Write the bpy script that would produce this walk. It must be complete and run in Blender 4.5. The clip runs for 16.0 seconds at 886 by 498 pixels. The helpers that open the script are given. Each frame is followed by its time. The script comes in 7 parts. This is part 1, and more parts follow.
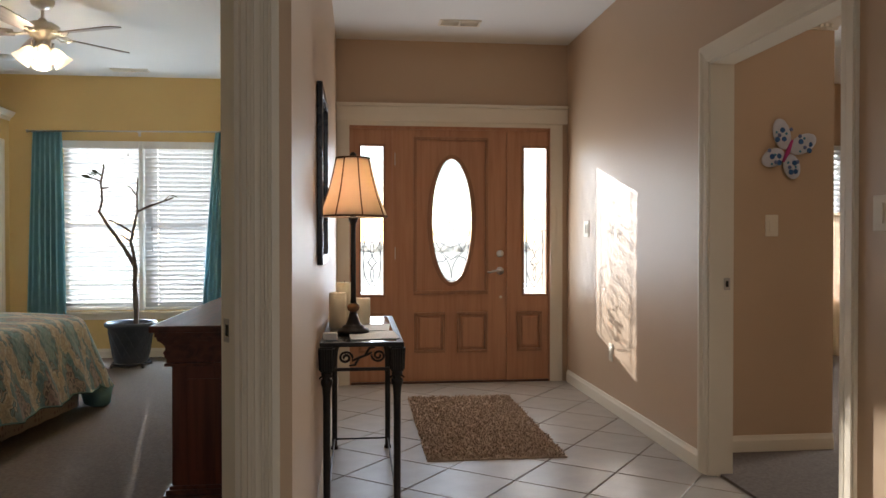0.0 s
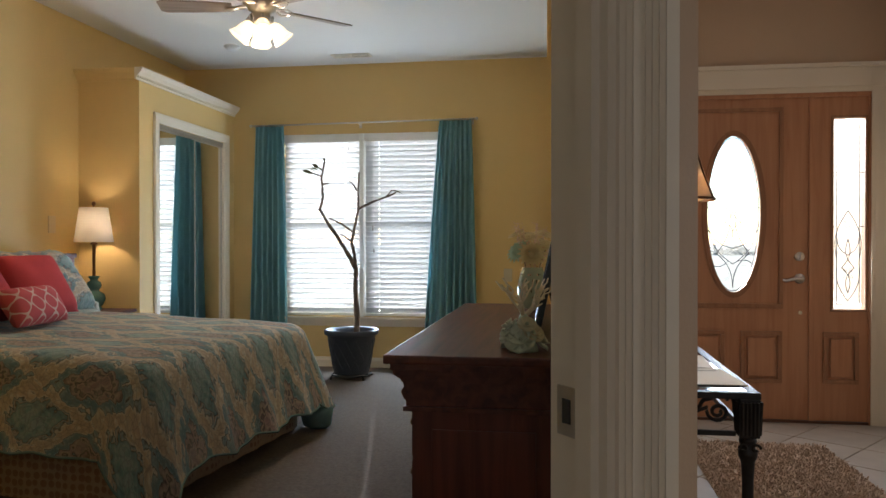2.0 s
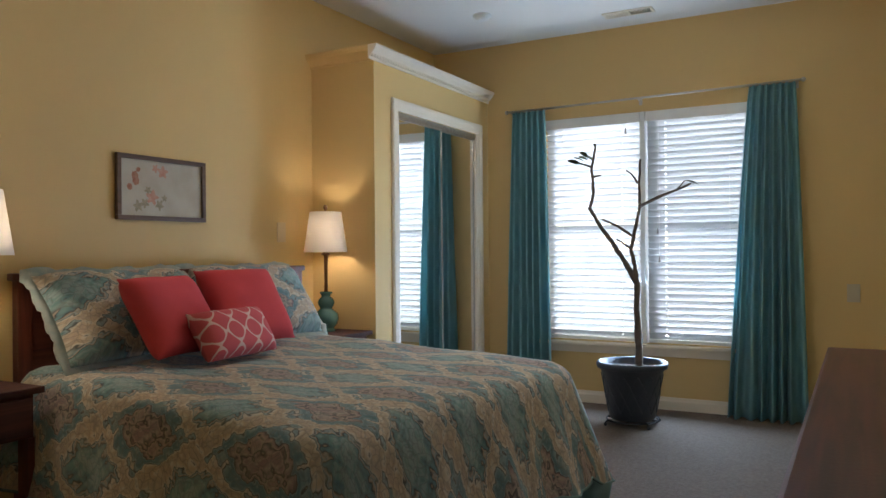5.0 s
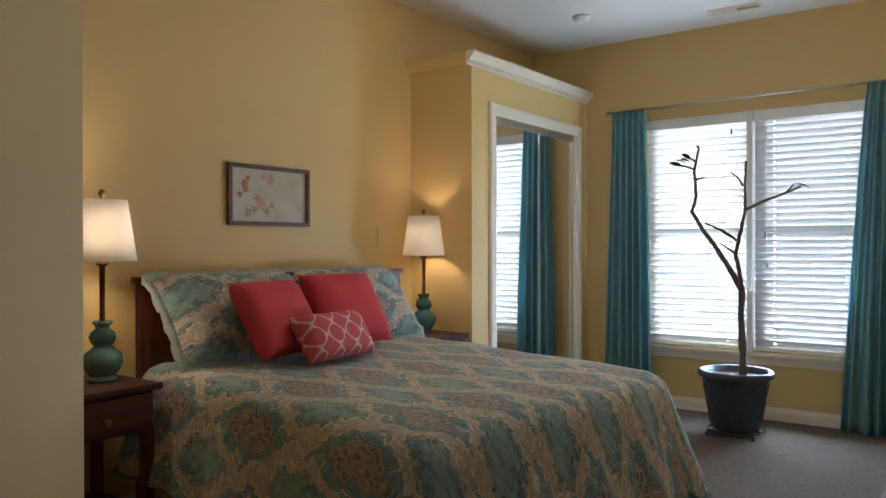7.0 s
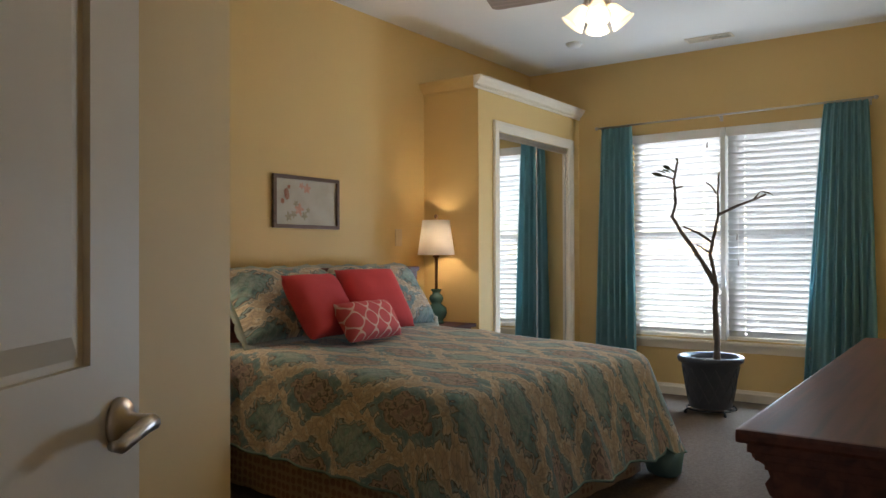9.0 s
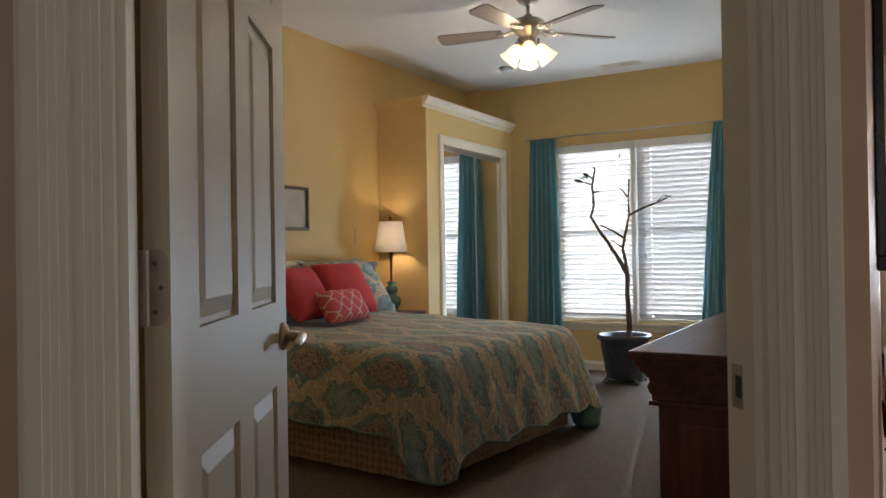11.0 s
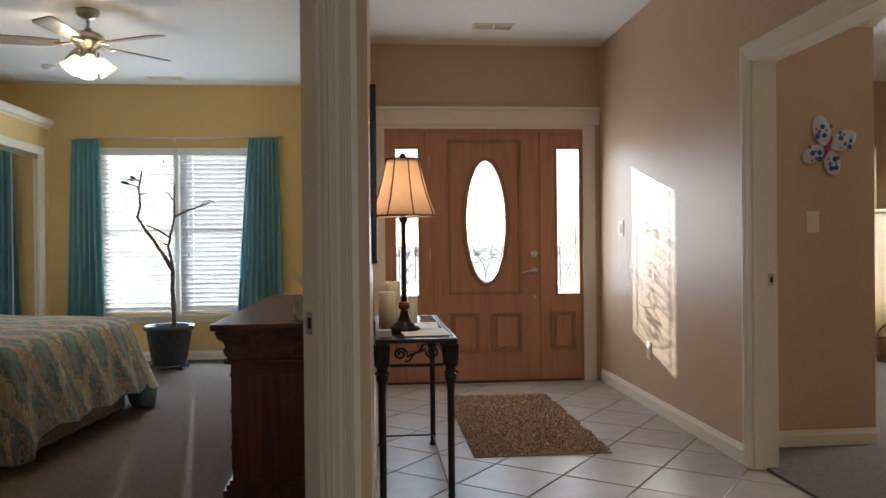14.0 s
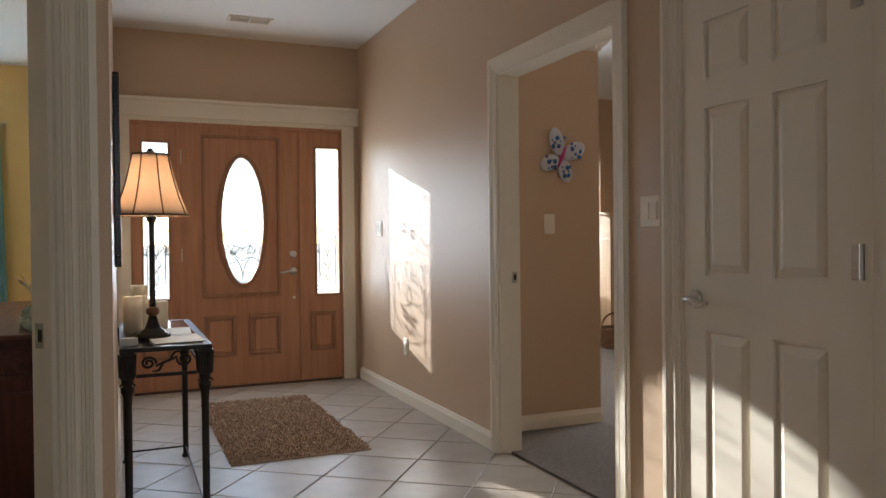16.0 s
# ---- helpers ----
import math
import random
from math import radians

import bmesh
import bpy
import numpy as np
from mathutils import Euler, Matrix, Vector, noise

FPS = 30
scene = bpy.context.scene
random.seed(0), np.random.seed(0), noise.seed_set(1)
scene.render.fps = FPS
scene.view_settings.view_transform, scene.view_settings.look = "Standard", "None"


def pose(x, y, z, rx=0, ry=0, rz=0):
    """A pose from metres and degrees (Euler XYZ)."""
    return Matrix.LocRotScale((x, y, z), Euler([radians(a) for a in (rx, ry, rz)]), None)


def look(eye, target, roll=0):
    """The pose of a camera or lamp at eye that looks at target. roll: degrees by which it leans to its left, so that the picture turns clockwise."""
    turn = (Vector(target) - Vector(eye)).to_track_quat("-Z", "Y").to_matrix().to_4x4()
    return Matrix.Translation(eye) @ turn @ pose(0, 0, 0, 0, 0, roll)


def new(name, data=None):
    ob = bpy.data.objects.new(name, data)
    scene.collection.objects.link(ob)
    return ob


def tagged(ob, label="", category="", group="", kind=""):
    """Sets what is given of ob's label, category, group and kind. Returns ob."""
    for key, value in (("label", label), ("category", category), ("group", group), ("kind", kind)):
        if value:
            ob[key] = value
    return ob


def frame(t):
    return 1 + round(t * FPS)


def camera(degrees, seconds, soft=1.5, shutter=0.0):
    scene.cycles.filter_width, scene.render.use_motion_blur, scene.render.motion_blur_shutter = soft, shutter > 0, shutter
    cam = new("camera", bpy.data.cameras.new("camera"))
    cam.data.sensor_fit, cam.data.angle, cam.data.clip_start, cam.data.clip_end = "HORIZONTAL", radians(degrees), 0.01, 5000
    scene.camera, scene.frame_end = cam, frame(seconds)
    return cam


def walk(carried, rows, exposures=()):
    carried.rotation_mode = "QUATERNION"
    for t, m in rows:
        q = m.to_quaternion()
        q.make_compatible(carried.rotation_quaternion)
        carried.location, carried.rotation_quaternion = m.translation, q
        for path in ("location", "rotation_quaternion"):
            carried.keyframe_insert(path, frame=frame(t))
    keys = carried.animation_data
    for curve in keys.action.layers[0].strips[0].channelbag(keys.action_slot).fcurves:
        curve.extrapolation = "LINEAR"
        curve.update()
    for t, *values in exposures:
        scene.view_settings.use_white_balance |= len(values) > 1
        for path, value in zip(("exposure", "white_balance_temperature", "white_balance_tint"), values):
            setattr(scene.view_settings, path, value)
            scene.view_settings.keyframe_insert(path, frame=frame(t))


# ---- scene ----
cam = camera(60.4, 16.0)
PATH = [
    (0, (0.645, -6.136, 1.165), (0.866, -4.149, 1.142), 0.0),
    (0.5, (0.541, -5.984, 1.141), (0.689, -3.989, 1.124), -0.0),
    (1, (0.467, -5.693, 1.127), (0.473, -3.693, 1.109), -0.1),
    (1.5, (0.397, -5.355, 1.145), (0.224, -3.363, 1.125), -0.1),
    (2, (0.305, -5.085, 1.139), (0.0, -3.108, 1.124), -0.0),
    (2.5, (0.211, -4.812, 1.137), (-0.163, -2.847, 1.126), -0.1),
    (3, (0.157, -4.611, 1.145), (-0.304, -2.665, 1.13), -0.4),
    (3.5, (0.103, -4.359, 1.148), (-0.537, -2.465, 1.135), -0.5),
    (4, (0.022, -4.163, 1.138), (-0.744, -2.316, 1.134), -0.5),
    (4.5, (-0.05, -4.005, 1.137), (-0.892, -2.191, 1.138), -0.5),
    (5, (-0.106, -3.843, 1.149), (-1.07, -2.09, 1.154), -0.5),
    (5.2, (-0.08, -3.796, 1.144), (-1.105, -2.079, 1.152), -0.6),
    (7.5, (-0.031, -3.938, 1.212), (-1.222, -2.332, 1.206), -0.1),
    (8, (0.033, -4.075, 1.189), (-1.151, -2.463, 1.192), -0.2),
    (10.3, (0.378, -4.971, 1.147), (-0.717, -3.298, 1.158), -0.5),
    (10.5, (0.401, -5.038, 1.142), (-0.673, -3.351, 1.153), -0.7),
    (11, (0.487, -5.261, 1.124), (-0.513, -3.529, 1.137), -0.9),
    (11.5, (0.524, -5.432, 1.136), (-0.368, -3.643, 1.143), -0.7),
    (12, (0.531, -5.631, 1.13), (-0.053, -3.718, 1.131), -0.7),
    (12.5, (0.52, -5.753, 1.127), (0.239, -3.773, 1.125), -0.6),
    (13, (0.506, -5.924, 1.134), (0.39, -3.928, 1.127), -0.6),
    (13.5, (0.488, -6.095, 1.135), (0.484, -4.095, 1.128), -0.6),
    (14, (0.485, -6.189, 1.139), (0.665, -4.197, 1.128), -0.6),
    (14.5, (0.485, -6.21, 1.149), (0.885, -4.251, 1.13), -0.6),
    (15, (0.482, -6.203, 1.151), (1.036, -4.282, 1.129), -0.6),
    (15.5, (0.485, -6.197, 1.149), (1.164, -4.316, 1.128), -0.6),
    (16, (0.486, -6.186, 1.151), (1.271, -4.347, 1.129), -0.6),
]
walk(cam, [(t, look(eye, target, roll)) for t, eye, target, roll in PATH],
     exposures=[(0, 1.50, 6450, 10), (1.5, 1.36, 6400, 10), (3, 1.36, 6050, 10), (4, 1.32, 5850, 10), (5.2, 1.34, 5750, 10), (7.5, 1.33, 6050, 10), (8, 1.32, 6150, 10),
                (10.3, 1.32, 6550, 13), (11.5, 1.18, 6300, 11), (12.5, 1.26, 6050, 9), (13.5, 1.42, 6150, 9), (15, 1.58, 6300, 10), (16, 1.64, 6050, 8)])

# ---- world, sun and large lights ----
world = bpy.data.worlds.new("world")
scene.world = world
world.use_nodes = True
wn = world.node_tree.nodes
sky = wn.new("ShaderNodeTexSky")
sky.sky_type, sky.sun_disc = "NISHITA", False
SUN_TO = Vector((-0.22, 1.0, 0.28)).normalized()
sky.sun_elevation = math.asin(SUN_TO.z)
sky.sun_rotation = math.atan2(SUN_TO.x, SUN_TO.y)
sky.dust_density, sky.ozone_density = 0.2, 3.0
world.node_tree.links.new(sky.outputs[0], wn["Background"].inputs[0])
wn["Background"].inputs[1].default_value = 0.14
sun = new("sun", bpy.data.lights.new("sun", "SUN"))
sun.data.energy, sun.data.angle, sun.data.color = 5.0, radians(0.53), (1.0, 0.97, 0.93)
sun.matrix_world = look(SUN_TO * 30, (0, 0, 0))


def lamp_light(name, x, y, z, watts, colour, radius=0.03):
    ob = new(name, bpy.data.lights.new(name, "POINT"))
    ob.data.energy, ob.data.color, ob.data.shadow_soft_size = watts, colour, radius
    ob.location = (x, y, z)
    return ob


def sky_light(name, x, y, z, w, h, watts, toward, colour=(0.80, 0.89, 1.0)):
    """An area lamp for sky daylight, by a window or door, or added as fill."""
    ob = new(name, bpy.data.lights.new(name, "AREA"))
    ob.data.shape, ob.data.size, ob.data.size_y = "RECTANGLE", w, h
    ob.data.energy, ob.data.color = watts, colour
    ob.matrix_world = look((x, y, z), toward)
    return ob


WARM = (1.0, 0.78, 0.54)
sky_light("window_daylight", -1.28, 1.60, 0.72, 0.66, 0.42, 14, (-1.49, -1.5, 1.5), (0.62, 0.80, 1.0))
sky_light("door_daylight", 1.40, -0.012, 1.31, 0.28, 0.9, 3.6, (1.40, -3, 1.0))
sky_light("sidelight_daylight", 2.09, -0.012, 1.31, 0.17, 1.15, 1.8, (2.0, -3, 1.0))
sky_light("sidelight_daylight", 0.75, -0.012, 1.31, 0.17, 1.15, 2.4, (0.9, -3, 1.0))
# added fill lamp inside the next room, away from its window
sky_light("far_room_fill", 5.55, -1.6, 1.5, 1.0, 1.4, 23, (3, -2.6, 0.6), (0.90, 0.94, 1.0))
# added fill lamp before the unbroken south wall, where no window is
sky_light("living_room_fill", 1.2, -8.35, 1.5, 2.4, 1.6, 6.2, (1.2, -5, 1.0), (0.88, 0.93, 1.0))
lamp_light("fan_bulb", -1.45, -0.77, 2.32, 9.0, (1.0, 0.88, 0.72), 0.09)
lamp_light("bedside_bulb", -2.97, -0.12, 1.27, 2.1, WARM)
lamp_light("bedside_bulb", -2.97, -2.22, 1.27, 2.0, WARM)
lamp_light("console_bulb", 0.622, -2.62, 1.39, 1.9, (1.0, 0.79, 0.57))


# ---- materials ----
def mat(name, base, rough=0.6, metal=0.0, second=None, scale=8.0, amount=0.5, bump=0.0, bump_scale=120.0, detail=4.0,
        random_shift=0.0, translucent=0.0, coat=0.0):
    m = bpy.data.materials.new(name)
    m.use_nodes = True
    nt = m.node_tree
    n, l = nt.nodes, nt.links
    b = n["Principled BSDF"]
    b.inputs["Roughness"].default_value, b.inputs["Metallic"].default_value = rough, metal
    if coat:
        b.inputs["Coat Weight"].default_value, b.inputs["Coat Roughness"].default_value = coat, 0.12
    second = second or tuple(c * 0.86 for c in base)
    tc = n.new("ShaderNodeTexCoord")
    big = n.new("ShaderNodeTexNoise")
    big.inputs["Scale"].default_value, big.inputs["Detail"].default_value = scale, detail
    l.new(tc.outputs["Object"], big.inputs["Vector"])
    ramp = n.new("ShaderNodeMapRange")
    ramp.inputs["From Min"].default_value, ramp.inputs["From Max"].default_value = 0.3, 0.7
    ramp.inputs["To Max"].default_value = amount
    l.new(big.outputs["Fac"], ramp.inputs["Value"])
    mix = n.new("ShaderNodeMix")
    mix.data_type = "RGBA"
    mix.inputs["A"].default_value, mix.inputs["B"].default_value = (*base, 1), (*second, 1)
    l.new(ramp.outputs["Result"], mix.inputs["Factor"])
    colour = mix.outputs["Result"]
    if random_shift:
        info = n.new("ShaderNodeObjectInfo")
        mr = n.new("ShaderNodeMapRange")
        mr.inputs["To Min"].default_value, mr.inputs["To Max"].default_value = 1 - random_shift, 1 + random_shift
        l.new(info.outputs["Random"], mr.inputs["Value"])
        hsv = n.new("ShaderNodeHueSaturation")
        l.new(mr.outputs["Result"], hsv.inputs["Value"])
        l.new(colour, hsv.inputs["Color"])
        colour = hsv.outputs["Color"]
    l.new(colour, b.inputs["Base Color"])
    if bump:
        fine = n.new("ShaderNodeTexNoise")
        fine.inputs["Scale"].default_value, fine.inputs["Detail"].default_value = bump_scale, 3
        l.new(tc.outputs["Object"], fine.inputs["Vector"])
        bp = n.new("ShaderNodeBump")
        bp.inputs["Strength"].default_value, bp.inputs["Distance"].default_value = bump, 0.004
        l.new(fine.outputs["Fac"], bp.inputs["Height"])
        l.new(bp.outputs["Normal"], b.inputs["Normal"])
    if translucent:
        tr = n.new("ShaderNodeBsdfTranslucent")
        l.new(colour, tr.inputs["Color"])
        ms = n.new("ShaderNodeMixShader")
        ms.inputs[0].default_value = translucent
        l.new(b.outputs[0], ms.inputs[1])
        l.new(tr.outputs[0], ms.inputs[2])
        l.new(ms.outputs[0], n["Material Output"].inputs[0])
    return m


def glow(name, colour, strength):
    m = bpy.data.materials.new(name)
    m.use_nodes = True
    b = m.node_tree.nodes["Principled BSDF"]
    b.inputs["Base Color"].default_value = (*colour, 1)
    b.inputs["Emission Color"].default_value, b.inputs["Emission Strength"].default_value = (*colour, 1), strength
    return m


def clear_glass(name, rough=0.0, bump=0.0):
    m = bpy.data.materials.new(name)
    m.use_nodes = True
    n, l = m.node_tree.nodes, m.node_tree.links
    b = n["Principled BSDF"]
    b.inputs["Transmission Weight"].default_value, b.inputs["Roughness"].default_value, b.inputs["IOR"].default_value = 1.0, rough, 1.45
    if bump:
        t = n.new("ShaderNodeTexNoise")
        t.inputs["Scale"].default_value = 14
        bp = n.new("ShaderNodeBump")
        bp.inputs["Strength"].default_value, bp.inputs["Distance"].default_value = bump, 0.01
        l.new(t.outputs["Fac"], bp.inputs["Height"])
        l.new(bp.outputs["Normal"], b.inputs["Normal"])
    return m


def leaded_glass(name):
    """Rippled glass, its clear streaks added to stripe the sun patch on the wall."""
    m = clear_glass(name, 0.02, 0.10)
    n, l = m.node_tree.nodes, m.node_tree.links
    tc = n.new("ShaderNodeTexCoord")
    mp = n.new("ShaderNodeMapping")
    mp.inputs["Rotation"].default_value, mp.inputs["Scale"].default_value = (0, radians(24), 0), (14, 1, 42)
    l.new(tc.outputs["Object"], mp.inputs["Vector"])
    t = n.new("ShaderNodeTexNoise")
    t.inputs["Scale"].default_value, t.inputs["Detail"].default_value, t.inputs["Distortion"].default_value = 1.0, 4, 0.9
    l.new(mp.outputs[0], t.inputs["Vector"])
    mr = n.new("ShaderNodeMapRange")
    mr.inputs["From Min"].default_value, mr.inputs["From Max"].default_value = 0.36, 0.50
    mr.inputs["To Min"].default_value, mr.inputs["To Max"].default_value = 0.50, 1.0
    l.new(t.outputs["Fac"], mr.inputs["Value"])
    tr = n.new("ShaderNodeBsdfTransparent")
    ms = n.new("ShaderNodeMixShader")
    l.new(mr.outputs["Result"], ms.inputs[0])
    l.new(n["Principled BSDF"].outputs[0], ms.inputs[1])
    l.new(tr.outputs[0], ms.inputs[2])
    l.new(ms.outputs[0], n["Material Output"].inputs[0])
    return m


def wood(name, dark, light, rough=0.35, axis=2, scale=5.0, coat=0.0):
    """Wood with its grain along one axis."""
    m = mat(name, light, rough, 0, dark, 3.0, 0.5, 0.12, 90, coat=coat)
    n, l = m.node_tree.nodes, m.node_tree.links
    b = n["Principled BSDF"]
    mp = n.new("ShaderNodeMapping")
    stretch = [scale * 6] * 3
    stretch[axis] = scale * 0.35
    mp.inputs["Scale"].default_value = stretch
    l.new([x for x in n if x.type == "TEX_COORD"][0].outputs["Object"], mp.inputs["Vector"])
    g = n.new("ShaderNodeTexNoise")
    g.inputs["Scale"].default_value, g.inputs["Detail"].default_value, g.inputs["Distortion"].default_value = 1.0, 6, 0.6
    l.new(mp.outputs[0], g.inputs["Vector"])
    cr = n.new("ShaderNodeValToRGB")
    cr.color_ramp.elements[0].position, cr.color_ramp.elements[0].color = 0.32, (*dark, 1)
    cr.color_ramp.elements[1].position, cr.color_ramp.elements[1].color = 0.62, (*light, 1)
    l.new(g.outputs["Fac"], cr.inputs[0])
    l.new(cr.outputs[0], b.inputs["Base Color"])
    return m


M = dict(
    beige=mat("beige_wall_paint", (0.56, 0.40, 0.262), 0.45, 0, (0.53, 0.375, 0.243), 1.6, 0.5, 0.10, 160),
    yellow=mat("yellow_wall_paint", (0.68, 0.485, 0.207), 0.62, 0, (0.65, 0.46, 0.192), 1.6, 0.5, 0.10, 160),
    white=mat("white_trim_paint", (0.80, 0.72, 0.585), 0.5, 0, (0.76, 0.68, 0.54), 4, 0.4, 0.05, 60),
    ceiling=mat("ceiling_paint", (0.80, 0.78, 0.74), 0.85, 0, (0.76, 0.74, 0.70), 2, 0.4, 0.35, 220),
    tile=mat("floor_tile_glaze", (0.385, 0.325, 0.258), 0.40, 0, (0.305, 0.252, 0.195), 7, 0.8, 0.05, 40, 6, 0.05),
    grout=mat("grout", (0.36, 0.305, 0.245), 0.9, 0, (0.30, 0.255, 0.20), 30, 0.6, 0.3, 200),
    carpet=mat("beige_carpet", (0.19, 0.143, 0.107), 0.95, 0, (0.105, 0.078, 0.058), 60, 0.8, 0.9, 330),
    front_wood=wood("honey_oak_door", (0.43, 0.195, 0.095), (0.505, 0.25, 0.128), 0.42),
    front_wood_x=wood("honey_oak_rail", (0.42, 0.20, 0.095), (0.50, 0.26, 0.13), 0.42, 0),
    cherry=wood("dark_cherry_wood", (0.060, 0.015, 0.010), (0.135, 0.036, 0.021), 0.44, 1, coat=0.05),
    cherry_z=wood("dark_cherry_panel", (0.078, 0.019, 0.012), (0.165, 0.041, 0.024), 0.36, 2, coat=0.1),
    # door oak darkened for mouldings: the shade of their relief as colour
    oak_shaded=wood("shaded_oak_moulding", (0.28, 0.13, 0.062), (0.37, 0.18, 0.088), 0.45),
    iron=mat("dark_iron", (0.022, 0.020, 0.020), 0.42, 0.6, (0.05, 0.042, 0.035), 30, 0.5, 0.3, 90),
    nickel=mat("brushed_nickel", (0.62, 0.58, 0.53), 0.28, 1.0, (0.5, 0.46, 0.42), 50, 0.5),
    pewter=mat("antique_pewter", (0.52, 0.48, 0.43), 0.35, 0.9, (0.40, 0.36, 0.31), 40, 0.6),
    lead=mat("lead_came", (0.16, 0.16, 0.17), 0.4, 0.8),
    glass=clear_glass("clear_glass"), textured_glass=leaded_glass("rippled_glass"),
    mirror=mat("mirror_silver", (0.86, 0.87, 0.86), 0.01, 1.0, (0.85, 0.86, 0.85)),
    black=mat("black_lacquer", (0.012, 0.011, 0.012), 0.25, 0, (0.02, 0.018, 0.016), 30, 0.5),
)

M["yellow"].node_tree.nodes["Principled BSDF"].inputs["Specular IOR Level"].default_value = 0.35
M["white"].node_tree.nodes["Principled BSDF"].inputs["Specular IOR Level"].default_value = 0.3


# ---- mesh helpers ----
def part(name, bm, material, parent=None, label="", smooth=False):
    me = bpy.data.meshes.new(name)
    bmesh.ops.recalc_face_normals(bm, faces=bm.faces)
    bm.to_mesh(me)
    bm.free()
    if smooth:
        for p in me.polygons:
            p.use_smooth = True
    for x in (material if isinstance(material, (list, tuple)) else [material]):
        me.materials.append(x)
    ob = new(name, me)
    if parent:
        ob.parent = parent
    if label:
        tagged(ob, label)
    return ob


def thing(name, loc, label, category, group="", kind="", turn=0):
    ob = new(name)
    ob.empty_display_size = 0.1
    ob.location, ob.rotation_euler = loc, (0, 0, radians(turn))
    return tagged(ob, label, category, group, kind)


def box(bm, x0, x1, y0, y1, z0, z1, bevel=0.0, m=None, slot=0):
    r = bmesh.ops.create_cube(bm, size=1)
    vs = r["verts"]
    for v in vs:
        v.co = Vector(((x0 + x1) / 2 + v.co.x * (x1 - x0), (y0 + y1) / 2 + v.co.y * (y1 - y0), (z0 + z1) / 2 + v.co.z * (z1 - z0)))
    faces = {f for v in vs for f in v.link_faces}
    if bevel:
        edges = list({e for v in vs for e in v.link_edges})
        out = bmesh.ops.bevel(bm, geom=edges, offset=bevel, segments=2, profile=0.7, affect="EDGES")
        vs = list({v for f in out["faces"] for v in f.verts} | {v for v in vs if v.is_valid})
        faces = {f for v in vs for f in v.link_faces}
    for f in faces:
        f.material_index = slot
    if m:
        bmesh.ops.transform(bm, matrix=m, verts=vs)
    return bm


def boxed(*args, **kw):
    return box(bmesh.new(), *args, **kw)


def lathe(bm, profile, n=24, m=None, close=True):
    """Turns a profile of (radius, z) round the z axis."""
    rings = []
    for r, z in profile:
        rings.append([bm.verts.new((r * math.cos(2 * math.pi * i / n), r * math.sin(2 * math.pi * i / n), z)) for i in range(n)])
    for a, b in zip(rings, rings[1:]):
        for i in range(n):
            bm.faces.new((a[i], a[(i + 1) % n], b[(i + 1) % n], b[i]))
    if close:
        bm.faces.new(rings[0][::-1])
        bm.faces.new(rings[-1])
    if m:
        bmesh.ops.transform(bm, matrix=m, verts=[v for r in rings for v in r])
    return bm


def tube(bm, pts, radii, n=8, cap=True):
    """A round tube along points."""
    pts = [Vector(p) for p in pts]
    if not isinstance(radii, (list, tuple)):
        radii = [radii] * len(pts)
    rings = []
    side = None
    for i, p in enumerate(pts):
        d = (pts[min(i + 1, len(pts) - 1)] - pts[max(i - 1, 0)]).normalized()
        if side is None:
            side = d.orthogonal().normalized()
        side = (side - d * side.dot(d)).normalized()
        up = d.cross(side)
        rings.append([bm.verts.new(p + radii[i] * (side * math.cos(2 * math.pi * k / n) + up * math.sin(2 * math.pi * k / n))) for k in range(n)])
    for a, b in zip(rings, rings[1:]):
        for k in range(n):
            bm.faces.new((a[k], a[(k + 1) % n], b[(k + 1) % n], b[k]))
    if cap:
        bm.faces.new(rings[0][::-1])
        bm.faces.new(rings[-1])
    return bm


def prism(bm, outline, m, depth):
    """An outline in the xy plane, pulled up along z, set at the pose m."""
    a = [bm.verts.new(m @ Vector((x, y, 0))) for x, y in outline]
    b = [bm.verts.new(m @ Vector((x, y, depth))) for x, y in outline]
    bm.faces.new(a[::-1])
    bm.faces.new(b)
    for i in range(len(a)):
        j = (i + 1) % len(a)
        bm.faces.new((a[i], a[j], b[j], b[i]))
    return bm


def run_pose(p0, p1):
    """Local x along the plan line p0 to p1, local y to its left, z up."""
    d = Vector((p1[0] - p0[0], p1[1] - p0[1], 0)).normalized()
    return Matrix(((d.x, -d.y, 0, p0[0]), (d.y, d.x, 0, p0[1]), (0, 0, 1, 0), (0, 0, 0, 1)))


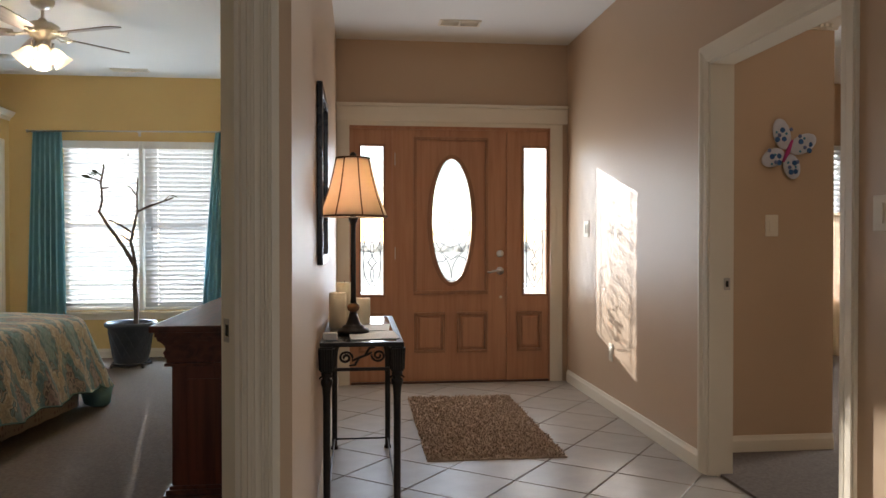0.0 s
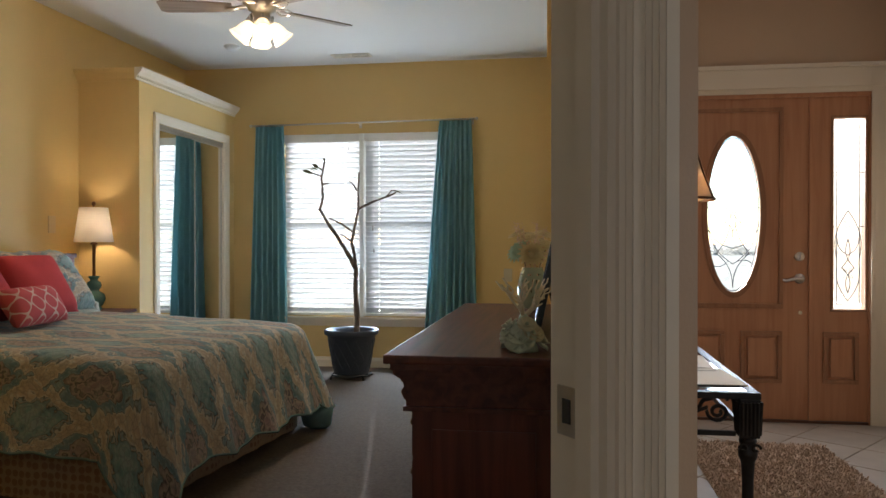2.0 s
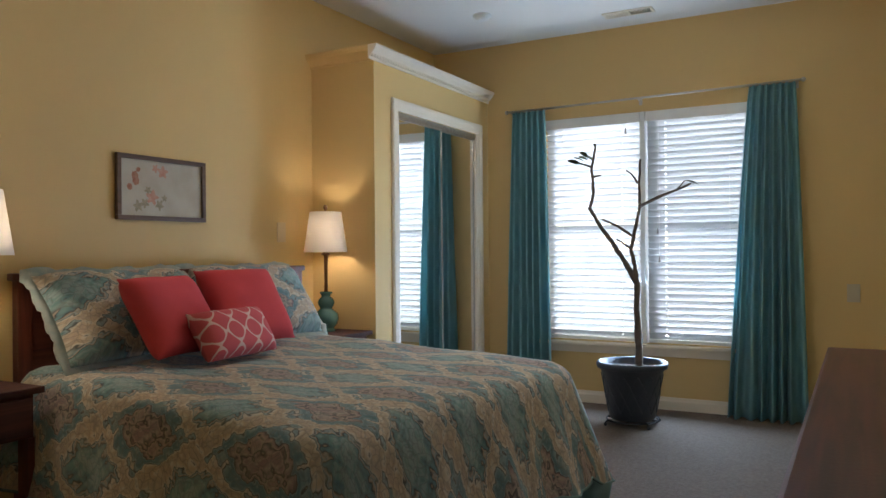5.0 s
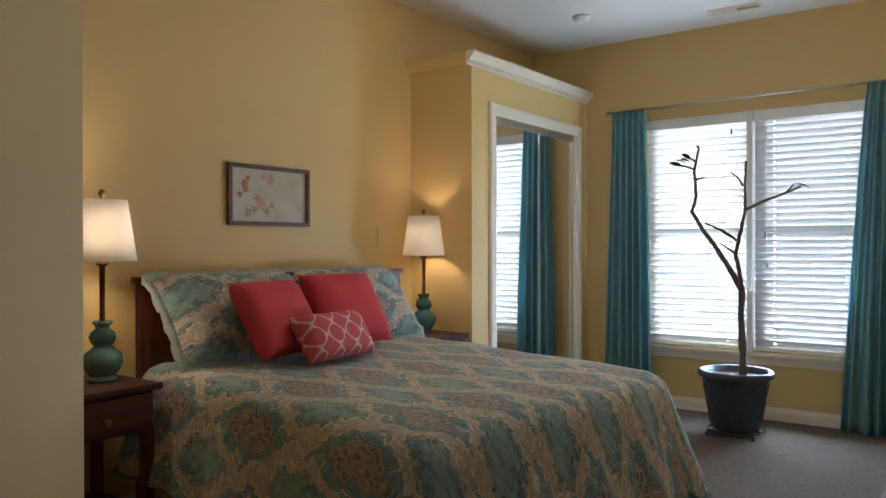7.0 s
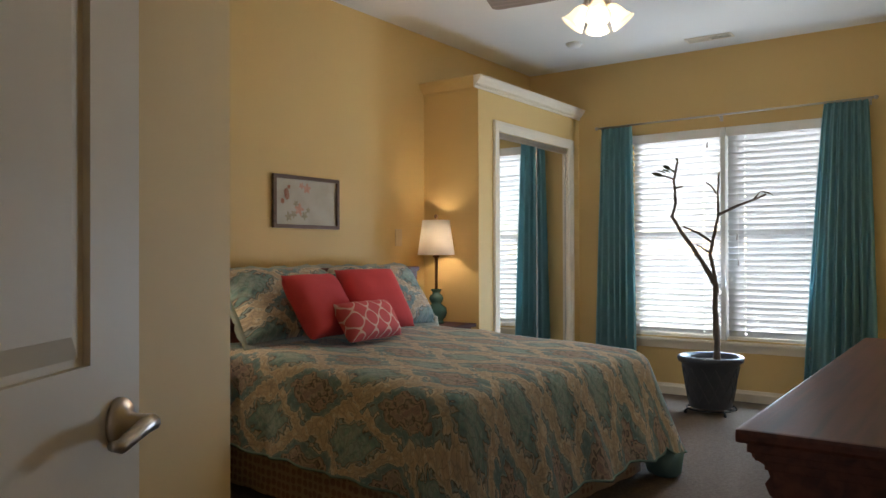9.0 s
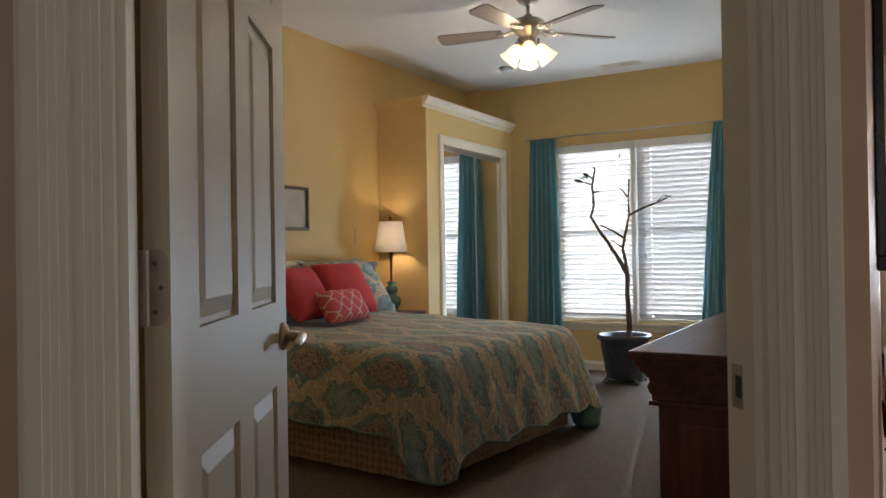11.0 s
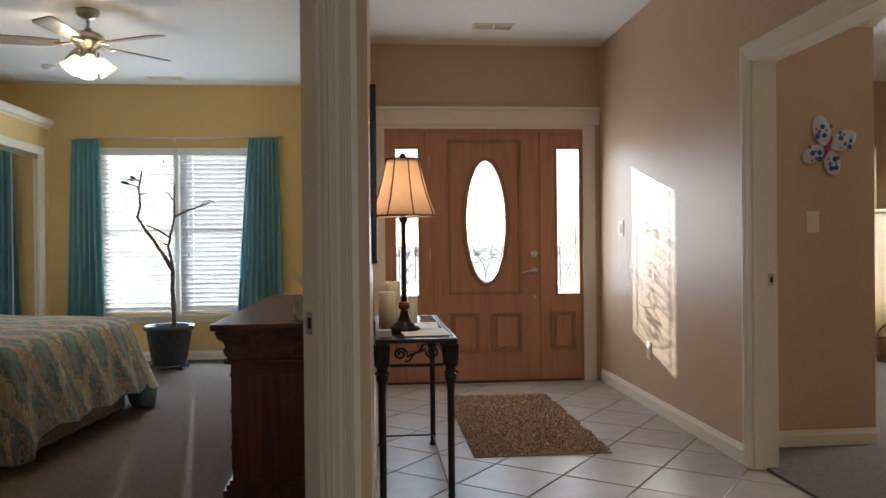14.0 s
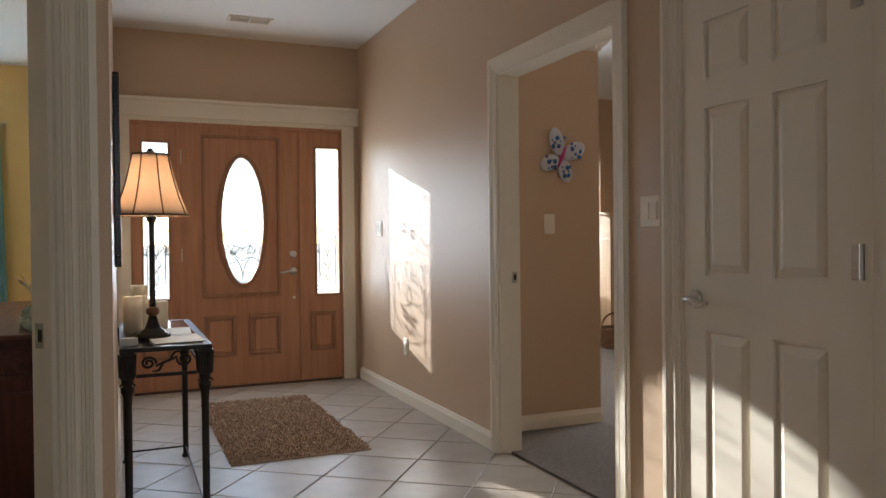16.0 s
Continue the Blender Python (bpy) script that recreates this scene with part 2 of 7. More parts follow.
def wall(name, p0, p1, thick, z1, right_mat, left_mat, openings=(), z0=0.0):
    """A wall whose right-hand face runs from p0 to p1; it is thick to the left. Openings: (s0, s1, z0, z1)."""
    length = math.hypot(p1[0] - p0[0], p1[1] - p0[1])
    ss = sorted({0.0, length, *[v for o in openings for v in o[:2]]})
    zs = sorted({z0, z1, *[v for o in openings for v in o[2:]]})
    bm = bmesh.new()
    for a, b in zip(ss, ss[1:]):
        for c, d in zip(zs, zs[1:]):
            if not any(o[0] - 1e-6 <= a and b <= o[1] + 1e-6 and o[2] - 1e-6 <= c and d <= o[3] + 1e-6 for o in openings):
                box(bm, a, b, 0, thick, c, d)
    bmesh.ops.remove_doubles(bm, verts=bm.verts, dist=1e-5)
    seen = {}
    for f in bm.faces:
        seen.setdefault(tuple(round(c, 4) for c in f.calc_center_median()), []).append(f)
    bmesh.ops.delete(bm, geom=[f for fs in seen.values() if len(fs) > 1 for f in fs], context="FACES_ONLY")
    for f in bm.faces:
        f.normal_update()
        f.material_index = 1 if f.calc_center_median().y > thick * 0.5 + 1e-4 else 0
    ob = part(name, bm, [right_mat, left_mat])
    ob.matrix_world = run_pose(p0, p1)
    return tagged(ob, "", "wall", kind="structure")


def baseboard(p0, p1, h=0.10, t=0.015):
    """A moulded skirting board on the right-hand side of the line p0 to p1."""
    length = math.hypot(p1[0] - p0[0], p1[1] - p0[1])
    bm = bmesh.new()
    out = [(0.0, 0.0), (t, 0.0), (t, h * 0.72), (t * 0.6, h * 0.86), (t * 0.35, h), (0, h)]
    a = [bm.verts.new((0, -x, z)) for x, z in out]
    b = [bm.verts.new((length, -x, z)) for x, z in out]
    bm.faces.new(a)
    bm.faces.new(b[::-1])
    for i in range(len(a)):
        j = (i + 1) % len(a)
        bm.faces.new((a[i], b[i], b[j], a[j]))
    ob = part("baseboard", bm, M["white"])
    ob.matrix_world = run_pose(p0, p1)
    return tagged(ob, "white painted wooden baseboard along the wall", "baseboard", kind="structure")


def casing(bm, x0, x1, z1, w=0.085, t=0.02, y=0.0, z0=0.0):
    """A fluted door or window casing round an opening x0..x1 up to z1, on the plane y, proud towards -y."""
    depth = (0.42, 0.50, 0.62, 0.58, 0.66, 0.78, 0.90, 1.0, 1.0, 0.72)
    steps = [(i / 10, (i + 1) / 10, d) for i, d in enumerate(depth)]
    for a, b, d in steps:
        box(bm, x0 - w * b, x0 - w * a, y - t * d, y, z0, z1 + w * b)
        box(bm, x1 + w * a, x1 + w * b, y - t * d, y, z0, z1 + w * b)
        box(bm, x0 - w * a, x1 + w * a, y - t * d, y, z1 + w * a, z1 + w * b)
    return bm


H = 2.77
# ---- structure ----
E = Vector((0.472, -4.112))
U = Vector((0.787, 0.617)).normalized()
N = Vector((U.y, -U.x))
OPEN0, OPEN1 = 0.135, 0.958
DW = E - U * 1.55

HW = M["white"]
wall("wall_foyer_left", (0.472, -4.112), (0.472, 0.0), 0.12, H, M["beige"], M["yellow"])
wall("wall_front", (0.352, 0.0), (2.48, 0.0), 0.14, H, M["beige"], HW, [(0.218, 1.868, 0.0, 2.085)])
wall("wall_right", (2.36, 0.0), (2.36, -8.4), 0.12, H, M["beige"], M["beige"], [(2.555, 3.60, 0.0, 2.04), (3.985, 4.735, 0.0, 2.04)])
wall("wall_doorway", tuple(DW), tuple(E), 0.10, H, M["beige"], M["yellow"], [(1.55 - OPEN1, 1.55 - OPEN0, 0.0, 2.04)])
V0, VC = tuple(E - U * 1.07 - N * 0.10), (-1.55, -3.06)
wall("wall_door_side", V0, VC, 0.11, H, M["yellow"], M["beige"])
wall("wall_bedroom_south", VC, (-3.31, -3.06), 0.12, H, M["yellow"], M["beige"])
wall("wall_bedroom_west", (-3.19, -3.15), (-3.19, 1.80), 0.12, H, M["yellow"], HW)
wall("wall_bedroom_north", (-3.19, 1.65), (0.47, 1.65), 0.15, H, M["yellow"], HW, [(0.95, 2.44, 0.47, 2.14)])
wall("wall_bedroom_east", (0.22, 1.65), (0.22, -0.22), 0.131, H, M["yellow"], M["yellow"])
wall("wall_hall_west", (-0.787, -8.4), (-0.787, -5.017), 0.12, H, M["beige"], M["beige"])
wall("wall_hall_south", (2.48, -8.4), (-0.91, -8.4), 0.12, H, M["beige"], M["beige"])
wall("wall_far_room_north", (2.48, 1.2), (7.0, 1.2), 0.15, H, M["beige"], HW, [(1.7, 3.15, 0.6, 2.14)])
wall("wall_far_room_east", (7.0, 1.35), (7.0, -4.9), 0.12, H, M["beige"], HW)
wall("wall_far_room_south", (7.12, -4.9), (2.48, -4.9), 0.12, H, M["beige"], HW)
wall("wall_far_room_west", (2.48, 0.14), (2.48, 1.35), 0.12, H, M["beige"], HW)

ceil = tagged(part("ceiling", boxed(-3.5, 7.3, -8.6, 1.85, H, H + 0.15), M["ceiling"]), "white textured ceiling", "ceiling", kind="structure")
bm = bmesh.new()
box(bm, -3.3, 0.40, -3.3, 1.75, -0.12, 0.012)
prism(bm, [(-1.5, -3.25), tuple(E - U * 1.05 - N * 0.13), tuple(E - U * OPEN1 - N * 0.06), tuple(E - U * OPEN0 - N * 0.06), (0.42, -4.06), (0.40, -3.2)], Matrix.Translation((0, 0, -0.12)), 0.1315)
tagged(part("carpet_bedroom", bm, M["carpet"]), "beige cut-pile bedroom carpet", "carpet", kind="structure")
tagged(part("carpet_far_room", boxed(2.42, 7.1, -5.0, 1.3, -0.12, 0.012), M["carpet"]), "beige cut-pile carpet in the next room", "carpet", kind="structure")
floor = tagged(part("floor", boxed(-0.9, 2.42, -8.5, 0.1, -0.12, -0.002), M["grout"]), "grouted base of the tiled foyer floor", "floor", kind="structure")

# ground outside
gm = mat("winter_lawn", (0.42, 0.40, 0.30), 0.95, 0, (0.36, 0.33, 0.23), 0.6, 0.8, 0.5, 30)
tagged(part("ground", boxed(-400, 400, 1.9, 800, -0.5, -0.25), gm), "flat pale lawn outside the house", "ground", kind="structure")
pm = mat("porch_concrete", (0.42, 0.40, 0.37), 0.9, 0, (0.34, 0.32, 0.30), 3, 0.6, 0.4, 60)
tagged(part("pavement", boxed(0.35, 2.48, 0.14, 1.9, -0.5, -0.03), pm), "concrete porch slab before the front door", "pavement", kind="structure")

# far hedge and lawn edge beyond the drive
hedge_m = mat("far_bare_woods", (0.50, 0.47, 0.41), 0.95, 0, (0.42, 0.39, 0.33), 0.4, 0.8, translucent=0.6)
rnd = random.Random(21)
hv, hf = [], []
for k in range(2600):
    x, y = rnd.uniform(-130, 130), rnd.uniform(84, 96)
    z = -0.25 + rnd.random() ** 1.6 * (0.7 + 0.6 * noise.noise(Vector((x * 0.12, 3.0, 0))))
    s = rnd.uniform(0.4, 1.0)
    a, b = Vector((rnd.gauss(0, 1), rnd.gauss(0, 1), rnd.gauss(0, 1))).normalized() * s, Vector((rnd.gauss(0, 1), rnd.gauss(0, 1), rnd.gauss(0, 1))).normalized() * s * 0.6
    c = Vector((x, y, z))
    i = len(hv)
    hv += [tuple(c - a), tuple(c + b), tuple(c + a), tuple(c - b)]
    hf.append((i, i + 1, i + 2, i + 3))
me = bpy.data.meshes.new("far_woods")
me.from_pydata(hv, [], hf)
me.materials.append(hedge_m)
tagged(new("far_woods", me), "low bare woods far beyond the lawn", "woods", kind="stuff")

# baseboards
for p0, p1 in (((0.472, -4.06), (0.472, -0.03)), ((2.36, -0.03), (2.36, -2.465)), ((2.36, -3.69), (2.36, -3.90)), ((2.36, -4.83), (2.36, -8.4)),
               ((-3.19, -3.06), (-3.19, 0.03)), ((-2.71, 1.65), (0.22, 1.65)), ((0.22, 1.65), (0.22, -0.22)), ((0.352, 0.0), (0.352, -4.0)),
               (VC, (-3.19, -3.06)), (V0, VC), ((2.48, -2.2), (3.25, -2.2)), ((3.25, 1.2), (7.0, 1.2)),
               (tuple(DW), tuple(E - U * (OPEN1 + 0.09)))):
    baseboard(p0, p1)


# ---- front door with sidelights ----
fd = thing("front_door", (0, 0, 0), "closed honey oak front door with an oval leaded glass", "door")
FY = 0.02


def raised_panel(parent, x0, x1, z0, z1, y, d=0.016):
    """A panel with a moulded edge, its shade put in as darker oak, and a raised field, proud towards -y."""
    w = 0.026
    bm = bmesh.new()
    for a, b, c, e in ((x0, x1, z0, z0 + w), (x0, x1, z1 - w, z1), (x0, x0 + w, z0 + w, z1 - w), (x1 - w, x1, z0 + w, z1 - w)):
        box(bm, a, b, y - d, y, c, e, 0.005)
    p = part("panel_moulding", bm, M["oak_shaded"], parent, "panel moulding in oak darkened for shade")
    part("panel_field", boxed(x0 + w * 1.6, x1 - w * 1.6, y - d * 0.9, y, z0 + w * 1.6, z1 - w * 1.6, 0.008), M["front_wood"], p)


OX, OZ, OA, OB = 1.40, 1.325, 0.170, 0.505


def ellipse(a, b, n=48):
    return [(a * math.cos(2 * math.pi * i / n), b * math.sin(2 * math.pi * i / n)) for i in range(n)]


def slab_with_oval(x0, x1, z0, z1, y0, y1, a, b, n=48):
    bm = bmesh.new()
    inner = ellipse(a, b, n)
    outer = []
    for i in range(n):
        c, s = math.cos(2 * math.pi * i / n), math.sin(2 * math.pi * i / n)
        hx, hz = (x1 - OX if c > 0 else OX - x0), (z1 - OZ if s > 0 else OZ - z0)
        k = min(hx / abs(c) if abs(c) > 1e-6 else 1e9, hz / abs(s) if abs(s) > 1e-6 else 1e9)
        outer.append((c * k, s * k))
    for cx, cz in ((x0, z0), (x1, z0), (x0, z1), (x1, z1)):
        i = min(range(n), key=lambda q: (outer[q][0] + OX - cx) ** 2 + (outer[q][1] + OZ - cz) ** 2)
        outer[i] = (cx - OX, cz - OZ)
    r = {}
    for nm, pts in (("i", inner), ("o", outer)):
        for side, y in (("f", y0), ("b", y1)):
            r[nm + side] = [bm.verts.new((OX + x, y, OZ + z)) for x, z in pts]
    for i in range(n):
        j = (i + 1) % n
        for q in ((r["if"][i], r["if"][j], r["of"][j], r["of"][i]), (r["ib"][i], r["ob"][i], r["ob"][j], r["ib"][j]),
                  (r["if"][i], r["ib"][i], r["ib"][j], r["if"][j]), (r["of"][i], r["of"][j], r["ob"][j], r["ob"][i])):
            bm.faces.new(q)
    return bm


part("door_slab", slab_with_oval(0.935, 1.855, 0.02, 2.06, FY, FY + 0.045, OA, OB), M["front_wood"], fd)
bm = bmesh.new()
for a, b, d in ((OA + 0.030, OB + 0.030, 0.008), (OA + 0.016, OB + 0.016, 0.016)):
    ro, ri = ellipse(a, b), ellipse(OA - 0.006, OB - 0.006)
    vo = [[bm.verts.new((OX + x, y, OZ + z)) for x, z in ro] for y in (FY, FY - d)]
    vi = [[bm.verts.new((OX + x, y, OZ + z)) for x, z in ri] for y in (FY, FY - d)]
    for i in range(48):
        j = (i + 1) % 48
        bm.faces.new((vo[0][i], vo[0][j], vo[1][j], vo[1][i]))
        bm.faces.new((vo[1][i], vo[1][j], vi[1][j], vi[1][i]))
        bm.faces.new((vi[1][i], vi[1][j], vi[0][j], vi[0][i]))
part("oval_moulding", bm, M["oak_shaded"], fd)
bm = bmesh.new()
prism(bm, ellipse(OA + 0.003, OB + 0.003), Matrix(((1, 0, 0, OX), (0, 0, 1, FY + 0.02), (0, 1, 0, OZ), (0, 0, 0, 1))), 0.006)
pane = part("oval_glass", bm, M["textured_glass"], fd, "rippled leaded glass pane")
for x0, x1, z0, z1 in ((1.095, 1.345, 0.25, 0.58), (1.445, 1.695, 0.25, 0.58)):
    raised_panel(fd, x0, x1, z0, z1, FY)
bm = bmesh.new()
for a, b, c, e in ((1.09, 1.70, 0.725, 0.755), (1.09, 1.70, 1.975, 2.0), (1.09, 1.115, 0.755, 1.975), (1.675, 1.70, 0.755, 1.975)):
    box(bm, a, b, FY - 0.014, FY, c, e, 0.004)
# darker oak paints the shade along this moulding
part("field_moulding", bm, M["oak_shaded"], fd, "moulding in oak darkened for shade")


def came(parent, segs, y, r=0.0028):
    bm = bmesh.new()
    for s in segs:
        tube(bm, [(x, y, z) for x, z in s], r, 5)
    return part("leading", bm, M["lead"], parent, "dark lead cames")


def arc(x0, z0, x1, z1, bulge, n=8):
    out = []
    for i in range(n + 1):
        t = i / n
        k = bulge * math.sin(math.pi * t)
        dx, dz = x1 - x0, z1 - z0
        l = math.hypot(dx, dz)
        out.append((x0 + dx * t - dz / l * k, z0 + dz * t + dx / l * k))
    return out


segs = []
for s in (-1, 1):
    segs += [arc(OX, OZ - 0.47, OX + s * 0.10, OZ - 0.25, s * 0.03), arc(OX + s * 0.10, OZ - 0.25, OX + s * 0.015, OZ + 0.02, s * 0.03),
             arc(OX, OZ - 0.32, OX + s * 0.15, OZ - 0.10, -s * 0.03), arc(OX + s * 0.16, OZ - 0.05, OX, OZ - 0.22, s * 0.04),
             arc(OX + s * 0.015, OZ + 0.02, OX + s * 0.165, OZ + 0.04, s * 0.03), arc(OX, OZ - 0.15, OX + s * 0.05, OZ - 0.05, s * 0.02),
             arc(OX + s * 0.05, OZ - 0.05, OX, OZ + 0.06, s * 0.02), arc(OX + s * 0.03, OZ - 0.30, OX + s * 0.13, OZ - 0.33, 0.02)]
segs += [[(OX + x * 0.93, OZ + z * 0.975) for x, z in ellipse(OA, OB, 40) + [(OA, 0)]]]
came(fd, segs, FY + 0.016)
bm = bmesh.new()
lathe(bm, [(0.0, 0), (0.030, 0), (0.030, 0.010), (0.024, 0.016), (0.0, 0.018)], 20, Matrix.Translation((1.80, FY, 1.055)) @ pose(0, 0, 0, 90), False)
box(bm, 1.796, 1.804, FY - 0.032, FY - 0.014, 1.035, 1.075, 0.002)
part("deadbolt", bm, M["nickel"], fd, "brushed nickel deadbolt turn")
bm = bmesh.new()
lathe(bm, [(0.0, 0), (0.032, 0), (0.032, 0.008), (0.024, 0.014), (0.012, 0.018), (0.011, 0.05), (0, 0.05)], 20, Matrix.Translation((1.80, FY, 0.915)) @ pose(0, 0, 0, 90), False)
tube(bm, [(1.80, FY - 0.048, 0.915), (1.77, FY - 0.052, 0.918), (1.74, FY - 0.052, 0.912), (1.71, FY - 0.050, 0.903), (1.69, FY - 0.046, 0.908)], [0.012, 0.011, 0.010, 0.009, 0.007], 10)
part("lever_handle", bm, M["nickel"], fd, "brushed nickel lever handle", True)
bm = bmesh.new()
lathe(bm, [(0, 0), (0.012, 0), (0.012, 0.006), (0, 0.008)], 12, Matrix.Translation((1.805, FY, 0.70)) @ pose(0, 0, 0, 90), False)
part("alarm_button", bm, M["white"], fd)
for z in (0.30, 1.06, 1.82):
    bm = bmesh.new()
    tube(bm, [(0.937, FY - 0.006, z - 0.05), (0.937, FY - 0.006, z + 0.05)], 0.007, 8)
    part("hinge", bm, M["nickel"], fd, "nickel butt hinge")


def sidelight(x0, x1, g0, g1):
    sl = thing("sidelight", (0, 0, 0), "honey oak door sidelight with leaded glass above a panel", "sidelight", "front door sidelights")
    z0, z1 = 0.725, 1.925
    for nm, a, b, c, e in (("lower_panel", x0, x1, 0.02, z0), ("top_rail", x0, x1, z1, 2.06), ("stile", x0, g0, z0, z1), ("stile", g1, x1, z0, z1)):
        part(nm, boxed(a, b, FY, FY + 0.045, c, e), M["front_wood"], sl)
    bm = bmesh.new()
    w = 0.016
    for a, b, c, e in ((g0 - w, g1 + w, z0 - w, z0), (g0 - w, g1 + w, z1, z1 + w), (g0 - w, g0, z0, z1), (g1, g1 + w, z0, z1)):
        box(bm, a, b, FY - 0.010, FY, c, e, 0.003)
    part("glass_stop", bm, M["oak_shaded"], sl)
    raised_panel(sl, (x0 + x1) / 2 - 0.105, (x0 + x1) / 2 + 0.105, 0.255, 0.58, FY)
    p = part("glass_pane", boxed(g0 - 0.003, g1 + 0.003, FY + 0.02, FY + 0.026, z0 - 0.003, z1 + 0.003), M["textured_glass"], sl, "rippled leaded glass pane")
    c, w = (g0 + g1) / 2, (g1 - g0) / 2
    segs = [[(c - w * 0.72, z0 + 0.03), (c - w * 0.72, z1 - 0.03), (c + w * 0.72, z1 - 0.03), (c + w * 0.72, z0 + 0.03), (c - w * 0.72, z0 + 0.03)]]
    for s in (-1, 1):
        segs += [arc(c, z0 + 0.05, c + s * w * 0.7, z0 + 0.30, -s * 0.03), arc(c + s * w * 0.7, z0 + 0.30, c, z0 + 0.62, -s * 0.04),
                 arc(c, z0 + 0.10, c + s * w * 0.4, z0 + 0.26, s * 0.03), arc(c + s * w * 0.4, z0 + 0.26, c, z0 + 0.44, s * 0.03),
                 arc(c + s * w * 0.7, z0 + 0.45, c, z0 + 0.34, s * 0.02), [(c + s * w, z0 + 0.52), (c + s * w * 0.72, z0 + 0.52)],
                 [(c + s * w, z0 + 0.86), (c + s * w * 0.72, z0 + 0.86)]]
    came(sl, segs, FY + 0.016)
    for zc, s in ((z0 + 0.225, 1.0), (z0 + 0.53, 0.7), (z0 + 0.835, 1.0)):
        for q in range(4):
            a = radians(45 + 90 * q)
            bm = bmesh.new()
            prism_pts = [(0.006, 0.0), (0.022 * s, 0.011 * s), (0.044 * s, 0.0), (0.022 * s, -0.011 * s)]
            front = [bm.verts.new((c + r * math.cos(a) - h * math.sin(a), FY + 0.010, zc + 1.2 * (r * math.sin(a) + h * math.cos(a)))) for r, h in prism_pts]
            back = [bm.verts.new((v.co.x, FY + 0.018, v.co.z)) for v in front]
            bm.faces.new(front)
            bm.faces.new(back[::-1])
            for i in range(4):
                j = (i + 1) % 4
                bm.faces.new((front[i], back[i], back[j], front[j]))
            part("bevel", bm, M["glass"], sl, "bevelled clear glass jewel")
    return sl


sidelight(0.585, 0.915, 0.665, 0.845)
sidelight(1.885, 2.205, 2.000, 2.185)

df = thing("door_frame", (0, 0, 0), "honey oak frame and threshold of the front door", "door frame", kind="structure")
bm = bmesh.new()
for a, b, c, e in ((0.571, 0.585, 0, 2.085), (2.205, 2.219, 0, 2.085), (0.915, 0.935, 0.02, 2.06), (1.855, 1.885, 0.02, 2.06), (0.585, 2.205, 2.06, 2.085)):
    box(bm, a, b, 0.004, 0.13, c, e)
part("jamb", bm, M["front_wood"], df)
part("threshold", boxed(0.585, 2.205, 0.0, 0.13, 0.001, 0.02, 0.004), wood("dark_threshold", (0.05, 0.02, 0.012), (0.10, 0.04, 0.02), 0.4, 0), df, "dark stained threshold")
bm = bmesh.new()
casing(bm, 0.575, 2.215, 2.085, 0.10, 0.022)
box(bm, 0.474, 2.355, -0.030, 0, 2.115, 2.235, 0.004)
box(bm, 0.474, 2.357, -0.045, 0, 2.235, 2.262, 0.006)
tagged(part("trim_front_door", bm, M["white"]), "white painted casing and header round the front door", "trim", kind="structure")


# ---- interior doors ----
def six_panel_door(name, w, label, h=2.02, t=0.035):
    """A door leaf from x 0 to w, its faces at y 0 and t, panels on both faces."""
    d = thing(name, (0, 0, 0), label, "door")
    part("door_slab", boxed(0, w, 0.010, t - 0.010, 0.012, h, 0.001), M["white"], d)
    st, mid = 0.115 * w / 0.76, 0.10 * w / 0.76
    cols = ((st, w / 2 - mid / 2), (w / 2 + mid / 2, w - st))
    rows = ((0.22, 0.83), (1.02, 1.60), (1.70, 1.90))
    for face in (0, 1):
        bm = bmesh.new()
        xs = [0, cols[0][0], cols[0][1], cols[1][0], cols[1][1], w]
        y0, y1 = (0, 0.010) if face == 0 else (t - 0.010, t)
        for a, b in ((xs[0], xs[1]), (xs[2], xs[3]), (xs[4], xs[5])):
            box(bm, a, b, y0, y1, 0.012, h)
        for a, b in cols:
            zz = [0.012] + [z for r in rows for z in r] + [h]
            for c, e in zip(zz[::2], zz[1::2]):
                box(bm, a, b, y0, y1, c, e)
            for c, e in rows:
                m = 0.040
                lo = [(a, c), (b, c), (b, e), (a, e)]
                hi = [(a + m, c + m), (b - m, c + m), (b - m, e - m), (a + m, e - m)]
                yb, yt = (0.0102, 0.0015) if face == 0 else (t - 0.0102, t - 0.0015)
                k = 0.010
                l2 = [(a + k, c + k), (b - k, c + k), (b - k, e - k), (a + k, e - k)]
                q0 = [bm.verts.new((x, yb, z)) for x, z in l2]
                q1 = [bm.verts.new((x, yt, z)) for x, z in hi]
                for i in range(4):
                    bm.faces.new((q0[i], q0[(i + 1) % 4], q1[(i + 1) % 4], q1[i]))
                bm.faces.new(q1)
        part("panelled_face", bm, M["white"], d)
    return d


def lever(parent, x, y, z, way, side):
    """A lever set: rose on the plane y, facing side (-1 or 1 along y), the lever pointing along x by way."""
    bm = bmesh.new()
    lathe(bm, [(0, 0), (0.033, 0), (0.033, 0.006), (0.027, 0.013), (0.013, 0.017), (0.011, 0.05), (0, 0.052)], 20, Matrix.Translation((x, y, z)) @ pose(0, 0, 0, 90 if side < 0 else -90), False)
    tube(bm, [(x, y + side * 0.048, z), (x + way * 0.03, y + side * 0.053, z + 0.003), (x + way * 0.06, y + side * 0.053, z - 0.002),
              (x + way * 0.09, y + side * 0.050, z - 0.010), (x + way * 0.105, y + side * 0.046, z - 0.006)], [0.011, 0.011, 0.010, 0.009, 0.006], 10)
    return part("lever_handle", bm, M["nickel"], parent, "brushed nickel lever handle", True)


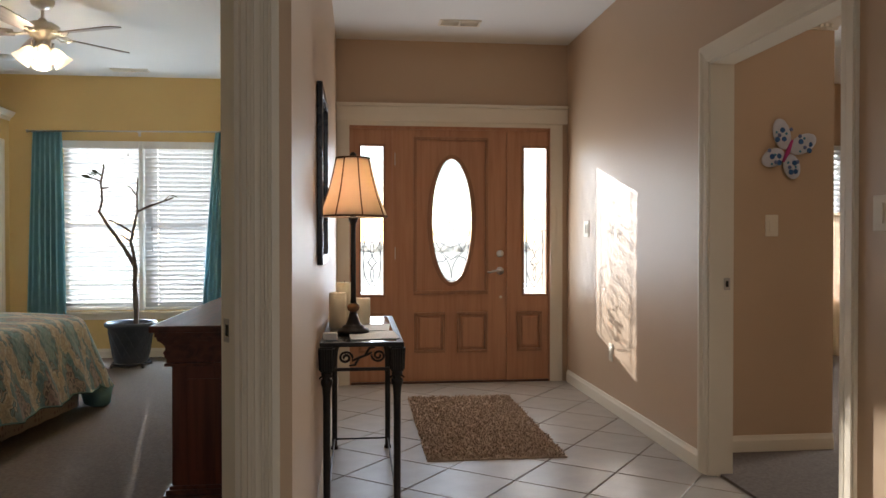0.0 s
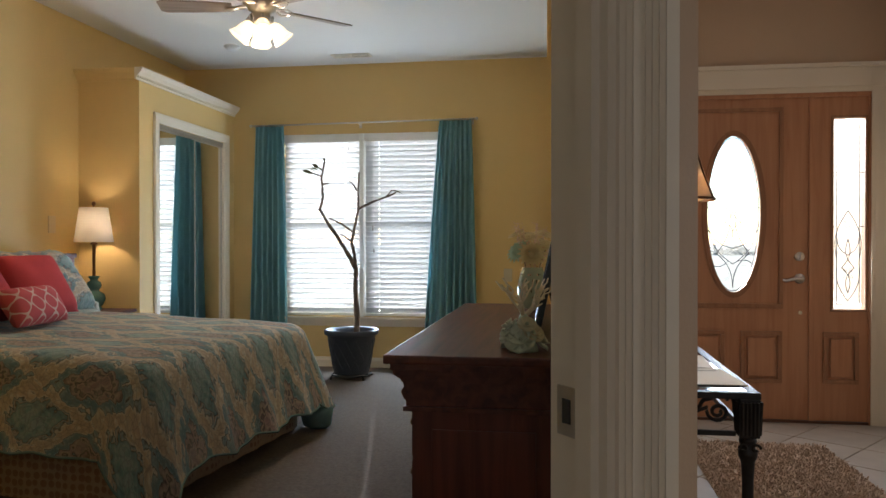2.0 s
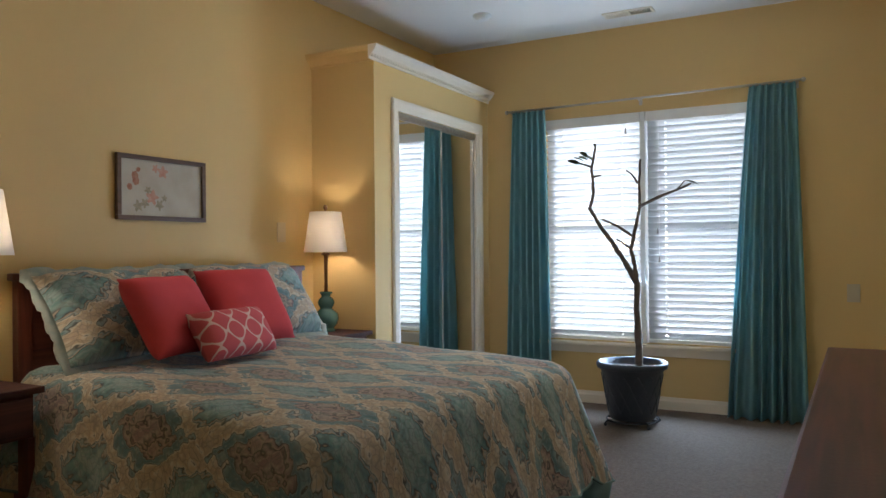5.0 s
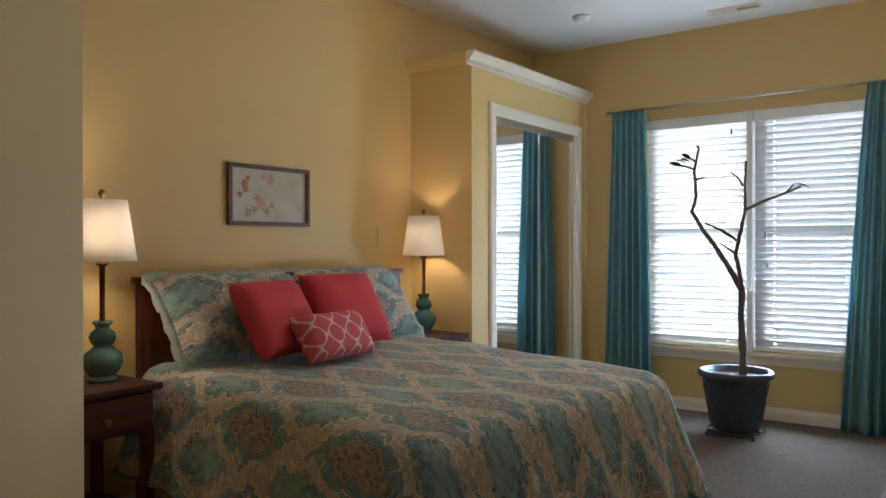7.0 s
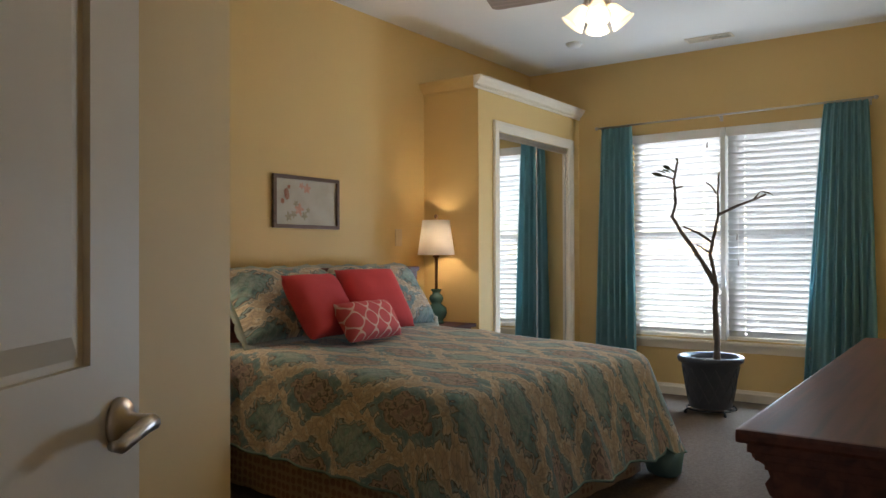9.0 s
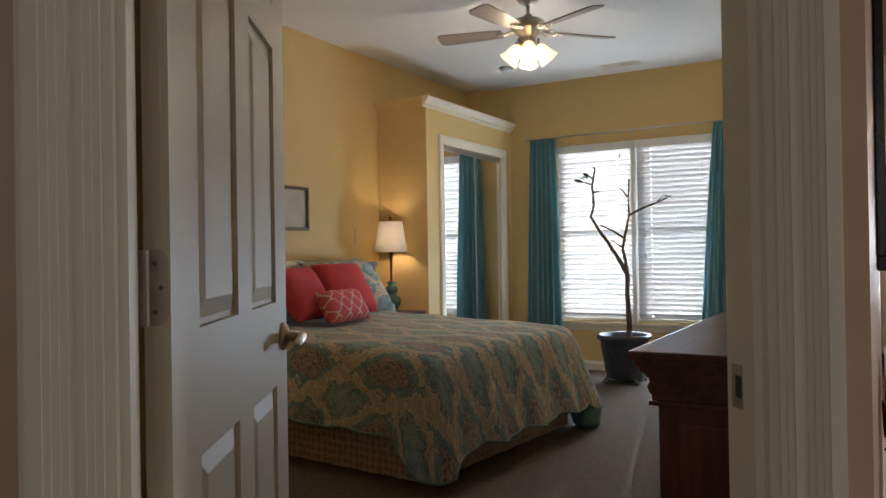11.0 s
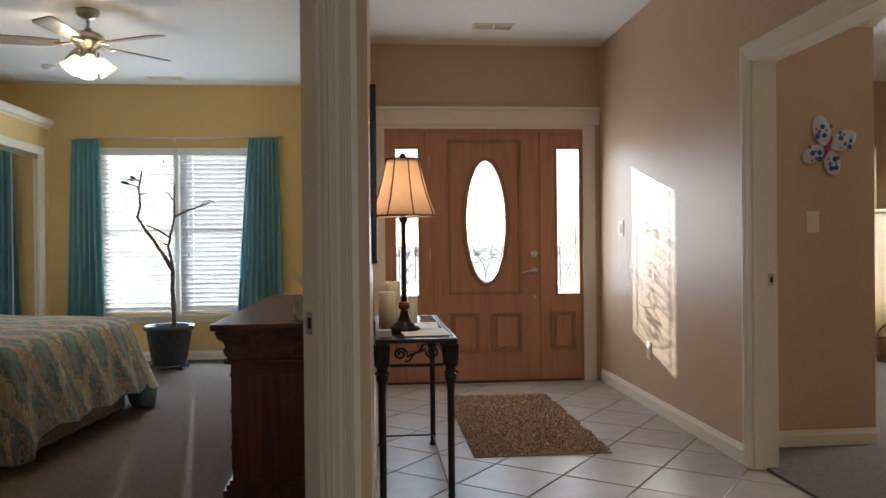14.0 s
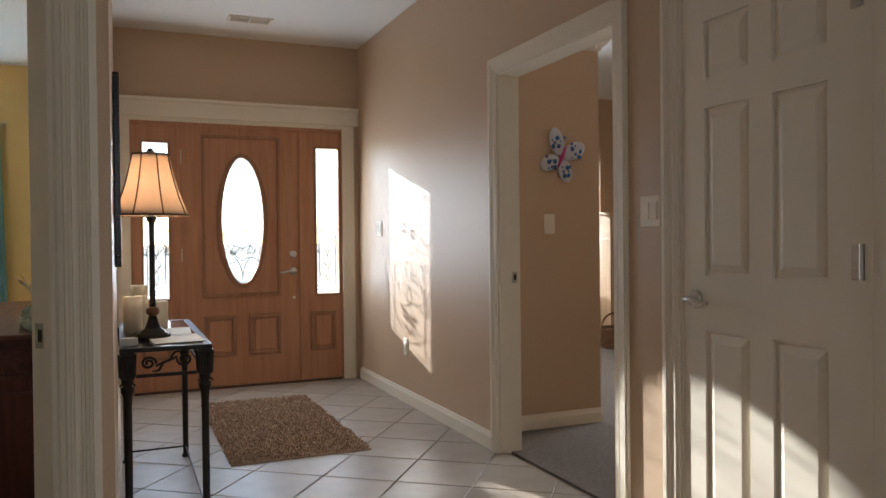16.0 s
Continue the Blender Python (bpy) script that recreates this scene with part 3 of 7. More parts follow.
def hinge(parent, m, h=0.10):
    bm = bmesh.new()
    box(bm, -0.036, -0.003, 0, 0.003, -h / 2, h / 2)
    box(bm, 0.003, 0.036, 0, 0.003, -h / 2, h / 2)
    tube(bm, [(0, -0.004, -h / 2), (0, -0.004, h / 2)], 0.007, 10)
    bmesh.ops.transform(bm, matrix=m, verts=bm.verts)
    return part("hinge", bm, M["pewter"], parent, "tarnished nickel butt hinge")


# bedroom door, open into the room
hx, hy = E - U * (OPEN1 - 0.045) - N * 0.136
bd = six_panel_door("bedroom_door", 0.86, "open white six-panel bedroom door with a lever handle")
lever(bd, 0.798, 0.0, 0.935, -1, -1)
lever(bd, 0.798, 0.035, 0.935, -1, 1)
LEAF = Vector((-0.5255, 0.8508)).normalized()
bd.matrix_world = Matrix(((LEAF.x, -LEAF.y, 0, hx), (LEAF.y, LEAF.x, 0, hy), (0, 0, 1, 0), (0, 0, 0, 1)))
def round_leaf(bm, m, w, h, r=0.014, t=0.0026, n=5):
    """A hinge leaf: a plate with its two outer corners rounded."""
    out = [(0.0, -h / 2)]
    for cx, cz, a0 in ((w - r, -h / 2 + r, -90), (w - r, h / 2 - r, 0)):
        out += [(cx + r * math.cos(radians(a0 + 90 * i / n)), cz + r * math.sin(radians(a0 + 90 * i / n))) for i in range(n + 1)]
    out.append((0.0, h / 2))
    return prism(bm, out, m, t)


SCREW = mat("dark_screw_head", (0.20, 0.18, 0.16), 0.4, 0.9)
for z in (0.22, 1.085, 1.83):
    bm = bmesh.new()
    tube(bm, [(-0.014, 0.030, z - 0.05), (-0.014, 0.030, z + 0.05)], 0.007, 10)
    box(bm, -0.014, 0.0005, 0.028, 0.031, z - 0.05, z + 0.05)
    box(bm, -0.060, -0.014, 0.0335, 0.0365, z - 0.05, z + 0.05)
    round_leaf(bm, Matrix(((0, 0, -1, 0.0004), (-1, 0, 0, 0.034), (0, 1, 0, z), (0, 0, 0, 1))), 0.031, 0.10)
    hg = part("hinge", bm, M["pewter"], bd, "tarnished nickel butt hinge")
    for k, y in ((-1, 0.020), (0, 0.012), (1, 0.020)):
        bm = bmesh.new()
        lathe(bm, [(0, 0), (0.0036, 0), (0.003, 0.0008), (0, 0.0009)], 10, Matrix.Translation((-0.0021, y, z + 0.032 * k)) @ pose(0, 0, 0, 0, -90), False)
        part("screw", bm, SCREW, hg)

# casings and jambs: the doorway lies along local x of its wall
dm = run_pose(tuple(DW), tuple(E))
a, b = 1.55 - OPEN1, 1.55 - OPEN0
bm = bmesh.new()
casing(bm, a, b, 2.04, 0.088)
bm2 = bmesh.new()
casing(bm2, a, b, 2.04, 0.088)
for v in bm2.verts:
    v.co.y = 0.10 - v.co.y
tmp = bpy.data.meshes.new("tmp")
bm2.to_mesh(tmp)
bm2.free()
bm.from_mesh(tmp)
bpy.data.meshes.remove(tmp)
for x0, x1, z0, z1 in ((a - 0.001, a + 0.012, 0, 2.04), (b - 0.012, b + 0.001, 0, 2.04), (a, b, 2.03, 2.041)):
    box(bm, x0, x1, -0.002, 0.102, z0, z1)
for x0, x1, z0, z1 in ((a + 0.012, a + 0.024, 0, 2.03), (b - 0.024, b - 0.012, 0, 2.03), (a + 0.012, b - 0.012, 2.018, 2.03)):
    box(bm, x0, x1, 0.012, 0.040, z0, z1)
dwf = tagged(part("trim_bedroom_doorway", bm, M["white"]), "white painted fluted casing and jamb of the bedroom doorway", "trim", kind="structure")
dwf.matrix_world = dm
bm = bmesh.new()
box(bm, b - 0.0145, b - 0.0118, 0.050, 0.086, 0.905, 0.965)
box(bm, b - 0.016, b - 0.0118, 0.044, 0.050, 0.915, 0.955)
sp = part("strike_plate", bm, M["pewter"])
sp.matrix_world = dm
tagged(sp, "tarnished metal strike plate on the door jamb", "strike plate")
# black block on the plate in place of the dark inside its hole
hole = part("latch_hole", boxed(b - 0.0150, b - 0.0140, 0.060, 0.076, 0.920, 0.950), M["black"], sp)


def right_wall_trim(name, y0, y1, label):
    m = run_pose((2.36, 0), (2.36, -5))
    bm = bmesh.new()
    casing(bm, -y0, -y1, 2.04, 0.085)
    for x0, x1, z0, z1 in ((-y0 - 0.001, -y0 + 0.014, 0, 2.04), (-y1 - 0.014, -y1 + 0.001, 0, 2.04), (-y0, -y1, 2.028, 2.041)):
        box(bm, x0, x1, -0.002, 0.122, z0, z1)
    ob = part(name, bm, M["white"])
    ob.matrix_world = m
    return tagged(ob, label, "trim", kind="structure")


right_wall_trim("trim_next_room_doorway", -2.555, -3.60, "white painted casing of the doorway to the next room")
right_wall_trim("trim_closet_door", -3.985, -4.735, "white painted casing round the closet door")
sp2 = tagged(part("strike_plate", boxed(2.432, 2.462, -2.5735, -2.568, 0.92, 0.98), M["pewter"]), "tarnished metal strike plate on the door jamb", "strike plate")
# the hole's shade is a black block here too
part("latch_hole", boxed(2.440, 2.454, -2.5745, -2.573, 0.935, 0.965), M["black"], sp2)
cd = six_panel_door("closet_door", 0.718, "closed white six-panel closet door with a lever handle")
lever(cd, 0.062, 0.0, 0.935, 1, -1)
for z in (0.27, 1.08, 1.83):
    hinge(cd, Matrix.Translation((0.722, -0.003, z)))
cd.matrix_world = run_pose((2.362, -4.001), (2.362, -5)) @ Matrix.Translation((0, 0, 0))

# mat of the foyer floor: tiles set diagonally
SIDE, GAP = 0.375, 0.006
TA = radians(52)
tu, tv = Vector((math.cos(TA), math.sin(TA))), Vector((math.sin(TA), -math.cos(TA)))


def clip(poly, p, n):
    out = []
    for i, a in enumerate(poly):
        b = poly[(i + 1) % len(poly)]
        da, db = (a - p).dot(n), (b - p).dot(n)
        if da >= 0:
            out.append(a)
        if da * db < 0:
            out.append(a + (b - a) * (da / (da - db)))
    return out


# ---- bedroom: window, blinds, curtains ----
M["vinyl"] = mat("white_vinyl", (0.80, 0.80, 0.78), 0.35)
M["slat"] = mat("off_white_blind_slat", (0.66, 0.685, 0.71), 0.45, 0, (0.63, 0.655, 0.68), 10, 0.4, translucent=0.15)
M["teal_cloth"] = mat("teal_curtain_cloth", (0.32, 0.57, 0.62), 0.85, 0, (0.27, 0.50, 0.56), 9, 0.6, 0.35, 260, translucent=0.5)
win = thing("window_1", (0, 0, 0), "white vinyl twin double-hung bedroom window with a sill", "window", kind="structure")
WX0, WX1, WZ0, WZ1 = -2.24, -0.75, 0.47, 2.14
bm = bmesh.new()
for a, b, c, e in ((WX0, WX0 + 0.045, WZ0, WZ1), (WX1 - 0.045, WX1, WZ0, WZ1), (-1.525, -1.465, WZ0, WZ1), (WX0, WX1, WZ1 - 0.045, WZ1), (WX0, WX1, WZ0, WZ0 + 0.05)):
    box(bm, a, b, 1.745, 1.80, c, e, 0.003)
part("window_frame", bm, M["vinyl"], win)
# unseen outer post, added to cast the dark strip on the right blind
part("mull_post", boxed(-1.555, -1.435, 1.802, 1.90, WZ0, WZ1, 0.004), M["vinyl"], win, "white post added outside the sashes to shade the blind")
for x0, x1 in ((WX0 + 0.045, -1.525), (-1.465, WX1 - 0.045)):
    part("meeting_rail", boxed(x0, x1, 1.75, 1.785, 1.285, 1.325, 0.004), M["vinyl"], win)
    for z0, z1 in ((WZ0 + 0.05, 1.285), (1.325, WZ1 - 0.045)):
        g = part("pane", boxed(x0, x1, 1.765, 1.769, z0, z1), M["glass"], win)
        g.visible_shadow = False
bm = bmesh.new()
box(bm, WX0 - 0.05, WX1 + 0.05, 1.60, 1.745, WZ0 - 0.028, WZ0 - 0.002, 0.006)
box(bm, WX0 - 0.02, WX1 + 0.02, 1.635, 1.65, WZ0 - 0.085, WZ0 - 0.03, 0.004)
part("window_sill", bm, M["white"], win)
part("mullion", boxed(-1.502, -1.468, 1.655, 1.745, WZ0, WZ1), M["vinyl"], win)


M["tassel"] = mat("grey_tassel_plastic", (0.30, 0.29, 0.28), 0.5)


def blind(x0, x1, tilt, pierced, pulls, label):
    b = thing("blind", ((x0 + x1) / 2, 1.69, WZ1), label, "window blind", "blinds in the bedroom window")
    w = (x1 - x0) / 2
    part("headrail", boxed(-w, w, -0.03, 0.03, -0.055, -0.004, 0.003), M["vinyl"], b)
    part("valance", boxed(-w, w, -0.042, -0.033, -0.075, -0.002, 0.003), M["vinyl"], b)
    bm = bmesh.new()
    half, hole, slot = 0.030, 0.006, 0.008
    c, sn = math.cos(radians(tilt)), math.sin(radians(tilt))

    def strip(xa, xb, ya, yb, n):
        """A bowed strip of slat between two x and two depths."""
        top, low = [], []
        for i in range(n + 1):
            q = ya + (yb - ya) * i / n
            bow = 0.004 * (1 - (q / half) ** 2)
            top.append((q, bow + 0.0012))
            low.append((q, bow - 0.0012))
        ring = top + low[::-1]
        L = [bm.verts.new((xa, y * c - z * sn, y * sn + z * c)) for y, z in ring]
        R = [bm.verts.new((xb, y * c - z * sn, y * sn + z * c)) for y, z in ring]
        bm.faces.new(L)
        bm.faces.new(R[::-1])
        for i in range(len(ring)):
            j = (i + 1) % len(ring)
            bm.faces.new((L[i], R[i], R[j], L[j]))

    cords = (-w * 0.62, w * 0.62)
    ends = [-w + 0.004, cords[pierced] - slot, cords[pierced] + slot, w - 0.004]
    for k, (xa, xb) in enumerate(zip(ends, ends[1:])):
        if k % 2:
            strip(xa, xb, -half, -hole, 2)
            strip(xa, xb, hole, half, 2)
        else:
            strip(xa, xb, -half, half, 6)
    first = None
    z = -0.088
    while z > WZ0 - WZ1 + 0.036:
        if first is None:
            first = part("slat", bm, M["slat"], b)
            first.location.z = z
        else:
            o = new("slat", first.data)
            o.parent, o.location = b, (0, 0, z)
        z -= 0.0462
    part("bottom_rail", boxed(-w + 0.004, w - 0.004, -0.026, 0.026, WZ0 - WZ1 + 0.008, WZ0 - WZ1 + 0.03, 0.004), M["vinyl"], b)
    for x in cords:
        bm = bmesh.new()
        for y in (-0.022, 0.022):
            tube(bm, [(x, y, -0.05), (x, y, WZ0 - WZ1 + 0.02)], 0.0011, 4)
        part("ladder_cord", bm, M["vinyl"], b)
    for x, drop in pulls:
        bm = bmesh.new()
        tube(bm, [(x - (x0 + x1) / 2, -0.050, -0.06), (x - (x0 + x1) / 2, -0.052, drop - WZ1)], 0.0010, 5)
        pc = part("pull_cord", bm, M["vinyl"], b)
        bm = bmesh.new()
        lathe(bm, [(0, 0.0), (0.0035, 0.0), (0.0045, -0.012), (0.0085, -0.040), (0.007, -0.045), (0, -0.046)], 12, Matrix.Translation((x - (x0 + x1) / 2, -0.052, drop - WZ1)), False)
        part("tassel", bm, M["tassel"], pc, "grey plastic cord tassel", True)
    return b


blind(WX0 + 0.012, -1.505, -38, 1, ((-1.60, 2.03),), "white two-inch horizontal blind with half open slats")
blind(-1.460, WX1 - 0.012, -55, 0, ((-1.375, 1.30), (-1.365, 1.10)), "white two-inch horizontal blind with nearly closed slats")

rod = thing("curtain_rod", (0, 0, 0), "thin brushed metal curtain rod above the bedroom window", "curtain rod")
bm = bmesh.new()
tube(bm, [(-2.50, 1.575, 2.215), (-0.435, 1.575, 2.235)], 0.008, 10)
part("pole", bm, M["nickel"], rod, smooth=True)
for x, z in ((-2.51, 2.215), (-0.425, 2.235)):
    bm = bmesh.new()
    bmesh.ops.create_uvsphere(bm, u_segments=12, v_segments=8, radius=0.015, matrix=Matrix.Translation((x, 1.575, z)))
    part("finial", bm, M["nickel"], rod, smooth=True)
for x, z in ((-2.47, 2.215), (-1.49, 2.225), (-0.47, 2.235)):
    bm = bmesh.new()
    tube(bm, [(x, 1.575, z - 0.010), (x, 1.61, z - 0.012), (x, 1.65, z - 0.012)], 0.005, 8)
    box(bm, x - 0.012, x + 0.012, 1.643, 1.65, z - 0.04, z + 0.02, 0.002)
    part("bracket", bm, M["nickel"], rod)


def curtain(t0, t1, b0, b1, z1, folds, seed, label):
    """A gathered curtain from t0..t1 at the rod to b0..b1 at the floor."""
    cu = thing("curtain", ((t0 + t1) / 2, 1.575, 0.014), label, "curtain", "bedroom curtains")
    rnd = random.Random(seed)
    ph = [rnd.uniform(-0.5, 0.5) for _ in range(folds + 1)]
    n, mrows = folds * 10, 34
    cx = (t0 + t1) / 2
    bm = bmesh.new()
    sheets = []
    for off in (0.0, 0.004):
        rows = []
        for r in range(mrows + 1):
            v = r / mrows
            row = []
            for i in range(n + 1):
                u = i / n
                k = u * folds
                f = int(min(k, folds - 1))
                wob = ph[f] * (1 - (k - f)) + ph[min(f + 1, folds)] * (k - f)
                uu = u + 0.025 * math.sin(2 * math.pi * (1.3 * u + ph[0])) * v
                e = v ** 0.8
                x = (t0 + (t1 - t0) * uu) * (1 - e) + (b0 + (b1 - b0) * uu) * e
                amp = 0.020 + 0.026 * v
                y = amp * math.sin(2 * math.pi * k + wob * (0.6 + 1.6 * v)) + 0.010 * math.sin(5.1 * k + 4 * v + seed) * v
                z = z1 * (1 - v) + 0.004 * math.sin(2 * math.pi * k) * (1 if r == mrows else 0)
                row.append(bm.verts.new((x - cx, y - 0.012 * v + off, z)))
            rows.append(row)
        for a, b in zip(rows, rows[1:]):
            for i in range(n):
                bm.faces.new((a[i], a[i + 1], b[i + 1], b[i]))
        sheets.append(rows)
    a, b = sheets
    for r in range(mrows):
        for i in (0, n):
            bm.faces.new((a[r][i], a[r + 1][i], b[r + 1][i], b[r][i]))
    for r in (0, mrows):
        for i in range(n):
            bm.faces.new((a[r][i], a[r][i + 1], b[r][i + 1], b[r][i]))
    part("cloth", bm, M["teal_cloth"], cu, smooth=True)
    for i in range(folds + 1):
        bm = bmesh.new()
        x = t0 + (t1 - t0) * (i + 0.0) / folds - cx
        pts = [(x, 0.013 * math.cos(q), z1 + 0.004 + 0.013 * math.sin(q)) for q in [2 * math.pi * k / 10 for k in range(11)]]
        tube(bm, pts, 0.0018, 5)
        part("ring", bm, M["nickel"], cu)
    return cu


curtain(-2.46, -2.195, -2.51, -2.14, 2.195, 6, 3, "teal gathered curtain hanging to the carpet beside the window")
curtain(-0.752, -0.470, -0.89, -0.41, 2.212, 7, 8, "teal gathered curtain hanging to the carpet beside the dresser")

# ---- closet with mirrored doors ----
cl = thing("closet", (-2.95, 0.84, 0.0), "built-in closet painted pale yellow with a white crown", "closet", kind="structure")
ox, oy = -2.95, 0.84


def cbox(x0, x1, y0, y1, z0, z1, bev=0.0):
    return boxed(x0 - ox, x1 - ox, y0 - oy, y1 - oy, z0, z1, bev)


for c in ((-2.83, -2.71, 0.032, 0.30, 0.0, 2.33), (-2.83, -2.71, 1.45, 1.65, 0, 2.33), (-2.83, -2.71, 0.30, 1.45, 2.05, 2.33), (-3.19, -2.83, 0.032, 0.152, 0, 2.33)):
    part("closet_wall", cbox(*c), M["yellow"], cl)
part("closet_top", cbox(-3.19, -2.711, 0.033, 1.65, 2.331, 2.36), M["yellow"], cl)


def crown(path, z0, dentils=True):
    """A crown moulding with dentils along a plan path, its outside to the right."""
    bm = bmesh.new()
    prof = ((0.0, 0.0), (0.012, 0.0), (0.012, 0.014), (0.020, 0.022), (0.034, 0.036), (0.050, 0.052), (0.058, 0.070), (0.062, 0.070), (0.062, 0.084), (0.0, 0.084))
    pts = [Vector(p) for p in path]
    rings = []
    for i, p in enumerate(pts):
        dirs = []
        if i > 0:
            dirs.append((pts[i] - pts[i - 1]).normalized())
        if i < len(pts) - 1:
            dirs.append((pts[i + 1] - pts[i]).normalized())
        ns = [Vector((d.y, -d.x)) for d in dirs]
        n = ns[0] if len(ns) == 1 else (ns[0] + ns[1]) / (1 + ns[0].dot(ns[1]))
        rings.append([bm.verts.new((p.x + n.x * o, p.y + n.y * o, z0 + z)) for o, z in prof])
    for a, b in zip(rings, rings[1:]):
        for k in range(len(prof)):
            q = (k + 1) % len(prof)
            bm.faces.new((a[k], a[q], b[q], b[k]))
    bm.faces.new(rings[0])
    bm.faces.new(rings[-1][::-1])
    for p, q in zip(pts, pts[1:]) if dentils else ():
        L = (q - p).length
        rp = run_pose(p, q)
        x = 0.01
        while x < L - 0.02:
            box(bm, x, x + 0.016, -0.030, -0.010, z0 + 0.012, z0 + 0.032, m=rp)
            x += 0.030
    return bm


part("crown", crown([(-2.71 - ox, 0.032 - oy - 0.062), (-2.71 - ox, 1.648 - oy)], 2.318), M["white"], cl, "white crown moulding with dentils")
# the side return has the wall's yellow, the front run is white
part("crown_return", crown([(-3.19 - ox, 0.032 - oy), (-2.712 - ox, 0.032 - oy)], 2.318, False), M["yellow"], cl, "crown return in the same yellow as the wall")
bm = bmesh.new()
casing(bm, 0.30, 1.45, 2.05, 0.075, 0.018)
for v in bm.verts:
    v.co = Vector((-2.71 - v.co.y - ox, v.co.x - oy, v.co.z))
box(bm, -2.83 - ox, -2.709 - ox, 0.30 - oy, 0.312 - oy, 0, 2.05)
box(bm, -2.83 - ox, -2.709 - ox, 1.438 - oy, 1.45 - oy, 0, 2.05)
part("closet_casing", bm, M["white"], cl, "white painted casing")
part("track", cbox(-2.80, -2.722, 0.312, 1.438, 2.005, 2.049), M["pewter"], cl, "dark metal sliding door track")
for y0, y1, x in ((0.313, 0.90, -2.718), (0.855, 1.437, -2.736)):
    p = part("mirror_door", cbox(x - 0.006, x, y0 + 0.012, y1 - 0.012, 0.03, 2.0), M["mirror"], cl, "mirrored sliding door panel")
    bm = bmesh.new()
    for a, b, c, e in ((y0, y0 + 0.012, 0.018, 2.012), (y1 - 0.012, y1, 0.018, 2.012), (y0 + 0.012, y1 - 0.012, 0.018, 0.03), (y0 + 0.012, y1 - 0.012, 2.0, 2.012)):
        box(bm, x - 0.010 - ox, x + 0.004 - ox, a - oy, b - oy, c, e)
    part("stile", bm, M["nickel"], p)
part("closet_back", cbox(-3.185, -3.175, 0.152, 1.65, 0.012, 2.33), M["yellow"], cl)


# ---- bedding ----
def quilt_material():
    m = bpy.data.materials.new("medallion_quilt")
    m.use_nodes = True
    n, l = m.node_tree.nodes, m.node_tree.links
    b = n["Principled BSDF"]
    b.inputs["Roughness"].default_value = 0.9
    b.inputs["Sheen Weight"].default_value = 0.15

    def math_node(op, a, c=None, d=None):
        q = n.new("ShaderNodeMath")
        q.operation = op
        for k, v in enumerate((a, c, d)):
            if v is None:
                continue
            if isinstance(v, (int, float)):
                q.inputs[k].default_value = v
            else:
                l.new(v, q.inputs[k])
        return q.outputs[0]

    uv = n.new("ShaderNodeUVMap")
    warp = n.new("ShaderNodeTexNoise")
    warp.inputs["Scale"].default_value, warp.inputs["Detail"].default_value = 9.0, 3
    l.new(uv.outputs[0], warp.inputs["Vector"])
    wv = n.new("ShaderNodeVectorMath")
    wv.operation = "MULTIPLY_ADD"
    wv.inputs[1].default_value, wv.inputs[2].default_value = (0.070, 0.070, 0), (-0.035, -0.035, 0)
    l.new(warp.outputs["Color"], wv.inputs[0])
    ad = n.new("ShaderNodeVectorMath")
    l.new(uv.outputs[0], ad.inputs[0])
    l.new(wv.outputs[0], ad.inputs[1])
    sp = n.new("ShaderNodeSeparateXYZ")
    l.new(ad.outputs[0], sp.inputs[0])
    u, v = sp.outputs[0], sp.outputs[1]
    PU, PV = 0.56, 0.31
    a = math_node("MULTIPLY", u, 2 * math.pi / PU)
    c = math_node("MULTIPLY", v, 2 * math.pi / PV)
    f2 = math_node("MULTIPLY_ADD", math_node("ADD", math_node("COSINE", a), math_node("COSINE", c)), 0.25, 0.5)
    petals = math_node("MULTIPLY", math_node("COSINE", math_node("MULTIPLY", a, 8.0)), math_node("COSINE", math_node("MULTIPLY", c, 6.0)))
    lobes = math_node("MULTIPLY", math_node("SINE", math_node("MULTIPLY", a, 3.0)), math_node("SINE", math_node("MULTIPLY", c, 3.0)))
    fine = math_node("MULTIPLY", math_node("SINE", math_node("MULTIPLY", a, 17.0)), math_node("SINE", math_node("MULTIPLY", c, 11.0)))
    g = math_node("MULTIPLY_ADD", fine, 0.030, math_node("MULTIPLY_ADD", petals, 0.060, math_node("MULTIPLY_ADD", lobes, 0.085, f2)))
    r = n.new("ShaderNodeValToRGB")
    l.new(g, r.inputs[0])
    cream, tan, teal, pale, ink, gold, rose, fern = ((0.65, 0.61, 0.52), (0.46, 0.37, 0.29), (0.13, 0.24, 0.27), (0.30, 0.40, 0.42), (0.06, 0.056, 0.06), (0.56, 0.45, 0.31), (0.32, 0.23, 0.22), (0.19, 0.33, 0.32))
    els = r.color_ramp.elements
    els[0].position, els[0].color = 0.0, (*pale, 1)
    els[1].position, els[1].color = 1.0, (*rose, 1)
    for pos, col in ((0.04, fern), (0.09, pale), (0.14, fern), (0.20, teal), (0.225, ink), (0.25, tan), (0.285, pale), (0.31, ink), (0.335, cream), (0.39, gold), (0.46, tan), (0.51, gold), (0.56, cream),
                     (0.585, ink), (0.61, pale), (0.66, teal), (0.73, teal), (0.755, pale), (0.77, ink), (0.80, rose), (0.86, tan), (0.89, ink), (0.93, rose), (0.96, tan)):
        e = els.new(pos)
        e.color = (*col, 1)
    vo = n.new("ShaderNodeTexVoronoi")
    vo.feature = "DISTANCE_TO_EDGE"
    vo.inputs["Scale"].default_value = 42
    l.new(ad.outputs[0], vo.inputs["Vector"])
    vr = n.new("ShaderNodeMapRange")
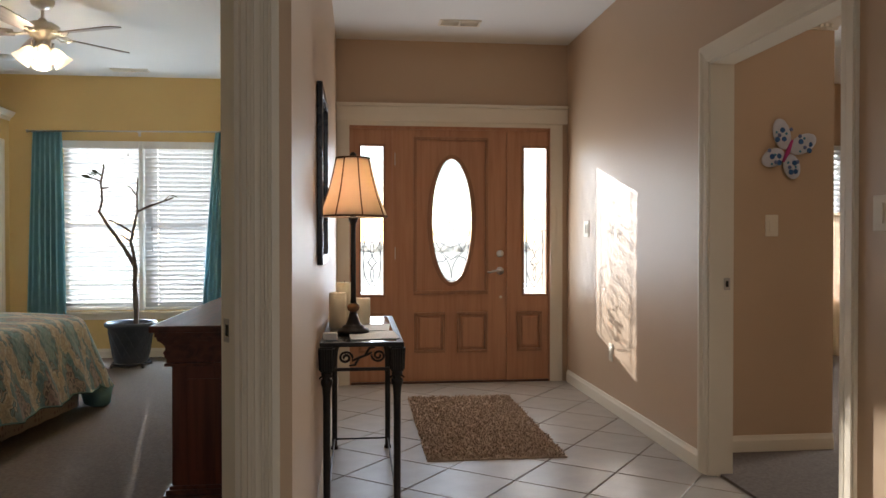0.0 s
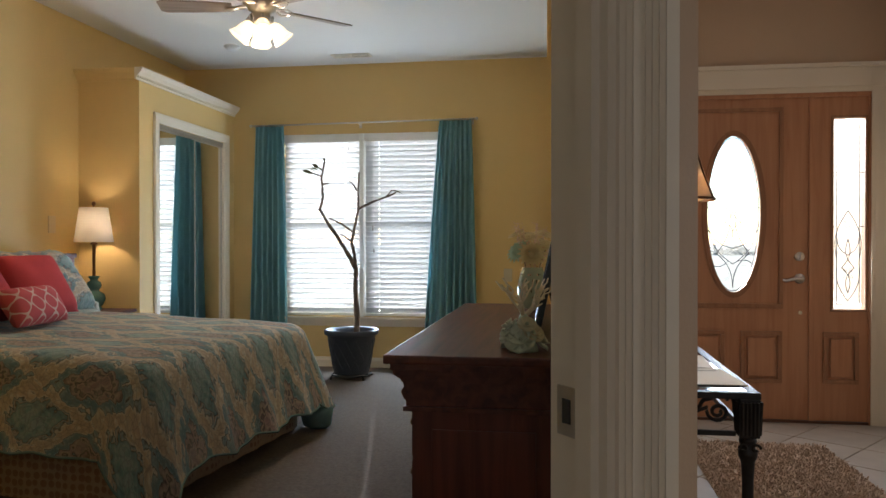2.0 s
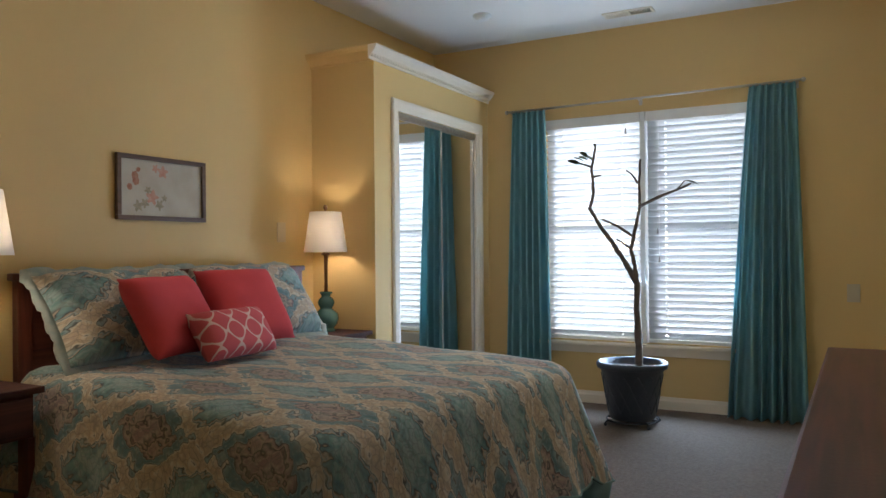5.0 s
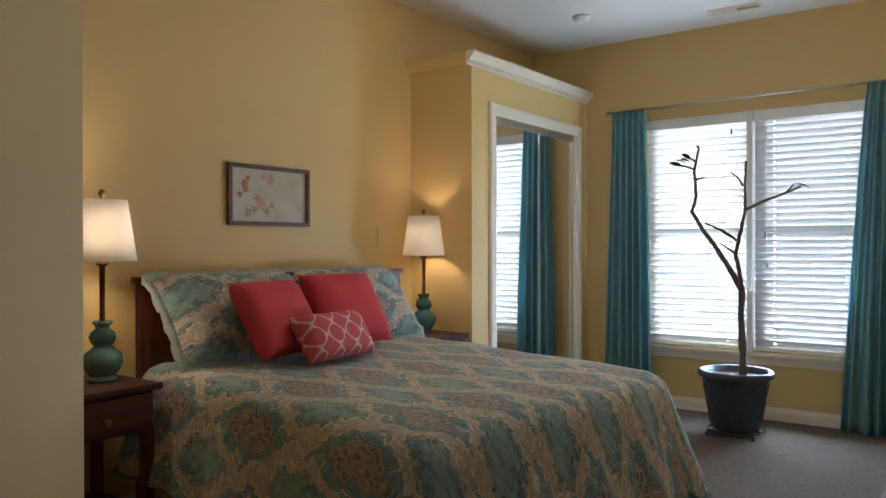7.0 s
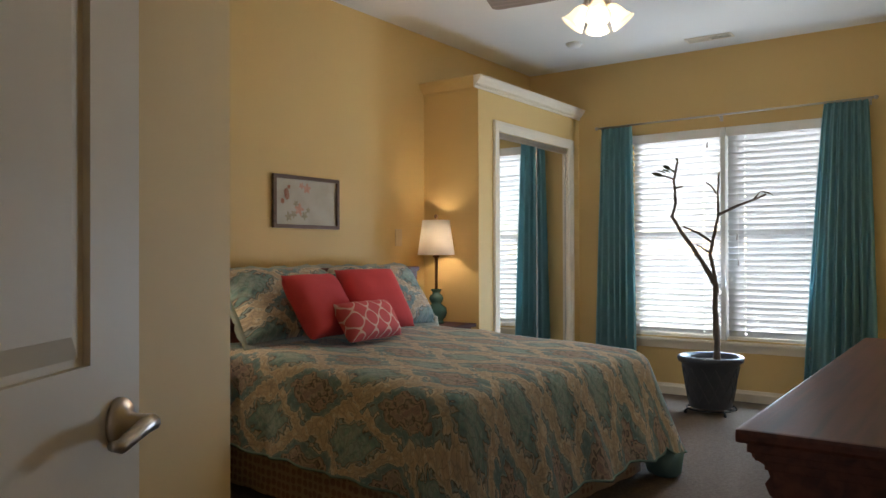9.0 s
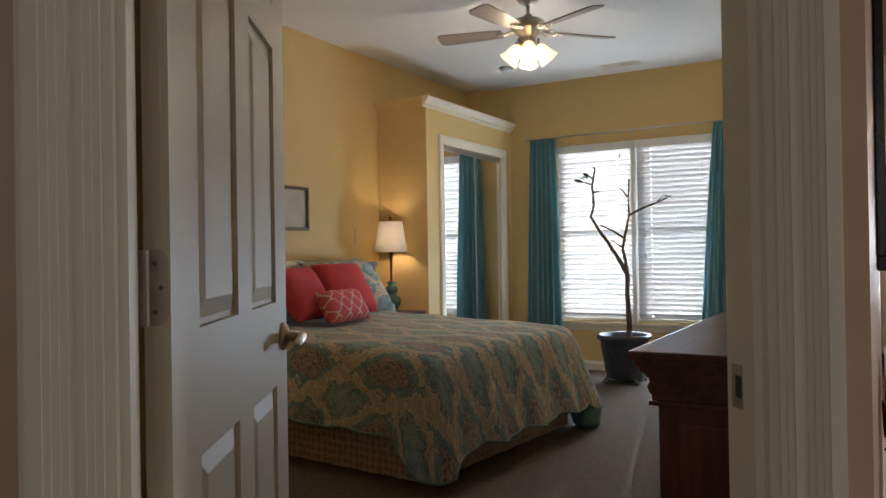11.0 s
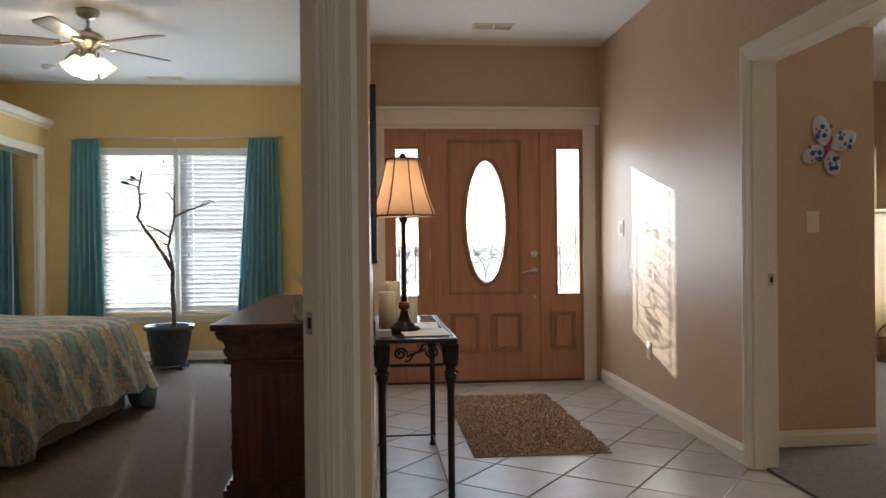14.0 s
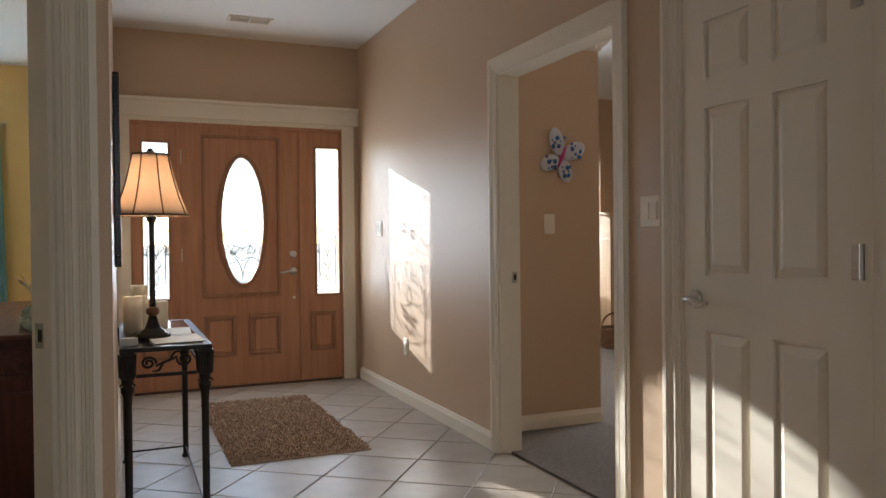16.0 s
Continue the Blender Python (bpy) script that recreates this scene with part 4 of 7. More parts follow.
    vr.inputs["From Min"].default_value, vr.inputs["From Max"].default_value = 0.02, 0.08
    vr.inputs["To Min"].default_value, vr.inputs["To Max"].default_value = 0.42, 0.0
    l.new(vo.outputs["Distance"], vr.inputs["Value"])
    mx = n.new("ShaderNodeMix")
    mx.data_type = "RGBA"
    l.new(vr.outputs[0], mx.inputs["Factor"])
    l.new(r.outputs[0], mx.inputs["A"])
    mx.inputs["B"].default_value = (0.13, 0.14, 0.14, 1)
    bl = n.new("ShaderNodeTexNoise")
    bl.inputs["Scale"].default_value, bl.inputs["Detail"].default_value = 16, 5
    l.new(uv.outputs[0], bl.inputs["Vector"])
    mr = n.new("ShaderNodeMapRange")
    mr.inputs["From Min"].default_value, mr.inputs["From Max"].default_value = 0.45, 0.7
    mr.inputs["To Max"].default_value = 0.34
    l.new(bl.outputs["Fac"], mr.inputs["Value"])
    m2 = n.new("ShaderNodeMix")
    m2.data_type = "RGBA"
    l.new(mr.outputs[0], m2.inputs["Factor"])
    l.new(mx.outputs["Result"], m2.inputs["A"])
    m2.inputs["B"].default_value = (0.42, 0.43, 0.36, 1)
    l.new(m2.outputs["Result"], b.inputs["Base Color"])
    bp = n.new("ShaderNodeBump")
    bp.inputs["Strength"].default_value, bp.inputs["Distance"].default_value = 0.85, 0.008
    l.new(bl.outputs["Fac"], bp.inputs["Height"])
    l.new(bp.outputs["Normal"], b.inputs["Normal"])
    return m


M["quilt"] = quilt_material()
M["sham_edge"] = mat("pale_sham_edge", (0.40, 0.41, 0.35), 0.9, 0, (0.24, 0.32, 0.31), 26, 0.7, 0.3, 200)
M["coral"] = mat("coral_cotton", (0.58, 0.055, 0.065), 0.85, 0, (0.50, 0.045, 0.055), 12, 0.5, 0.3, 400)
M["skirt"] = mat("tan_bed_skirt", (0.52, 0.40, 0.29), 0.9, 0, (0.44, 0.33, 0.24), 34, 0.6, 0.2, 120)
sk = M["skirt"].node_tree
dot = sk.nodes.new("ShaderNodeTexVoronoi")
dot.inputs["Scale"].default_value, dot.inputs["Randomness"].default_value = 26, 0.25
sk.links.new([q for q in sk.nodes if q.type == "TEX_COORD"][0].outputs["Object"], dot.inputs["Vector"])
spot = sk.nodes.new("ShaderNodeMapRange")
spot.inputs["From Min"].default_value, spot.inputs["From Max"].default_value = 0.36, 0.46
spot.inputs["To Min"].default_value, spot.inputs["To Max"].default_value = 0.75, 0.0
sk.links.new(dot.outputs["Distance"], spot.inputs["Value"])
weave = sk.nodes.new("ShaderNodeMix")
weave.data_type = "RGBA"
sk.links.new(spot.outputs[0], weave.inputs["Factor"])
sk.links.new(sk.nodes["Principled BSDF"].inputs["Base Color"].links[0].from_socket, weave.inputs["A"])
weave.inputs["B"].default_value = (0.30, 0.17, 0.13, 1)
sk.links.new(weave.outputs["Result"], sk.nodes["Principled BSDF"].inputs["Base Color"])
M["box_spring"] = mat("white_ticking", (0.6, 0.57, 0.52), 0.9)

BED_TURN = -6
bx, by, bz = -2.06, -1.27, 0.012
bed = thing("bed", (bx, by, bz), "made double bed with a dark wooden headboard", "bed", turn=BED_TURN)
BX0, BX1, BY0, BY1 = -0.96, 0.765, -0.83, 0.775
part("mattress", boxed(BX0, BX1 - 0.05, BY0 + 0.04, BY1 - 0.04, 0.34, 0.60, 0.05), M["box_spring"], bed)
part("box_spring", boxed(BX0, BX1 - 0.05, BY0 + 0.04, BY1 - 0.04, 0.16, 0.338, 0.02), M["box_spring"], bed)
bm = boxed(-1.020, -0.985, -0.80, 0.80, 0.35, 1.03, 0.006)
box(bm, -1.028, -0.972, -0.82, 0.82, 1.03, 1.06, 0.008)
part("headboard", bm, M["cherry"], bed, "dark cherry headboard")
for y in (-0.80, 0.74):
    part("bed_post", boxed(-1.026, -0.976, y, y + 0.06, 0.0, 1.035, 0.006), M["cherry_z"], bed)
for y in (-0.66, 0.66):
    bm = bmesh.new()
    lathe(bm, [(0.035, 0), (0.035, 0.02), (0.022, 0.05), (0.028, 0.16)], 14, Matrix.Translation((BX1 - 0.18, y, 0)))
    part("bed_leg", bm, M["cherry_z"], bed)


def outline(x0, x1, y0, y1, r, n_side=30, n_arc=9):
    """A rounded rectangle with outward normals, counter-clockwise."""
    out = []
    cs = ((x1 - r, y0 + r, -90), (x1 - r, y1 - r, 0), (x0 + r, y1 - r, 90), (x0 + r, y0 + r, 180))
    for k, (cx, cy, a0) in enumerate(cs):
        for i in range(n_arc):
            a = radians(a0 + 90 * i / (n_arc - 1))
            out.append((Vector((cx + r * math.cos(a), cy + r * math.sin(a))), Vector((math.cos(a), math.sin(a)))))
        nx, ny, na = cs[(k + 1) % 4]
        p = out[-1][0]
        a = radians(na)
        q = Vector((nx + r * math.cos(a), ny + r * math.sin(a)))
        for i in range(1, n_side):
            out.append((p + (q - p) * i / n_side, Vector((math.cos(a), math.sin(a)))))
    return out


def draped(x0, x1, y0, y1, top, rise, hem, foot_hem, name, parent, material, label):
    """A quilt over the mattress: a top that rises to the head, rounded edges and sides that hang in folds."""
    bm = bmesh.new()
    uvl = bm.loops.layers.uv.new("UVMap")
    ring0 = outline(x0, x1, y0, y1, 0.14)
    steps = [(-0.60, 0.0), (-0.45, 0.0), (-0.32, 0.0), (-0.20, 0.0), (-0.12, 0.002), (-0.06, 0.008), (-0.025, 0.024), (0.0, 0.055), (0.012, 0.10)]
    drop = top - hem
    k = 14
    for i in range(1, k + 1):
        d = 0.10 + (drop - 0.10) * i / k
        steps.append((0.012 + 0.06 * i / k, d))
    rows, uvs, arc_len = [], {}, 0.0
    prev = steps[0]
    for s, (o, d) in enumerate(steps):
        arc_len += math.hypot(o - prev[0], d - prev[1])
        prev = (o, d)
        row = []
        for q, (p, nn) in enumerate(ring0):
            if o < -0.13:
                cxm, cym = (x0 + x1) / 2, (y0 + y1) / 2
                pp = Vector((cxm + (p.x - cxm) * (1 + o / (x1 - x0) * 2), cym + (p.y - cym) * (1 + o / (y1 - y0) * 2)))
                pos = pp
            else:
                pos = p + nn * o
            hang = max(0.0, (d - 0.08) / (drop - 0.08))
            corner = abs(nn.x * nn.y) * 2
            along = p.x * nn.y - p.y * nn.x
            foot = max(0.0, nn.x)
            wave = hang * (0.022 * math.sin(along * 15 + nn.x * 2) + 0.014 * math.sin(along * 31 + 1.7) + 0.05 * corner + 0.06 * foot)
            pos = pos + nn * wave
            crest = top + rise * max(0.0, min(1.0, (x1 - pos.x) / (x1 - x0)))
            low = hem + (foot_hem - hem) * foot - (0.13 if nn.y < 0 else 0.06) * corner * (nn.x > 0)
            z = crest - (d if d <= 0.10 else 0.10 + (d - 0.10) / (drop - 0.10) * (crest - 0.10 - low))
            if d < 0.03:
                z += 0.007 * math.sin(pos.x * 9 + 2 * pos.y) * math.sin(pos.y * 7.3 + 0.4) + 0.0045 * noise.noise(Vector((pos.x * 7, pos.y * 7, 2)))
            if hang > 0.9:
                z += 0.012 * math.sin(along * 15)
            v = bm.verts.new((pos.x, pos.y, z))
            uvs[v] = (p + nn * (arc_len - 0.60))
            if o < -0.13:
                uvs[v] = pos
            row.append(v)
        rows.append(row)
    n = len(ring0)
    faces = [bm.faces.new(rows[0])]
    for a, b in zip(rows, rows[1:]):
        for i in range(n):
            faces.append(bm.faces.new((a[i], b[i], b[(i + 1) % n], a[(i + 1) % n])))
    for f in faces:
        for lp in f.loops:
            lp[uvl].uv = uvs[lp.vert]
    hem = [v.co.copy() for v in rows[-1]]
    ob = part(name, bm, material, parent, label, True)
    bm = bmesh.new()
    tube(bm, hem + [hem[0]], 0.006, 6, False)
    part("binding", bm, mat("teal_quilt_binding", (0.12, 0.22, 0.23), 0.9, 0, (0.2, 0.26, 0.22), 40, 0.7), ob, "teal cloth binding along the hem", True)
    return ob


draped(BX0 + 0.02, BX1, BY0 - 0.03, BY1 + 0.03, 0.640, 0.055, 0.25, 0.16, "quilt", None, M["quilt"], "").matrix_world = pose(bx, by, bz, 0, 0, BED_TURN)
bm = bmesh.new()
lathe(bm, [(0.05, 0.0), (0.085, 0.02), (0.10, 0.07), (0.105, 0.13)], 20, Matrix.Translation((BX1 + 0.06, BY1 - 0.02, 0.0)))
for v in bm.verts:
    v.co += Vector((0.010 * math.sin(31 * v.co.x + 17 * v.co.z), 0.010 * math.sin(37 * v.co.y + 11 * v.co.z), 0.0))
part("corner_lining", bm, mat("teal_lining", (0.13, 0.25, 0.27), 0.9, 0, (0.18, 0.30, 0.30), 20, 0.6, 0.3, 200), bpy.data.objects["quilt"], "teal lining drooping below the corner", True)
tagged(bpy.data.objects["quilt"], "teal and tan medallion print quilt spread over the bed", "quilt")
bm = bmesh.new()
ring = outline(BX0 + 0.03, BX1 - 0.05, BY0 + 0.03, BY1 - 0.03, 0.05, 40, 4)
lo = [bm.verts.new((*(p + nn * (0.006 + 0.006 * math.sin(30 * (p.x * nn.y - p.y * nn.x)))), 0.012)) for p, nn in ring]
hi = [bm.verts.new((*p, 0.34)) for p, nn in ring]
for i in range(len(ring)):
    j = (i + 1) % len(ring)
    bm.faces.new((lo[i], lo[j], hi[j], hi[i]))
part("bed_skirt", bm, M["skirt"], bed, "tan patterned bed skirt", True)


def pillow(name, loc, size, thick, turn, lean, material, label, category="pillow", group="", puff=0.5, flange=0.0):
    """A pillow that stands on its long edge and leans back; its local x is the width, y the height."""
    w, h = size
    n = 22
    bm = bmesh.new()
    uvl = bm.loops.layers.uv.new("UVMap")
    grids = []
    for side in (1, -1):
        g = []
        for i in range(n + 1):
            row = []
            for j in range(n + 1):
                a, b = -1 + 2 * i / n, -1 + 2 * j / n
                pinch = 1 - 0.055 * (1 - b * b) * abs(a) ** 3, 1 - 0.055 * (1 - a * a) * abs(b) ** 3
                e = max(0.0, (1 - a ** 4) * (1 - b ** 4)) ** puff
                z = side * thick / 2 * e * (1 + 0.10 * noise.noise(Vector((a * 2, b * 2, loc[1] * 3))))
                row.append(bm.verts.new((a * w / 2 * pinch[0], b * h / 2 * pinch[1], z + side * 0.002)))
            g.append(row)
        grids.append(g)
    for g in grids:
        for i in range(n):
            for j in range(n):
                bm.faces.new((g[i][j], g[i + 1][j], g[i + 1][j + 1], g[i][j + 1]))
    a, b = grids
    edge = [(i, 0) for i in range(n)] + [(n, j) for j in range(n)] + [(i, n) for i in range(n, 0, -1)] + [(0, j) for j in range(n, 0, -1)]
    for k in range(len(edge)):
        p, q = edge[k], edge[(k + 1) % len(edge)]
        bm.faces.new((a[p[0]][p[1]], a[q[0]][q[1]], b[q[0]][q[1]], b[p[0]][p[1]]))
    for f in bm.faces:
        for lp in f.loops:
            lp[uvl].uv = (lp.vert.co.x, lp.vert.co.y + 0.07)
    edge_pts = [(a[p[0]][p[1]].co.copy(), (p[0] * 2 / n - 1, p[1] * 2 / n - 1)) for p in edge]
    ob = part(name, bm, material, None, label, True)
    if flange:
        bm = bmesh.new()
        uvl = bm.loops.layers.uv.new("UVMap")
        ins, outs = [], []
        for k, (c, (u, v)) in enumerate(edge_pts):
            d = Vector((u if abs(u) == 1 else u * 0.2, v if abs(v) == 1 else v * 0.2, 0)).normalized()
            ins.append(bm.verts.new((c.x, c.y, 0.0)))
            outs.append(bm.verts.new((c.x + d.x * flange, c.y + d.y * flange, 0.010 * math.sin(k * 1.1) + 0.006 * math.sin(k * 2.7))))
        for k in range(len(ins)):
            q = (k + 1) % len(ins)
            f = bm.faces.new((ins[k], ins[q], outs[q], outs[k]))
            for lp in f.loops:
                lp[uvl].uv = (lp.vert.co.x, lp.vert.co.y + 0.07)
        fo = part("flange", bm, M["sham_edge"], ob, "pale ruffled edge", True)
        sol = fo.modifiers.new("thick", "SOLIDIFY")
        sol.thickness = 0.004
    ob.matrix_world = Matrix.Translation(loc) @ pose(0, 0, 0, 0, 0, 90 + turn) @ pose(0, 0, 0, 90 - lean)
    return tagged(ob, label, category, group)


def trellis_material():
    m = mat("coral_trellis_cotton", (0.55, 0.10, 0.105), 0.85, 0, (0.48, 0.085, 0.09), 12, 0.5)
    n, l = m.node_tree.nodes, m.node_tree.links
    b = n["Principled BSDF"]
    uv = n.new("ShaderNodeUVMap")
    s = n.new("ShaderNodeSeparateXYZ")
    l.new(uv.outputs[0], s.inputs[0])
    out = []
    for k, p in ((0, 0.112), (1, 0.112)):
        q = n.new("ShaderNodeMath")
        q.operation = "MULTIPLY"
        q.inputs[1].default_value = 2 * math.pi / p
        l.new(s.outputs[k], q.inputs[0])
        c = n.new("ShaderNodeMath")
        c.operation = "COSINE"
        l.new(q.outputs[0], c.inputs[0])
        out.append((q, c))
    add = n.new("ShaderNodeMath")
    l.new(out[0][1].outputs[0], add.inputs[0])
    l.new(out[1][1].outputs[0], add.inputs[1])
    tw = []
    for q, c in out:
        d = n.new("ShaderNodeMath")
        d.operation = "MULTIPLY"
        d.inputs[1].default_value = 2.0
        l.new(q.outputs[0], d.inputs[0])
        e = n.new("ShaderNodeMath")
        e.operation = "COSINE"
        l.new(d.outputs[0], e.inputs[0])
        tw.append(e)
    mul = n.new("ShaderNodeMath")
    mul.operation = "ADD"
    l.new(tw[0].outputs[0], mul.inputs[0])
    l.new(tw[1].outputs[0], mul.inputs[1])
    f = n.new("ShaderNodeMath")
    f.operation = "MULTIPLY_ADD"
    f.inputs[1].default_value = 0.12
    l.new(mul.outputs[0], f.inputs[0])
    l.new(add.outputs[0], f.inputs[2])
    ab = n.new("ShaderNodeMath")
    ab.operation = "ABSOLUTE"
    l.new(f.outputs[0], ab.inputs[0])
    lt = n.new("ShaderNodeMath")
    lt.operation = "LESS_THAN"
    lt.inputs[1].default_value = 0.27
    l.new(ab.outputs[0], lt.inputs[0])
    mx = n.new("ShaderNodeMix")
    mx.data_type = "RGBA"
    l.new(lt.outputs[0], mx.inputs["Factor"])
    mx.inputs["A"].default_value, mx.inputs["B"].default_value = (0.55, 0.085, 0.095, 1), (0.66, 0.44, 0.39, 1)
    l.new(mx.outputs["Result"], b.inputs["Base Color"])
    return m


M["trellis"] = trellis_material()
for y, tw in ((-1.59, -2), (-0.82, -6)):
    pillow("bed_pillow", (-2.90, y, 0.885), (0.74, 0.44), 0.22, tw, 37, M["quilt"], "quilted print pillow sham against the headboard", "pillow", "pillow shams", 0.42, 0.045)
pillow("cushion", (-2.64, -1.59, 0.890), (0.41, 0.375), 0.15, 8, 33, M["coral"], "plain coral red square cushion on the bed", "cushion", "square coral cushions")
pillow("cushion", (-2.66, -1.14, 0.900), (0.42, 0.395), 0.15, -8, 33, M["coral"], "plain coral red square cushion on the bed", "cushion", "square coral cushions")
pillow("cushion", (-2.455, -1.43, 0.808), (0.44, 0.220), 0.13, 4, 32, M["trellis"], "small coral oblong cushion with a cream trellis pattern", "cushion")


# ---- nightstands and lamps ----
# darker, matte copy of the cherry that keeps window glare off the nightstands
M["dull_cherry"] = wood("matte_dark_cherry", (0.045, 0.012, 0.008), (0.095, 0.027, 0.017), 0.8, 1)
M["shade"] = mat("white_linen_shade", (0.86, 0.82, 0.77), 0.9, 0, (0.83, 0.79, 0.73), 30, 0.5, 0.2, 300, translucent=0.5)
M["celadon"] = mat("teal_glaze", (0.06, 0.16, 0.15), 0.18, 0, (0.10, 0.22, 0.19), 12, 0.7, coat=0.5)
M["bronze"] = mat("antique_bronze", (0.20, 0.10, 0.045), 0.38, 0.7, (0.12, 0.06, 0.03), 30, 0.6)
BULB = glow("lit_bulb", (1.0, 0.76, 0.48), 3.0)


def nightstand(x, y, label):
    ns = thing("nightstand", (x, y, 0.012), label, "nightstand", "nightstands beside the bed")
    part("top", boxed(-0.22, 0.23, -0.24, 0.24, 0.63, 0.655, 0.006), M["dull_cherry"], ns)
    part("apron", boxed(-0.20, 0.205, -0.21, 0.21, 0.47, 0.63, 0.003), M["dull_cherry"], ns)
    d = part("drawer_front", boxed(0.205, 0.222, -0.195, 0.195, 0.485, 0.618, 0.005), M["dull_cherry"], ns)
    bm = bmesh.new()
    lathe(bm, [(0, 0), (0.008, 0), (0.007, 0.012), (0.015, 0.022), (0.010, 0.03), (0, 0.031)], 14, Matrix.Translation((0.222, 0, 0.54)) @ pose(0, 0, 0, 0, 90), False)
    part("knob", bm, M["bronze"], d, "antique bronze knob")
    for sx in (-0.185, 0.185):
        for sy in (-0.195, 0.195):
            part("leg", boxed(sx - 0.02, sx + 0.02, sy - 0.02, sy + 0.02, 0, 0.47, 0.003), M["cherry_z"], ns)
    part("lower_shelf", boxed(-0.19, 0.19, -0.20, 0.20, 0.14, 0.158, 0.003), M["cherry"], ns)
    return ns


nightstand(-2.965, -2.34, "dark cherry nightstand with one drawer beside the bed")
nightstand(-2.955, -0.215, "dark cherry nightstand between the bed and the closet")


def bedside_lamp(x, y):
    z0 = 0.667
    lp = thing("table_lamp", (x, y, z0), "lit table lamp with a teal gourd base and white shade", "lamp", "bedside lamps")
    bm = bmesh.new()
    lathe(bm, [(0.0, 0), (0.058, 0), (0.058, 0.010), (0.050, 0.018), (0.050, 0.024), (0.068, 0.045), (0.078, 0.075), (0.072, 0.108), (0.045, 0.130), (0.034, 0.140),
               (0.046, 0.155), (0.052, 0.175), (0.044, 0.196), (0.026, 0.210), (0.030, 0.222), (0.040, 0.232), (0.036, 0.240), (0.0, 0.242)], 28, None, False)
    part("base", bm, M["celadon"], lp, "teal glazed gourd base", True)
    bm = bmesh.new()
    lathe(bm, [(0.012, 0.24), (0.010, 0.26), (0.013, 0.27), (0.010, 0.28), (0.012, 0.46), (0.026, 0.466), (0.026, 0.472), (0.014, 0.48), (0.012, 0.55)], 16)
    part("stem", bm, M["bronze"], lp, "antique bronze stem", True)
    bm = bmesh.new()
    r0, r1, a, b = 0.132, 0.096, 0.48, 0.725
    lathe(bm, [(r0, a), (r1, b), (r1 - 0.002, b), (r0 - 0.002, a), (r0, a)], 40, None, False)
    part("shade", bm, M["shade"], lp, "white tapered linen shade", True)
    bm = bmesh.new()
    bmesh.ops.create_uvsphere(bm, u_segments=14, v_segments=10, radius=0.024, matrix=Matrix.Translation((0, 0, 0.60)))
    bl = part("bulb", bm, BULB, lp, smooth=True)
    bl.visible_shadow = False
    bm = bmesh.new()
    tube(bm, [(0, 0, 0.55), (0, 0.04, 0.58), (0, 0.045, 0.64), (0, 0.0, 0.715), (0, -0.045, 0.64), (0, -0.04, 0.58), (0, 0, 0.55)], 0.002, 6)
    for k in range(3):
        q = 2 * math.pi * k / 3
        tube(bm, [(0, 0, 0.718), (0.095 * math.cos(q), 0.095 * math.sin(q), 0.718)], 0.002, 5)
    part("harp", bm, M["bronze"], lp)
    bm = bmesh.new()
    lathe(bm, [(0.004, 0.715), (0.004, 0.735), (0.012, 0.745), (0.014, 0.755), (0.008, 0.767), (0, 0.77)], 12, None, False)
    part("finial", bm, M["bronze"], lp, smooth=True)


bedside_lamp(-2.97, -0.12)
bedside_lamp(-2.97, -2.22)
tagged(part("socket_plate", boxed(-3.19, -3.184, -0.31, -0.235, 1.21, 1.33, 0.002), mat("almond_plate", (0.62, 0.48, 0.27), 0.4)), "almond wall plate on the yellow wall behind the lamp", "wall plate")

# picture over the bed
pf = thing("picture", (-3.19, -1.17, 1.47), "brown framed print of pale flowers and a bird", "picture")
W2, H2 = 0.275, 0.158
bm = bmesh.new()
for a, b, c, e in ((-W2, W2, H2 - 0.022, H2), (-W2, W2, -H2, -H2 + 0.022), (-W2, -W2 + 0.022, -H2 + 0.022, H2 - 0.022), (W2 - 0.022, W2, -H2 + 0.022, H2 - 0.022)):
    box(bm, 0.002, 0.024, a, b, c, e, 0.003)
part("picture_frame", bm, wood("brown_frame", (0.07, 0.035, 0.018), (0.14, 0.075, 0.04), 0.45, 1), pf, "brown wooden frame")
part("print", boxed(0.004, 0.010, -W2 + 0.02, W2 - 0.02, -H2 + 0.02, H2 - 0.02), mat("aged_print_paper", (0.50, 0.47, 0.38), 0.7, 0, (0.42, 0.36, 0.27), 9, 0.8), pf, "cream print")
rose, sage, rust = mat("print_rose", (0.48, 0.22, 0.15), 0.8, 0, (0.55, 0.36, 0.26), 60, 0.9), mat("print_sage", (0.24, 0.21, 0.13), 0.8, 0, (0.42, 0.36, 0.24), 60, 0.9), mat("print_rust", (0.30, 0.11, 0.06), 0.8, 0, (0.40, 0.22, 0.14), 60, 0.9)


def blot(cy, cz, r, material, seed, name="flower", petals=5, x=0.0105):
    rnd = random.Random(seed)
    bm = bmesh.new()
    ph = rnd.uniform(0, 6)
    out = []
    for i in range(30):
        q = 2 * math.pi * i / 30
        k = r * (0.75 + 0.25 * math.cos(petals * q + ph) + 0.08 * rnd.uniform(-1, 1))
        out.append((cy + k * math.cos(q), cz + k * math.sin(q)))
    prism(bm, out, Matrix(((0, 0, 1, x), (1, 0, 0, 0), (0, 1, 0, 0), (0, 0, 0, 1))), 0.0006)
    return part(name, bm, material, pf)


